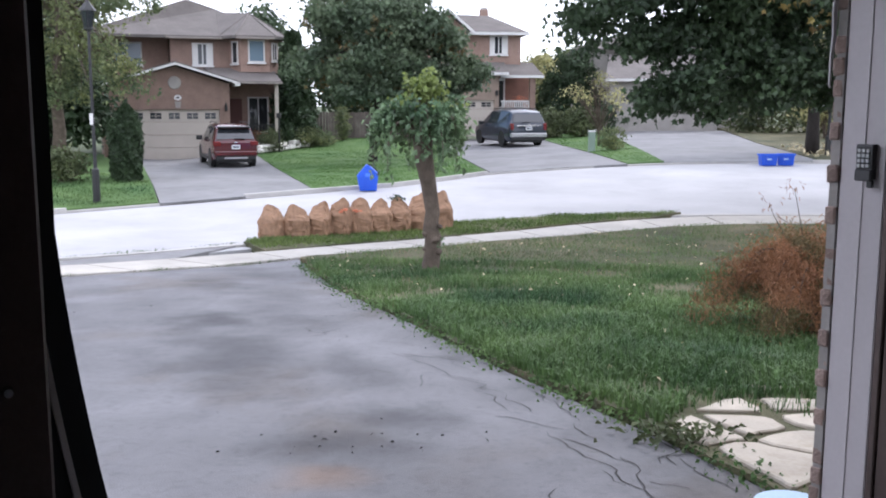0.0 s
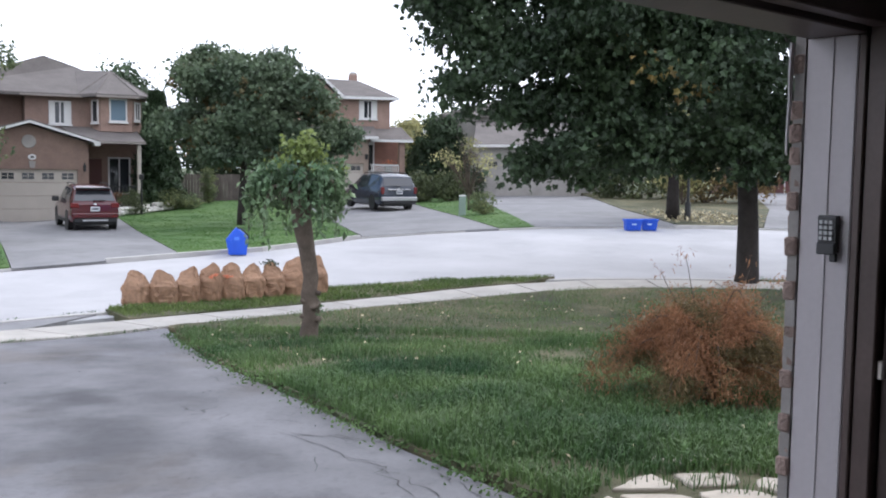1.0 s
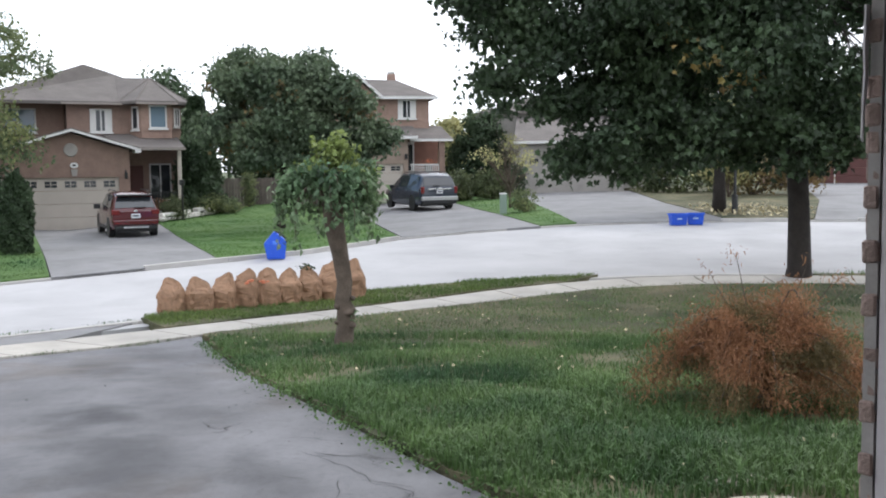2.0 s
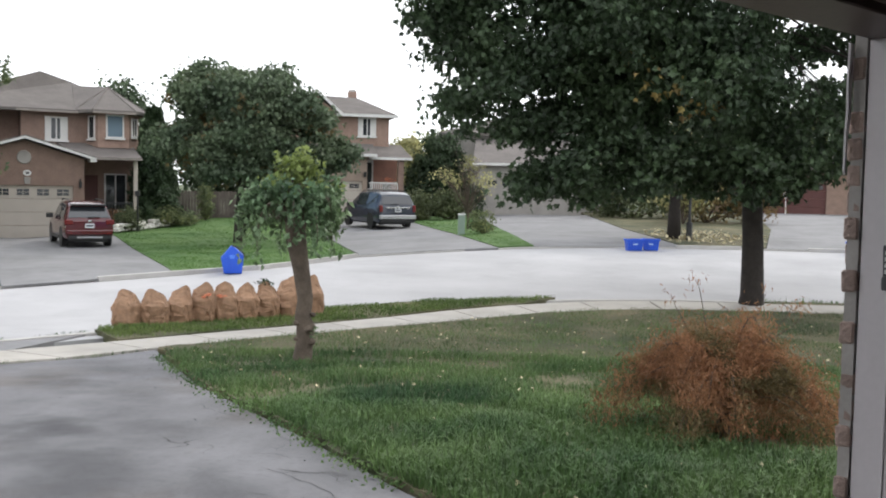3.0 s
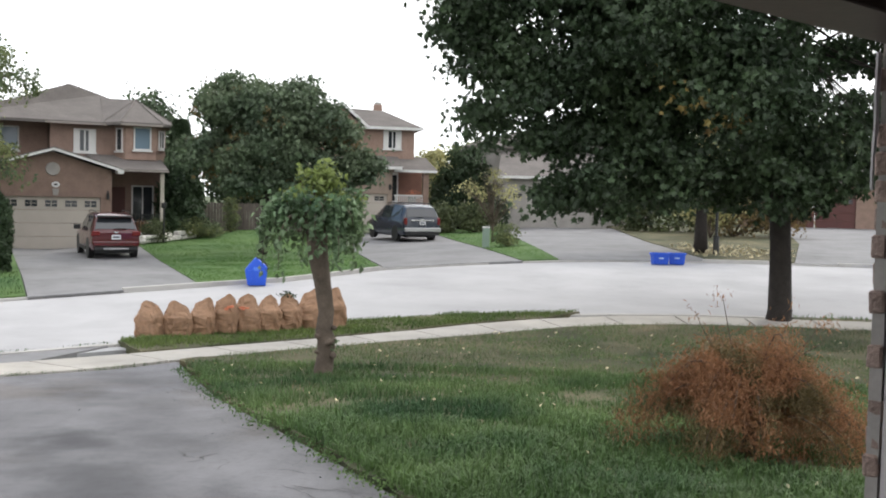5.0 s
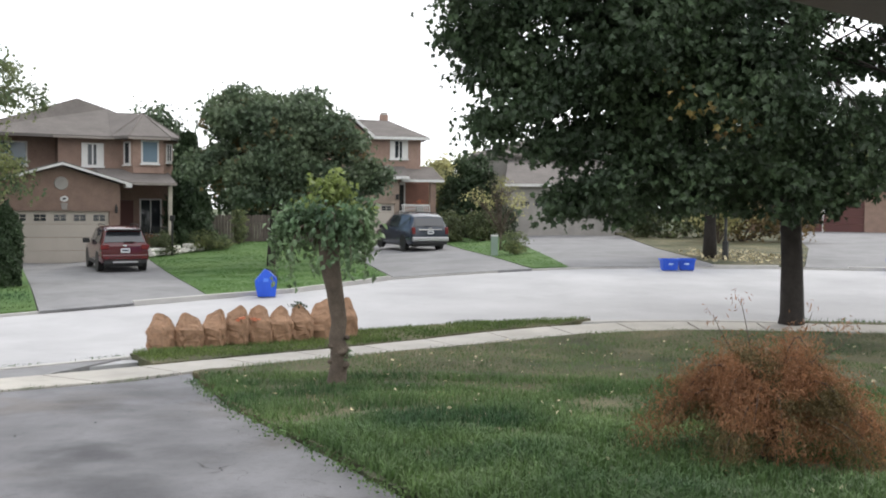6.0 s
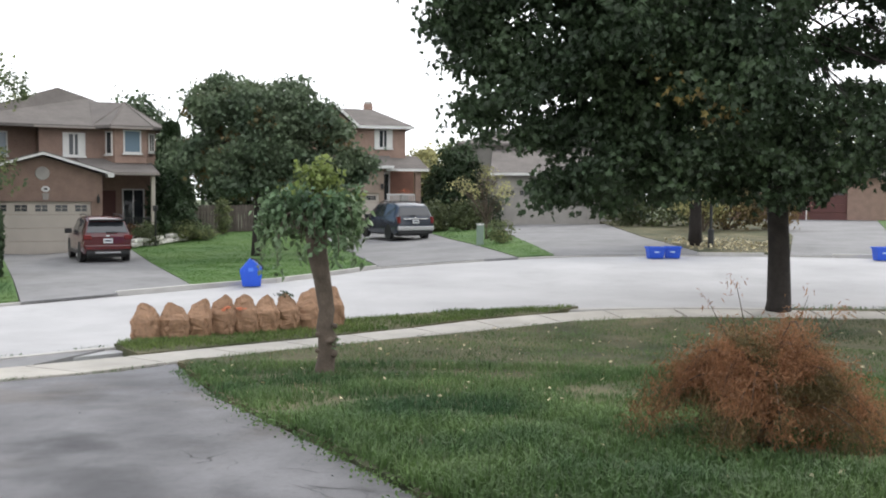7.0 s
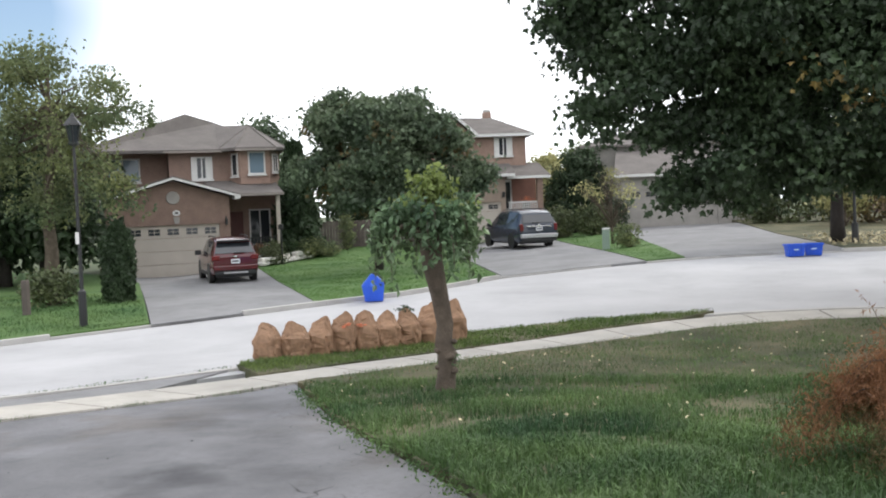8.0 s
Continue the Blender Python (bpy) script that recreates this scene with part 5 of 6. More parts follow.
roof_faces("gable_roof", h2, [(-0.9, 0.6, 7.35), (0.62, 0.6, 6.02), (0.62, 8.4, 6.02), (-0.9, 8.4, 7.35), (-3.3, 0.6, 5.2), (-3.3, 8.4, 5.2)], [(0, 1, 2, 3), (0, 3, 5, 4)])
roof_faces("main_roof", h2, [(0.3, 0.75, 6.0), (3.85, 0.75, 6.0), (3.85, 8.5, 6.0), (0.3, 8.5, 6.0), (-0.9, 4.2, 7.3), (2.0, 4.2, 7.2)], [(0, 1, 5, 4), (1, 2, 5), (2, 3, 4, 5)])
bm = bmesh.new()
prism(bm, [(-0.9, 7.36), (0.66, 6.0), (0.66, 5.8), (-0.9, 7.16)], 0.52, 0.6)
part("fascia", bm, M_white, h2)
bm = bmesh.new()
prism(bm, [(-0.9, 7.36), (-3.3, 5.2), (-3.3, 5.0), (-0.9, 7.16)], 0.52, 0.6)
part("fascia", bm, M_white, h2)
part("fascia", boxed(0.3, 3.9, 0.64, 0.72, 5.82, 5.98), M_white, h2)
part("chimney", boxed(1.5, 2.0, 4.6, 5.1, 6.6, 7.62, 0.02), M_brick, h2)
part("chimney_cap", boxed(1.55, 1.95, 4.65, 5.05, 7.62, 7.76), M_kerb, h2)
roof_faces("garage_roof", h2, [(-3.7, -0.4, 3.68), (2.5, -0.4, 3.68), (2.5, 1.2, 4.3), (-3.7, 1.2, 4.3)], [(0, 1, 2, 3)])
part("gutter", boxed(-3.7, 2.5, -0.48, -0.40, 3.5, 3.66), M_white, h2)
roof_faces("porch_roof", h2, [(2.1, -0.1, 3.52), (4.6, -0.1, 3.52), (4.2, 1.5, 4.3), (2.1, 1.5, 4.35)], [(0, 1, 2, 3)])
part("gutter", boxed(2.1, 4.6, -0.18, -0.10, 3.36, 3.5), M_white, h2)
part("porch_floor", boxed(2.05, 4.3, 0.0, 2.6, 0, 1.42), M_kerb, h2)
part("front_door", boxed(2.2, 2.75, 2.45, 2.58, 1.42, 3.4), M_white, h2)
part("door_glass", boxed(2.3, 2.65, 2.42, 2.44, 1.7, 3.25), M_glass, h2)
part("porch_wall", boxed(2.75, 4.2, 2.5, 2.6, 1.42, 3.5), M_terracotta, h2)
part("porch_column", boxed(3.82, 4.16, 0.05, 0.39, 0, 3.4, 0.02), M_brick, h2)
rail = new("railing")
rail.parent = h2
part("handrail", boxed(2.15, 3.8, 0.06, 0.13, 2.0, 2.07), M_white, rail)
part("bottom_rail", boxed(2.15, 3.8, 0.07, 0.12, 1.5, 1.55), M_white, rail)
for k in range(14):
    x = 2.2 + k * 0.12
    part("baluster", boxed(x, x + 0.045, 0.075, 0.115, 1.55, 2.0), M_white, rail)
fr = np.random.default_rng(3)
fp = thing("flower_basket", h2.matrix_world @ pose(3.25, 0.35, 2.0), "basket of orange red flowers behind the porch railing", "flower basket")
part("basket", boxed(-0.22, 0.22, -0.14, 0.14, -0.6, 0.05, 0.03), M_bark, fp)
leaves("flowers", fr.normal(size=(46, 3)) * np.array([0.15, 0.08, 0.09]) + np.array([0, 0, 0.2]), 0.09, "oval", M_bag_print, fr, fp, 0.2)
bm = bmesh.new()
box(bm, 1.8, 1.95, -0.18, -0.02, 2.35, 2.65, 0.02)
part("wall_lantern", bm, M_black, h2)

H3 = (1.08, 56.8, 0.27)
h3 = thing("beige_house", pose(*H3, 0, 0, 5), "beige brick house with a wide garage and grey roof", "house")
bm = bmesh.new()
prism(bm, [(-0.45, 0), (0, 0), (0, 2.15), (4.88, 2.15), (4.88, 0), (5.6, 0), (5.6, 2.95), (-0.45, 2.95)], 0, 0.25)
part("garage_wall", bm, M_beige_wall, h3)
garage_door(h3, 0, 4.88, 2.15, 0.14, 6, M_beige_wall)
part("side_wall", boxed(-0.45, -0.2, 0.25, 9, 0, 2.95), M_beige_wall, h3)
roof_faces("garage_roof", h3, [(-0.8, -0.4, 3.0), (6.0, -0.4, 3.0), (6.0, 4.5, 4.6), (-0.2, 4.5, 4.6)], [(0, 1, 2, 3)])
part("gutter", boxed(-0.8, 6.0, -0.48, -0.4, 2.86, 3.0), M_white, h3)
part("upper_wall", boxed(-2.1, 9, 4.6, 12, 0, 4.9), M_beige_wall, h3)
roof_faces("main_roof", h3, [(-2.5, 4.2, 4.95), (9.4, 4.2, 4.95), (9.4, 12.4, 4.95), (-2.5, 12.4, 4.95), (1.5, 8.3, 6.2), (6, 8.3, 6.2)], [(0, 1, 5, 4), (1, 2, 5), (2, 3, 4, 5), (3, 0, 4)])

H4 = (19.6, 68.5, land(21, 68.5))
h4 = thing("brown_house", pose(*H4, 0, 0, -12), "low brown house with a dark red garage door", "house")
bm = bmesh.new()
prism(bm, [(-2.5, 0), (0, 0), (0, 2.1), (4.9, 2.1), (4.9, 0), (7.5, 0), (7.5, 3.0), (-2.5, 3.0)], 0, 0.25)
part("garage_wall", bm, M_brick, h4)
garage_door(h4, 0, 4.9, 2.1, 0.14, 4, M_red_door)
part("house_core", boxed(-2.5, 7.5, 0.4, 8, 0, 3.0), M_brick, h4)
roof_faces("main_roof", h4, [(-3, -0.5, 3.0), (8, -0.5, 3.0), (8, 8.5, 3.0), (-3, 8.5, 3.0), (0, 4, 5.0), (5, 4, 5.0)], [(0, 1, 5, 4), (1, 2, 5), (2, 3, 4, 5), (3, 0, 4)])
wb = thing("white_sign", pose(20.0, 66.8, land(20, 66.8) + 0.03, 0, 0, -12), "small white board standing by a garage", "sign")
part("board", boxed(0.3, 1.5, 0, 0.04, 1.15, 1.55), M_white, wb)
for x in (0.4, 1.4):
    part("leg", boxed(x - 0.03, x + 0.03, 0.04, 0.08, 0, 1.3), M_white, wb)


# ---- cars ----
def car(name, m, paint, stations, label, rear_glass, side_panes, wheels, tyre_r, tail, plate_z, mirror, rails=False, bumper=None):
    """A car whose rear is at y = 0. stations: y, half width, lowest, belt and top heights, half width of the roof."""
    root = thing(name, m, label, "car")
    bm = bmesh.new()

    def section(y, w, zl, zb, zt, wr):
        return [(w * 0.93, zl), (w, zl + 0.14), (w * 1.0, (zl + zb) / 2), (w * 0.985, zb - 0.06), (w * 0.955, zb), (wr, zt - 0.05), (wr * 0.86, zt - 0.008), (0.0, zt + 0.012)]
    rows = []
    for st in stations:
        half = section(*st)
        ring = [(x, st[0], z) for x, z in half] + [(-x, st[0], z) for x, z in half[-2::-1]]
        rows.append([bm.verts.new(v) for v in ring])
    for r, s in zip(rows, rows[1:]):
        for k in range(len(r) - 1):
            bm.faces.new((r[k], s[k], s[k + 1], r[k + 1]))
        bm.faces.new((r[-1], s[-1], s[0], r[0]))
    bm.faces.new(rows[0])
    bm.faces.new(rows[-1][::-1])
    bmesh.ops.recalc_face_normals(bm, faces=bm.faces[:])
    body = part("body", bm, paint, root, smooth=True)
    body.data.set_sharp_from_angle(angle=radians(34))

    def at(y):
        i = max(k for k in range(len(stations) - 1) if stations[k][0] <= y)
        a, b = stations[i], stations[i + 1]
        t = (y - a[0]) / (b[0] - a[0])
        return [p + (q - p) * t for p, q in zip(a, b)]
    y0, y1 = rear_glass
    a, b = at(y0), at(y1)
    bm = bmesh.new()
    bm.faces.new([bm.verts.new(v) for v in ((-a[5] * 0.95, y0 - 0.025, a[4] + 0.0), (a[5] * 0.95, y0 - 0.025, a[4] + 0.0), (b[5] * 0.92, y1 - 0.03, b[4] - 0.03), (-b[5] * 0.92, y1 - 0.03, b[4] - 0.03))])
    part("rear_window", bm, M_car_glass, root)
    for sx in (-1, 1):
        for p0, p1, lean0, lean1 in side_panes:
            quad = []
            for y, f, dy in ((p0, 0.06, 0), (p1, 0.06, 0), (p1, 0.94, lean1), (p0, 0.94, lean0)):
                q = at(y + dy)
                quad.append((sx * (q[1] * 0.955 + (q[5] - q[1] * 0.955) * f + 0.012), y + dy, q[3] + (q[4] - 0.05 - q[3]) * f))
            bm = bmesh.new()
            bm.faces.new([bm.verts.new(v) for v in (quad if sx > 0 else quad[::-1])])
            part("side_window", bm, M_car_glass, root)
        q = at(mirror[0])
        part("wing_mirror", boxed(sx * (q[1] + 0.02) - 0.0, sx * (q[1] + 0.22), mirror[0], mirror[0] + 0.12, mirror[1], mirror[1] + 0.14, 0.02), M_black, root)
        for wy in wheels:
            wh = new("wheel")
            wh.parent = root
            wh.matrix_local = pose(sx * (at(wy)[1] - 0.10), wy, tyre_r, 0, 90, 0)
            bm = bmesh.new()
            prof = [(tyre_r * 0.62, -0.1), (tyre_r * 0.93, -0.11), (tyre_r, -0.07), (tyre_r, 0.07), (tyre_r * 0.93, 0.11), (tyre_r * 0.62, 0.1)]
            ringv = []
            for k in range(24):
                t = 2 * math.pi * k / 24
                ringv.append([bm.verts.new((r * math.cos(t), r * math.sin(t), z)) for r, z in prof])
            for k in range(24):
                for j in range(5):
                    bm.faces.new((ringv[k][j], ringv[(k + 1) % 24][j], ringv[(k + 1) % 24][j + 1], ringv[k][j + 1]))
            bmesh.ops.recalc_face_normals(bm, faces=bm.faces[:])
            part("tyre", bm, M_tyre, wh, smooth=False)
            bm = bmesh.new()
            bmesh.ops.create_cone(bm, segments=24, radius1=tyre_r * 0.62, radius2=tyre_r * 0.62, depth=0.13, cap_ends=True)
            for k in range(5):
                t = 2 * math.pi * k / 5
                box(bm, 0.04, tyre_r * 0.58, -0.03, 0.03, -0.09, 0.09, 0, pose(0, 0, 0, 0, 0, math.degrees(t)))
            part("rim", bm, M_rim, wh)
            # flat black disc on the uncut body, standing in for the shaded wheel well
            bm = bmesh.new()
            bmesh.ops.create_cone(bm, segments=24, radius1=tyre_r * 1.12, radius2=tyre_r * 1.12, depth=0.02, cap_ends=True, matrix=pose(sx * (at(wy)[1] + 0.001), wy, tyre_r + 0.02, 0, 90, 0))
            part("wheel_well_shade_disc", bm, M_black, root)
        bm = bmesh.new()
        box(bm, sx * tail[0] - tail[1] / 2, sx * tail[0] + tail[1] / 2, -0.03, 0.16, tail[2], tail[3], 0.02)
        part("tail_light", bm, M_tail, root)
    plate = part("number_plate", boxed(-0.16, 0.16, -0.045, -0.02, plate_z, plate_z + 0.16), M_plate, root)
    part("plate_bar", boxed(-0.12, 0.12, -0.05, -0.046, plate_z + 0.05, plate_z + 0.11), M_van_paint, plate)
    w = stations[1][1]
    part("bumper", boxed(-w * 0.97, w * 0.97, -0.09, 0.14, bumper[0], bumper[1], 0.03), bumper[2], root)
    part("lower_trim", boxed(-w * 0.9, w * 0.9, -0.06, 0.2, bumper[0] - 0.16, bumper[0] - 0.01, 0.02), M_black, root)
    part("underbody", boxed(-w * 0.8, w * 0.8, 0.3, stations[-1][0] - 0.3, 0.2, 0.4), M_black, root)
    part("badge", boxed(-0.07, 0.07, -0.03, 0.0, plate_z + 0.22, plate_z + 0.28, 0.01), M_chrome, root)
    if rails:
        for sx in (-1, 1):
            bm = bmesh.new()
            tube(bm, [(sx * 0.6, 0.7, stations[4][4] - 0.02), (sx * 0.6, 0.85, stations[4][4] + 0.05), (sx * 0.6, 2.3, stations[4][4] + 0.05), (sx * 0.6, 2.45, stations[4][4] - 0.02)], [0.02] * 4, 6)
            part("roof_rail", bm, M_black, root)
        part("roof_spoiler", boxed(-0.62, 0.62, 0.12, 0.45, stations[2][4] - 0.02, stations[2][4] + 0.04, 0.015), M_black, root)
    return root


SX, SY = -13.69, 35.78
pitch = math.degrees(math.atan2(land(SX - 2, SY + 3.6) - land(SX, SY), 4.1))
car("red_suv", pose(SX, SY, land(SX, SY) + 0.03, pitch, 0, 31), M_red_paint,
    [(0.0, 0.84, 0.42, 0.875, 0.97, 0.78), (0.09, 0.85, 0.36, 1.02, 1.10, 0.78), (0.38, 0.87, 0.30, 1.04, 1.56, 0.66), (0.62, 0.87, 0.28, 1.04, 1.64, 0.66), (1.6, 0.875, 0.26, 1.03, 1.69, 0.67), (2.6, 0.875, 0.26, 1.02, 1.63, 0.65), (3.35, 0.865, 0.26, 1.0, 1.10, 0.70), (4.2, 0.85, 0.30, 0.85, 0.96, 0.68), (4.55, 0.82, 0.36, 0.72, 0.78, 0.6), (4.62, 0.74, 0.42, 0.62, 0.66, 0.55)],
    "dark red sport utility car parked on a driveway", (0.10, 0.36), [(0.55, 1.5, 0.12, 0.0), (1.6, 2.45, 0.0, 0.0), (2.52, 3.05, 0.0, -0.45)], (0.9, 3.65), 0.35, (0.72, 0.30, 0.86, 1.04), 0.74, (2.9, 1.0), True, (0.48, 0.66, M_red_paint))
VX, VY = -3.2, 46.7
car("grey_minivan", pose(VX, VY, land(VX, VY) + 0.03, 0.6, 0, 29), M_van_paint,
    [(0.0, 0.92, 0.42, 0.98, 1.02, 0.84), (0.08, 0.97, 0.34, 1.06, 1.14, 0.84), (0.30, 0.99, 0.28, 1.08, 1.62, 0.74), (0.55, 1.0, 0.26, 1.08, 1.72, 0.74), (1.6, 1.0, 0.26, 1.06, 1.77, 0.75), (2.9, 1.0, 0.26, 1.03, 1.70, 0.73), (3.9, 0.98, 0.26, 0.98, 1.06, 0.75), (4.6, 0.94, 0.30, 0.86, 0.92, 0.7), (4.95, 0.84, 0.36, 0.70, 0.75, 0.6), (5.03, 0.74, 0.42, 0.6, 0.64, 0.55)],
    "dark slate minivan parked on a driveway", (0.09, 0.28), [(0.45, 1.6, 0.12, 0.0), (1.7, 2.75, 0.0, 0.0), (2.82, 3.5, 0.0, -0.5)], (1.0, 4.0), 0.34, (0.86, 0.16, 0.80, 1.12), 0.80, (3.35, 1.0), False, (0.46, 0.66, M_rim))


van = bpy.data.objects["grey_minivan"]
for sx in (-1, 1):
    bm = bmesh.new()
    tube(bm, [(sx * 0.66, 0.7, 1.72), (sx * 0.66, 0.8, 1.80), (sx * 0.66, 2.6, 1.79), (sx * 0.66, 2.75, 1.71)], [0.022] * 4, 6)
    part("roof_rail", bm, M_black, van)
    part("door_handle", boxed(sx * 1.005 - 0.015, sx * 1.005 + 0.015, 1.62, 1.78, 0.90, 0.94, 0.006), M_black, van)
for y in (1.2, 2.1):
    part("roof_bar", boxed(-0.66, 0.66, y, y + 0.05, 1.80, 1.83, 0.008), M_black, van)
part("rear_wiper", boxed(-0.32, 0.06, 0.02, 0.05, 1.16, 1.185), M_black, van)
part("tailgate_strip", boxed(-0.62, 0.62, -0.03, 0.02, 0.98, 1.03, 0.008), M_chrome, van)
suv = bpy.data.objects["red_suv"]
part("rear_wiper", boxed(-0.05, 0.36, 0.03, 0.06, 1.12, 1.145), M_black, suv)
for sx in (-1, 1):
    part("reflector", boxed(sx * 0.66 - 0.08, sx * 0.66 + 0.08, -0.098, -0.085, 0.53, 0.57), M_tail, suv)
    part("sill_trim", boxed(sx * 0.86 - 0.03, sx * 0.86 + 0.03, 1.4, 3.2, 0.27, 0.40, 0.01), M_black, suv)
part("skid_plate", boxed(-0.45, 0.45, -0.075, 0.0, 0.36, 0.43, 0.01), M_rim, suv)


# ---- paper bags ----
def paper_bag(m, w, d, h, seed, label, print_spot=False, brush=False):
    root = thing("paper_bag", m, label, "paper bag", "filled paper bags by the road")
    bm = bmesh.new()
    n, levels = 36, 14
    rng = np.random.default_rng(seed)
    peak = rng.uniform(-0.22, 0.22) * w
    slope = rng.uniform(0.35, 0.75)
    lean = rng.uniform(-0.05, 0.05)

    def ridge(x):
        return h - slope * abs(x - peak) * (0.6 + 0.4 * min(1.0, abs(x - peak) / 0.12)) + 0.02 * noise.noise(Vector((x * 14, seed * 2.3, 0)))
    rings = []
    for j in range(levels):
        t = j / (levels - 1)
        up = max(0.0, (t - 0.55) / 0.45)
        pinch = 1 - 0.95 * up
        wide = 1 - 0.27 * up ** 1.3
        bulge = 0.97 + 0.09 * math.sin(math.pi * min(1, t * 1.25))
        ring = []
        for k in range(n):
            a = 2 * math.pi * (k + 0.5) / n
            c, s = math.cos(a), math.sin(a)
            x = math.copysign(abs(c) ** 0.40, c) * w / 2 * bulge * wide
            y = math.copysign(abs(s) ** 0.40, s) * d / 2 * bulge * pinch + lean * up
            v = Vector((x, y, t * h if up == 0 else 0.55 * h + up * (ridge(x) - 0.55 * h)))
            q = Vector((x * 8 + v.z * 3.2, y * 5, v.z * 1.5 + seed * 4.7))
            crease = abs(noise.noise(q)) - 0.22 + 0.5 * (abs(noise.noise(q * 2.1)) - 0.22)
            if j:
                v += Vector((c * 0.6, s, 0)) * crease * (0.11 - 0.05 * up)
            v += Vector((rng.normal(), rng.normal(), rng.normal() if j else 0)) * 0.005
            ring.append(bm.verts.new(v))
        rings.append(ring)
    for r, q in zip(rings, rings[1:]):
        for k in range(n):
            f = (r[k], r[(k + 1) % n], q[(k + 1) % n], q[k])
            if rng.uniform() < 0.5:
                bm.faces.new((f[0], f[1], f[2]))
                bm.faces.new((f[0], f[2], f[3]))
            else:
                bm.faces.new((f[0], f[1], f[3]))
                bm.faces.new((f[1], f[2], f[3]))
    bm.faces.new(rings[0][::-1])
    bm.faces.new(rings[-1])
    part("bag_body", bm, M_bag, root)
    bm = bmesh.new()
    prev = None
    for k in range(11):
        x = (-0.5 + k / 10) * w * 0.62
        z = ridge(x) - 0.015
        y = lean + 0.02 * noise.noise(Vector((x * 13, seed, 7)))
        cur = [bm.verts.new((x, y - 0.022, z - 0.04)), bm.verts.new((x, y + 0.004, z + 0.035)), bm.verts.new((x, y + 0.05, z - 0.05))]
        if prev:
            bm.faces.new((prev[0], cur[0], cur[1], prev[1]))
            bm.faces.new((prev[1], cur[1], cur[2], prev[2]))
        prev = cur
    part("folded_top", bm, M_bag, root)
    if print_spot:
        bm = bmesh.new()
        for k in range(5):
            x = print_spot + rng.uniform(-0.07, 0.07)
            z = h * 0.68 + rng.uniform(-0.07, 0.07)
            box(bm, x - 0.035, x + 0.035, -d / 2 * 1.16 - 0.015, -d / 2 * 1.0, z - 0.012, z + 0.012, 0, None)
        part("printed_mark", bm, M_bag_print, root, "orange printed marks")
    if brush:
        p = np.array([peak, lean, h - 0.02]) + rng.normal(size=(60, 3)) * np.array([0.07, 0.05, 0.03])
        leaves("leaf_clippings", p, 0.06, "oval", M_cedar, rng, root, 0.2)["kind"] = "stuff"
    return root


A, B = Vector((-6.26, 18.9)), Vector((-2.98, 21.35))
for i, (f, w, d, h, sp, br) in enumerate(((0.0, 0.46, 0.38, 0.74, 0, 0), (0.130, 0.52, 0.40, 0.72, 0, 0), (0.252, 0.47, 0.38, 0.78, 0, 0), (0.370, 0.50, 0.40, 0.84, 0.14, 0), (0.482, 0.50, 0.40, 0.82, -0.12, 0), (0.598, 0.46, 0.38, 0.78, 0, 0), (0.715, 0.48, 0.38, 0.80, 0, 1), (0.838, 0.54, 0.42, 0.88, 0, 0), (0.965, 0.50, 0.42, 0.88, 0, 0))):
    p = A.lerp(B, f)
    paper_bag(pose(p.x, p.y, land(p.x, p.y) + 0.04, (i * 37 % 7 - 3) * 0.9, (i * 53 % 9 - 4) * 0.8, 12 + (i * 29 % 40) - 18), w, d, h * 0.94, i + 2,
              "brown paper yard bag, filled and crumpled" + (", with orange print" if sp else ", with clippings on top" if br else ""), sp, br)


# ---- blue bins ----
def blue_bin(m, w, d, h, label, wall=0.012):
    root = thing("blue_bin", m, label, "recycling bin", "blue bins")
    bm = bmesh.new()
    tp = 0.86
    outer = [[bm.verts.new((sx * w / 2 * s, sy * d / 2 * s, z)) for sx, sy in ((-1, -1), (1, -1), (1, 1), (-1, 1))] for s, z in ((tp, 0), (1, h))]
    inner = [[bm.verts.new((sx * (w / 2 * s - wall), sy * (d / 2 * s - wall), z)) for sx, sy in ((-1, -1), (1, -1), (1, 1), (-1, 1))] for s, z in ((1, h), (tp, 0.02))]
    chain = [outer[0], outer[1], inner[0], inner[1]]
    for r, s in zip(chain, chain[1:]):
        for k in range(4):
            bm.faces.new((r[k], r[(k + 1) % 4], s[(k + 1) % 4], s[k]))
    bm.faces.new(outer[0][::-1])
    bm.faces.new(inner[1])
    bmesh.ops.recalc_face_normals(bm, faces=bm.faces[:])
    part("tub", bm, M_blue, root)
    bm = bmesh.new()
    e = 0.03
    for a, b, c, q in ((-w / 2 - e, w / 2 + e, -d / 2 - e, -d / 2), (-w / 2 - e, w / 2 + e, d / 2, d / 2 + e), (-w / 2 - e, -w / 2, -d / 2, d / 2), (w / 2, w / 2 + e, -d / 2, d / 2)):
        box(bm, a, b, c, q, h - 0.05, h + 0.004)
    part("rim", bm, M_blue, root)
    for k in range(4):
        x = (-0.3 + 0.2 * k) * w
        part("rib", boxed(x - 0.012, x + 0.012, -d / 2 * 0.94 - 0.02, -d / 2 * 0.86, 0.03, h - 0.08), M_blue, root)
    part("emblem", boxed(-w * 0.14, w * 0.14, -d / 2 * 0.98 - 0.012, -d / 2 * 0.9, h * 0.5, h * 0.62), M_pale_blue, root, "pale square mark")
    return root


bx, by = -6.45, 27.95
b1 = thing("blue_bin", pose(bx, by, land(bx, by) - 0.03, 0, 0, 14), "tall blue plastic bin at the kerb with a tilted lid", "recycling bin", "blue bins")
bm = bmesh.new()
low = [bm.verts.new((sx * 0.25, sy * 0.22, 0)) for sx, sy in ((-1, -1), (1, -1), (1, 1), (-1, 1))]
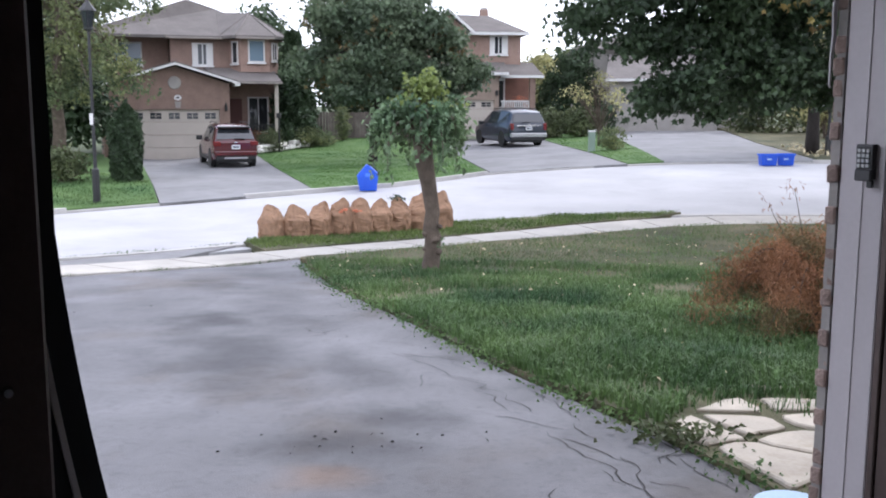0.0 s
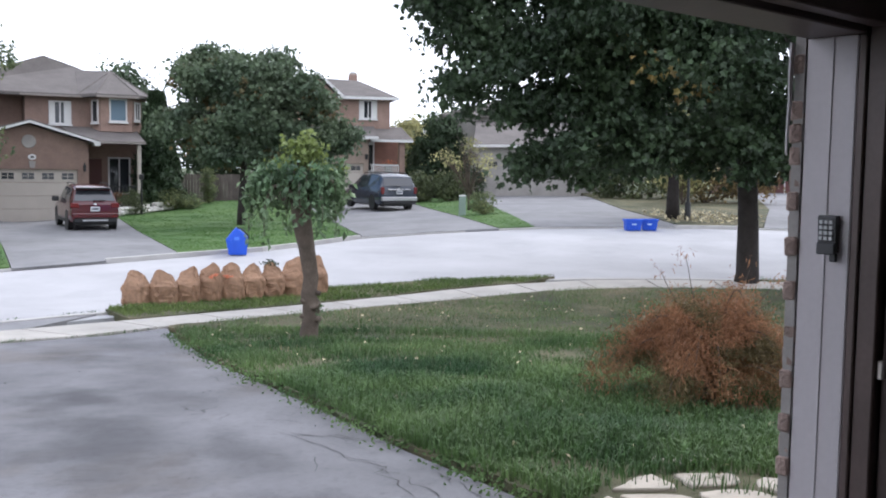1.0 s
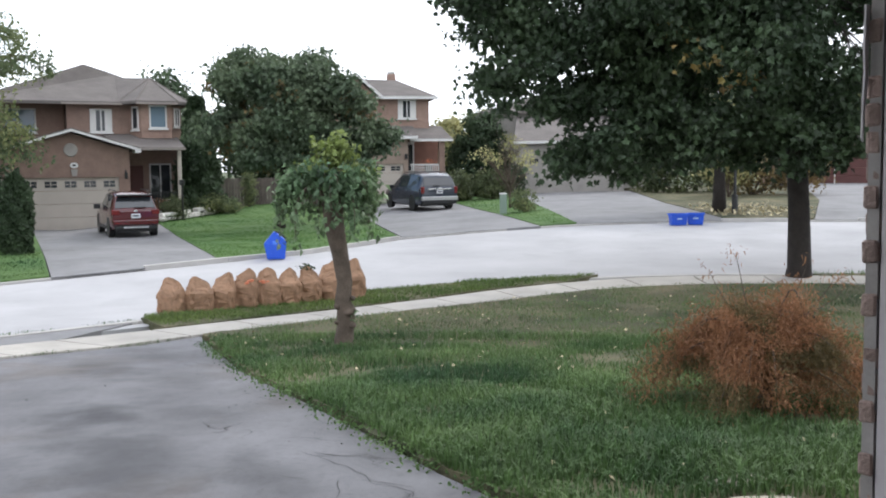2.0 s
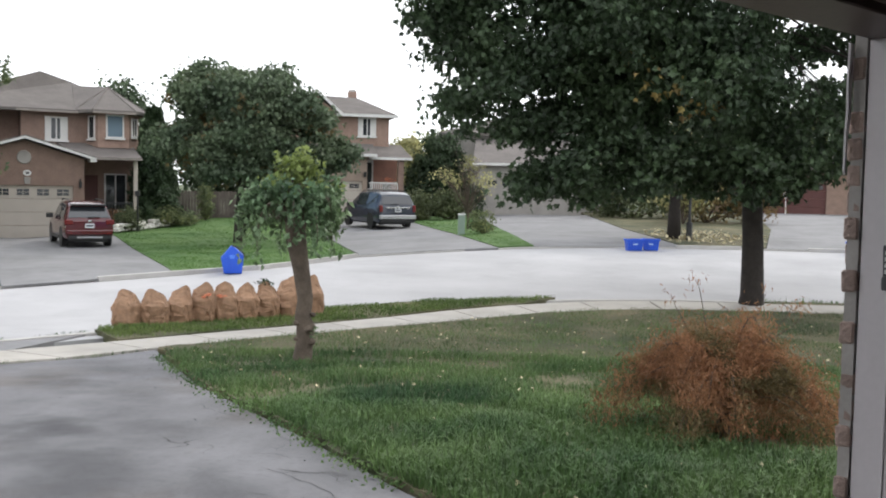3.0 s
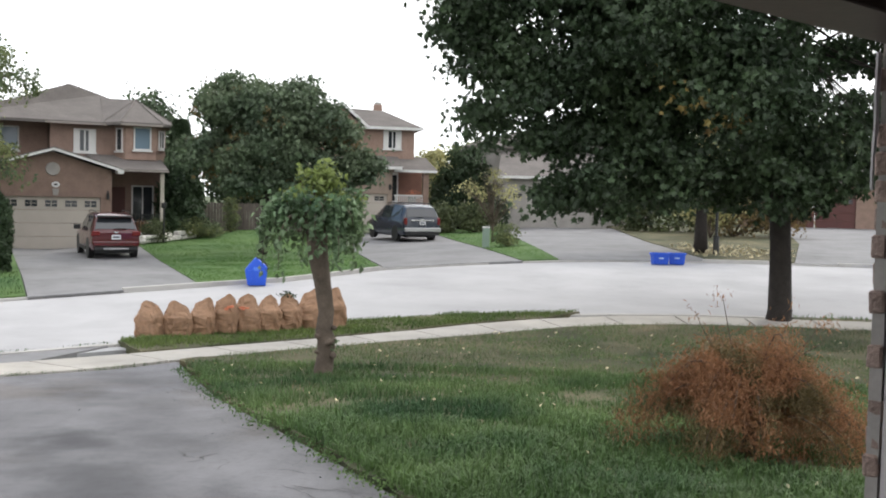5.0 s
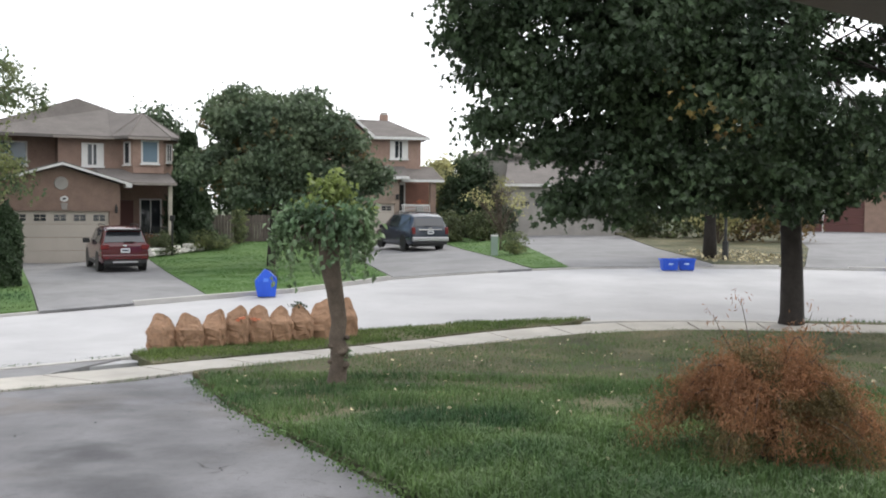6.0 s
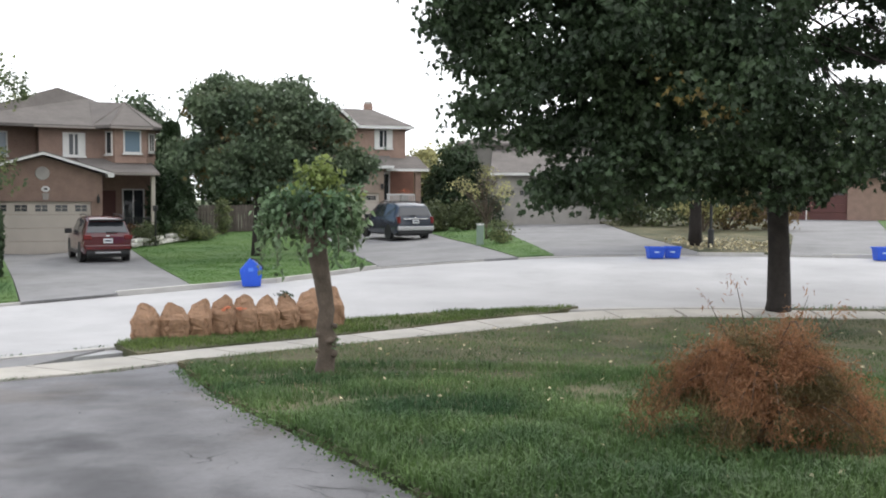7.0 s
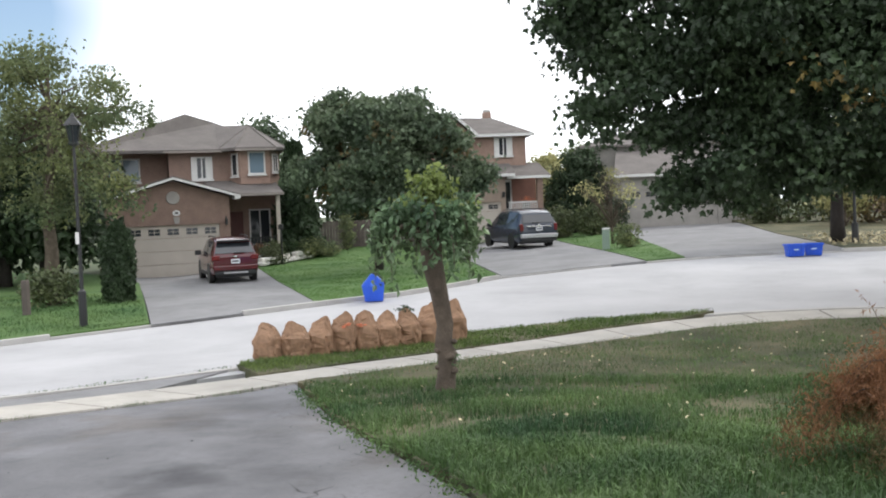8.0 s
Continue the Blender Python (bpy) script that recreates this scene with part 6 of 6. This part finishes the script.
top = [bm.verts.new((sx * 0.31 - 0.02, sy * 0.27, 0.44)) for sx, sy in ((-1, -1), (1, -1), (1, 1), (-1, 1))]
for k in range(4):
    bm.faces.new((low[k], low[(k + 1) % 4], top[(k + 1) % 4], top[k]))
bm.faces.new(low[::-1])
bm.faces.new(top)
part("tub", bm, M_blue, b1)
bm = bmesh.new()
prism(bm, [(-0.34, 0.43), (0.30, 0.43), (0.28, 0.52), (0.0, 0.77), (-0.06, 0.76)], -0.26, 0.26)
bmesh.ops.bevel(bm, geom=bm.edges[:], offset=0.015, segments=1, affect="EDGES")
part("lid", bm, M_blue, b1)
bm = bmesh.new()
tube(bm, [(-0.02, -0.27, 0.79), (0.14, -0.28, 0.74), (0.30, -0.28, 0.56), (0.31, -0.27, 0.47)], [0.022] * 4, 6)
part("lid_edge", bm, M_black, b1, "black rubber edge")
for k in range(3):
    part("rib", boxed(-0.17 + k * 0.15, -0.145 + k * 0.15, -0.265, -0.235, 0.05, 0.36), M_blue, b1)
part("emblem", boxed(-0.09, 0.05, -0.275, -0.245, 0.42, 0.52), M_blue_mark, b1, "pale square mark")
for x, y, r in ((6.15, 35.5, 8), (6.78, 35.65, -6)):
    blue_bin(pose(x, y, land(x, y) - 0.03, 0, 0, r), 0.58, 0.42, 0.40, "low blue recycling box standing at the kerb")
blue_bin(pose(14.0, 35.4, land(14.0, 35.4) - 0.03, 0, 0, 5), 0.55, 0.42, 0.46, "low blue recycling box by the far driveway")

# ---- street lamp ----
lx, ly = -13.02, 24.0
lz = land(lx, ly) + 0.09
lamp = thing("street_lamp", pose(lx, ly, lz), "tall black post lamp with a lantern head on the lawn", "street lamp")
bm = bmesh.new()
tube(bm, [(0, 0, -0.1), (0, 0, 0.85), (0, 0, 0.9), (0, 0, 4.55)], [0.105, 0.10, 0.052, 0.034], 12)
part("post", bm, M_black, lamp, smooth=False)
bm = bmesh.new()
tube(bm, [(0, 0, 4.5), (0, 0, 4.56), (0, 0, 4.6)], [0.06, 0.13, 0.13], 6)
part("collar", bm, M_black, lamp)
bm = bmesh.new()
tube(bm, [(0, 0, 4.6), (0, 0, 5.02)], [0.11, 0.18], 6)
part("lantern_glass", bm, M_glass, lamp)
bm = bmesh.new()
tube(bm, [(0, 0, 5.02), (0, 0, 5.06), (0, 0, 5.24), (0, 0, 5.34)], [0.24, 0.22, 0.07, 0.02], 6)
part("cap", bm, M_black, lamp)
for k in range(6):
    t = math.pi * k / 3
    bm = bmesh.new()
    tube(bm, [(0.115 * math.cos(t), 0.115 * math.sin(t), 4.6), (0.185 * math.cos(t), 0.185 * math.sin(t), 5.03)], [0.012, 0.012], 4)
    part("bar", bm, M_black, lamp)
part("notice", boxed(-0.05, 0.05, -0.085, -0.075, 2.05, 2.35), M_white, lamp, "small white notice")
po = thing("wooden_post", pose(-16.1, 26.3, land(-16.1, 26.3) + 0.08), "short dark wooden post on the lawn", "post")
part("post_body", boxed(-0.09, 0.09, -0.09, 0.09, -0.1, 0.95, 0.02), M_fence, po)
pl = thing("porch_lamp_post", pose(-14.8, 44.1, land(-14.8, 44.1) + 0.05), "thin black garden lamp post by the stones", "lamp post")
bm = bmesh.new()
tube(bm, [(0, 0, -0.1), (0, 0, 1.6)], [0.045, 0.04], 8)
part("post_body", bm, M_black, pl)
part("lamp_head", boxed(-0.1, 0.1, -0.1, 0.1, 1.6, 1.85, 0.03), M_black, pl)
mp = thing("black_post", pose(8.95, 39.3, land(8.95, 39.3) + 0.05), "slim black post on the lawn beside a tree", "post")
bm = bmesh.new()
tube(bm, [(0, 0, -0.1), (0, 0, 0.7), (0, 0, 0.75), (0, 0, 2.6)], [0.12, 0.12, 0.06, 0.05], 8)
part("post_body", bm, M_black, mp)
ant = thing("antenna_mast", pose(1.0, 90, land(1, 90) - 0.2), "thin grey mast rising far behind the houses", "mast")
bm = bmesh.new()
tube(bm, [(0, 0, -0.1), (0, 0, 11.5)], [0.09, 0.07], 6)
part("mast_pole", bm, M_rim, ant)
ub = thing("utility_box", pose(-0.1, 41.2, land(-0.1, 41.2) + 0.08), "pale green metal utility box with white cap on the lawn", "utility box")
part("cabinet", boxed(-0.15, 0.15, -0.15, 0.15, -0.1, 0.78, 0.02), M_green_box, ub)
part("cap", boxed(-0.16, 0.16, -0.16, 0.16, 0.78, 0.84, 0.02), M_white, ub)

# ---- board fence ----
fence = thing("board_fence", pose(-15.6, 50.2, land(-14, 50.3) - 0.05, 0, 0, 8), "weathered grey-brown board fence behind the lawn", "fence")
for k in range(26):
    x = k * 0.155
    hh = 1.62 + 0.05 * noise.noise(Vector((k * 1.7, 0, 0)))
    bm = bmesh.new()
    prism(bm, [(x, -0.2), (x + 0.14, -0.2), (x + 0.14, hh - 0.04), (x + 0.1, hh), (x + 0.04, hh), (x, hh - 0.04)], 0, 0.022)
    part("board", bm, M_fence, fence)
for z in (0.3, 1.3):
    part("fence_rail", boxed(0, 4.0, 0.022, 0.06, z, z + 0.09), M_fence, fence)
for x in (0, 2.0, 4.0):
    part("fence_post", boxed(x - 0.05, x + 0.05, 0.06, 0.16, -0.2, 1.7), M_fence, fence)
copy_thing(fence, pose(-11.6, 50.8, land(-11.5, 50.8) - 0.05, 0, 0, 4))
# loose white stones of the garden wall
rng = np.random.default_rng(77)
k = 0
for i in range(40):
    f = i / 39
    x = -15.55 + 1.65 * f + rng.uniform(-0.12, 0.12)
    y = 43.3 + 3.9 * f + rng.uniform(-0.2, 0.2)
    bm = bmesh.new()
    bmesh.ops.create_icosphere(bm, subdivisions=2, radius=1)
    sx, sy, sz = rng.uniform(0.14, 0.27), rng.uniform(0.12, 0.2), rng.uniform(0.09, 0.15)
    for v in bm.verts:
        q = v.co * 1.6 + Vector((i * 5.1, 0, 0))
        v.co = Vector((max(-0.8, min(0.8, v.co.x)) * sx, max(-0.8, min(0.8, v.co.y)) * sy, max(-0.75, min(0.75, v.co.z)) * sz)) * (1 + 0.2 * noise.noise(q))
    o = part("garden_stone", bm, M_stone_white)
    o.matrix_world = pose(x, y, land(x, y) + 0.10 + sz * 0.7 + (0.2 if i % 3 == 0 else 0), 0, 0, rng.uniform(0, 180))
    tagged(o, "rough white landscape stone of a low garden wall", "stone", "white garden stones")
# ---- the garage that the camera stands in ----
G = pose(1.47, 3.16, 0, 0, 0, 43)
W, TOP = 2.60, 2.16


def shell(name, x0, x1, y0, y1, z0, z1, material, label, category):
    o = part(name, boxed(x0, x1, y0, y1, z0, z1), material)
    o.matrix_world = G
    return tagged(o, label, category, kind="structure")


shell("floor", -4.2, 0.9, -6.2, 0.02, -0.15, 0.0, M_floor_in, "grey concrete garage floor", "floor")
shell("wall_back", -4.2, 0.9, -6.35, -6.2, -0.1, 2.6, M_inside, "dusty dark garage wall", "wall")
shell("wall_west", -4.35, -4.2, -6.35, -0.13, -0.1, 2.6, M_inside, "dusty dark garage wall", "wall")
shell("wall_east", 0.75, 0.9, -6.2, -0.13, -0.1, 2.6, M_inside, "dusty dark garage wall", "wall")
shell("ceiling", -4.35, 0.9, -6.35, 0.3, 2.6, 2.75, M_inside, "dark garage ceiling", "ceiling")
shell("wall_front_east", 0.16, 0.75, -0.13, 0.04, -0.1, 2.6, M_inside, "dark inner face of the garage front wall", "wall")
shell("wall_front_west", -4.35, -W - 0.16, -0.13, 0.04, -0.1, 2.6, M_inside, "dark inner face of the garage front wall", "wall")
shell("wall_front_header", -W - 0.16, 0.16, -0.13, 0.04, TOP + 0.1, 2.6, M_inside, "dark lintel wall over the garage opening", "wall")
shell("facade_east", -0.003, 4.5, 0.101, 0.135, -0.3, 3.0, M_mortar, "brick front of the house beside the garage", "wall")
shell("facade_west", -6.5, -W - 0.10, 0.101, 0.135, -0.3, 3.0, M_mortar, "brick front of the house beside the garage", "wall")
shell("facade_header", -W - 0.10, -0.003, 0.101, 0.135, TOP + 0.05, 3.0, M_mortar, "brick front of the house over the garage", "wall")
roof_cap = shell("roof", -6.5, 4.5, -6.5, 0.75, 3.0, 3.15, M_roof, "grey roof over the garage with an overhang", "roof")

# right-hand jamb: painted board, stop strip, inner stud
jamb = thing("door_jamb", G, "grey-white painted board jamb of the garage opening", "door jamb", kind="structure")
part("jamb_board", boxed(0.0, 0.045, -0.070, 0.097, -0.1, TOP, 0.004), M_jamb, jamb)
part("jamb_edge", boxed(0.0, 0.045, -0.098, -0.072, -0.1, TOP, 0.004), M_brown_wood, jamb, "dark brown stained edge board")
part("stop_strip", boxed(-0.004, 0.0, 0.006, 0.014, -0.1, TOP, 0.001), M_jamb, jamb)
# a strip of old caulking that peels off the brick edge
rng = np.random.default_rng(5)
bm = bmesh.new()
prism(bm, [(-0.012, 2.15), (-0.030, 2.15), (-0.034, 2.04), (-0.029, 1.97), (-0.035, 1.90), (-0.036, 1.80), (-0.028, 1.79), (-0.025, 1.88), (-0.012, 1.95)], 0.135, 0.141)
part("caulk_strip", bm, M_jamb, jamb, "peeling grey strip of old caulking")
part("inner_stud", boxed(0.01, 0.16, -0.16, -0.10, -0.1, TOP + 0.06, 0.004), M_brown_wood, jamb)
part("track", boxed(0.05, 0.11, -0.25, -0.165, 0.0, TOP + 0.1, 0.006), M_brown_wood, jamb, "dark steel door track")
for z in (0.5, 1.1, 1.7):
    part("track_bracket", boxed(0.03, 0.13, -0.18, -0.16, z, z + 0.06, 0.004), M_strip, jamb)
# left-hand jamb: dark stained frame with a bright weather strip
def bowed(x0, x1, y0, y1, z0, z1):
    """An upright strip that has warped out of line towards its foot."""
    bm = bmesh.new()
    rings = []
    for k in range(25):
        z = z0 + (z1 - z0) * k / 24
        d = min(0.9, max(0.0, 1.5 - z))
        b = 0.08 * d + 0.10 * d * d - 0.02
        rings.append([bm.verts.new((x + b, y, z)) for x, y in ((x0, y0), (x1, y0), (x1, y1), (x0, y1))])
    for r, q in zip(rings, rings[1:]):
        for k in range(4):
            bm.faces.new((r[k], r[(k + 1) % 4], q[(k + 1) % 4], q[k]))
    bm.faces.new(rings[0][::-1])
    bm.faces.new(rings[-1])
    return bm


jl = thing("door_jamb_west", G @ pose(-W, 0, 0), "dark brown wooden door frame with a metal weather strip", "door jamb", kind="structure")
part("jamb_board", boxed(-0.075, -0.03, -0.095, 0.05, -0.1, TOP, 0.004), M_brown_wood, jl)
part("inner_stud", boxed(-0.30, -0.05, -0.16, -0.10, -0.1, TOP + 0.06, 0.006), M_brown_wood, jl)
part("weather_strip", bowed(-0.056, -0.044, -0.122, -0.097, -0.1, TOP), M_strip, jl, "dull metal weather strip")
part("edge_seal", bowed(-0.20, 0.004, -0.108, -0.097, -0.1, TOP), M_black, jl, "black rubber seal")
bm = bmesh.new()
bmesh.ops.create_cone(bm, segments=14, radius1=0.011, radius2=0.008, depth=0.012, cap_ends=True, matrix=pose(-0.12, -0.166, 1.23, 90))
part("screw", bm, M_chrome, jl, "bright round screw head")
# head of the opening with the raised door behind it
head = thing("door_head", G, "dark wooden head board over the garage opening", "door head", kind="structure")
part("head_board", boxed(-W, 0.0, -0.095, 0.097, TOP, TOP + 0.05, 0.004), M_brown_wood, head)
part("head_trim", boxed(-W - 0.1, 0.16, -0.16, -0.10, TOP + 0.02, TOP + 0.2, 0.004), M_brown_wood, head)
od = thing("raised_garage_door", G, "raised dark sectional garage door under the ceiling", "garage door")
for k in range(4):
    part("door_panel", boxed(-W - 0.05, 0.05, -0.85 - k * 0.56, -0.30 - k * 0.56, 2.50, 2.54, 0.006), M_brown_wood, od)

# keypad on the jamb
pad = thing("keypad", G @ pose(0.0, -0.008, 1.46), "dark grey garage keypad with pale keys and open cover", "keypad")
bm = bmesh.new()
prism(bm, [(0, 0.025), (0, 0.142), (-0.026, 0.142), (-0.030, 0.136), (-0.022, 0.03)], -0.029, 0.029)
part("case", bm, M_pad, pad)
part("cover", boxed(-0.036, -0.020, -0.032, 0.029, 0.02, 0.058, 0.004), M_pad, pad, "flipped-down cover")
part("catch", boxed(-0.026, -0.012, -0.034, -0.010, -0.002, 0.024, 0.004), M_black, pad)
for r in range(4):
    for c in range(3):
        z, y = 0.122 - r * 0.017, -0.016 + c * 0.016
        part("key", boxed(-0.0345, -0.026, y - 0.0055, y + 0.0055, z - 0.0055, z + 0.0055, 0.001), M_key, pad)

# pale blue and red things on the ground by the jamb
tub = thing("plastic_tub", pose(1.42, 3.80, 0.0, 0, 0, 40), "pale blue plastic tub standing beside the door", "tub")
bm = bmesh.new()
tube(bm, [(0, 0, -0.12), (0, 0, 0.04), (0, 0, 0.06)], [0.13, 0.15, 0.16], 20)
part("tub_body", bm, M_pale_blue, tub)
part("tub_label", boxed(-0.05, 0.05, -0.160, -0.142, -0.05, 0.03), M_white, tub)
sc = thing("red_scoop", pose(1.26, 3.72, 0.0, 0, 0, 30), "small red plastic scoop beside a tub", "scoop")
part("scoop_bowl", boxed(-0.05, 0.05, -0.04, 0.04, -0.1, 0.085, 0.02), M_tail, sc)
part("scoop_handle", boxed(0.05, 0.15, -0.012, 0.012, 0.05, 0.07, 0.006), M_tail, sc)

# ---- flagstones by the door ----
rng = np.random.default_rng(88)


def clip(poly, p, q, gap):
    """The side of poly that is nearer to p than to q, kept gap away from the border between them."""
    d = (q - p).normalized()
    m = (p + q) / 2 - d * gap
    out = []
    for a, b in zip(poly, poly[1:] + poly[:1]):
        da, db = (a - m).dot(d), (b - m).dot(d)
        if da <= 0:
            out.append(a)
        if (da < 0) != (db < 0):
            out.append(a.lerp(b, da / (da - db)))
    return out


def flag(poly):
    bm = bmesh.new()
    c = sum(poly, Vector((0, 0))) / len(poly)
    fine = []
    for a, b in zip(poly, poly[1:] + poly[:1]):
        for k in range(3):
            p = a.lerp(b, k / 3)
            w = Vector((noise.noise(Vector((p.x * 9, p.y * 9, 0))), noise.noise(Vector((p.x * 9, p.y * 9, 5))))) * 0.035
            fine.append(p.lerp(c, 0.05 if k == 0 else 0) + w)
    top = [bm.verts.new((p.x, p.y, land(p.x, p.y) + 0.050)) for p in fine]
    inner = [bm.verts.new(v.co.lerp(Vector((c.x, c.y, v.co.z)), 0.05) + Vector((0, 0, 0.008))) for v in top]
    low = [bm.verts.new(v.co - Vector((0, 0, 0.08))) for v in top]
    bm.faces.new(inner)
    n = len(top)
    for k in range(n):
        j = (k + 1) % n
        bm.faces.new((top[k], top[j], inner[j], inner[k]))
        bm.faces.new((low[k], low[j], top[j], top[k]))
    bmesh.ops.recalc_face_normals(bm, faces=bm.faces[:])
    tagged(part("flagstone", bm, M_flag), "irregular cream flagstone laid in earth and grass", "flagstone", "flagstones by the door")


SEEDS = [Vector(p) for p in ((1.50, 4.68), (1.10, 5.20), (1.46, 5.38), (1.76, 5.06), (1.40, 5.88), (1.92, 5.55), (1.80, 5.98), (2.06, 4.92), (1.98, 4.42), (2.3, 5.85), (2.45, 5.25), (2.4, 4.7))]
AREA = [Vector(p) for p in ((1.46, 4.28), (1.20, 4.85), (0.98, 5.16), (1.22, 5.72), (1.45, 6.05), (1.95, 6.14), (2.5, 5.95), (2.65, 5.4), (2.6, 4.6), (1.80, 3.85))]
for i, p in enumerate(SEEDS):
    cell = AREA
    for q in SEEDS:
        if q is not p and cell:
            cell = clip(cell, p, q, 0.02 if p.y < 5.3 else 0.055)
    if len(cell) > 2:
        flag(cell)
for x, y, r in ((1.78, 6.55, 0.16), (2.02, 7.05, 0.11)):
    flag([Vector((x + r * 1.3 * math.cos(t), y + r * math.sin(t))) for t in (0.2, 1.3, 2.5, 3.4, 4.4, 5.5)])
drape("path_soil", PATH_SOIL, 0.034, M_grass, 0.05, 0.5, "dark earth and moss between the flagstones", "soil", 0.08)
blades("path_grass", [(1.2, 5.9), (1.0, 5.5), (1.4, 5.75), (2.4, 5.4), (2.8, 6.0), (2.4, 6.6), (1.7, 6.4)], [(5.0, 6.7, 450, 0.8)], 0.05, "tufts of grass between the flagstones", 12, 0.13, 0.005, M_blade, 0.15)

# ---- bricks of the front by the jamb ----
bw = bpy.data.objects["facade_east"]
meshes = []
for k in range(5):
    bm = bmesh.new()
    box(bm, 0, 0.205, 0, 0.042, 0, 0.062, 0.005)
    for v in bm.verts:
        v.co += Vector((noise.noise(v.co * 30 + Vector((k, 0, 0))), noise.noise(v.co * 30 + Vector((0, k, 5))), noise.noise(v.co * 30 + Vector((3, 0, k))))) * 0.006
    me = bpy.data.meshes.new("brick")
    bm.to_mesh(me)
    bm.free()
    me.materials.append(M_near_brick)
    meshes.append(me)
rng = np.random.default_rng(99)
for row in range(32):
    z = -0.14 + row * 0.073
    for col in range(3):
        x = 0.012 + col * 0.215 + (0.0 if row % 2 else -0.012) + rng.uniform(-0.008, 0.008)
        o = new("brick", meshes[int(rng.integers(5))])
        o.parent = bw
        o.matrix_local = pose(x - (0.022 if row % 5 == 2 else 0.008), 0.100 + rng.uniform(-0.003, 0.004), z)
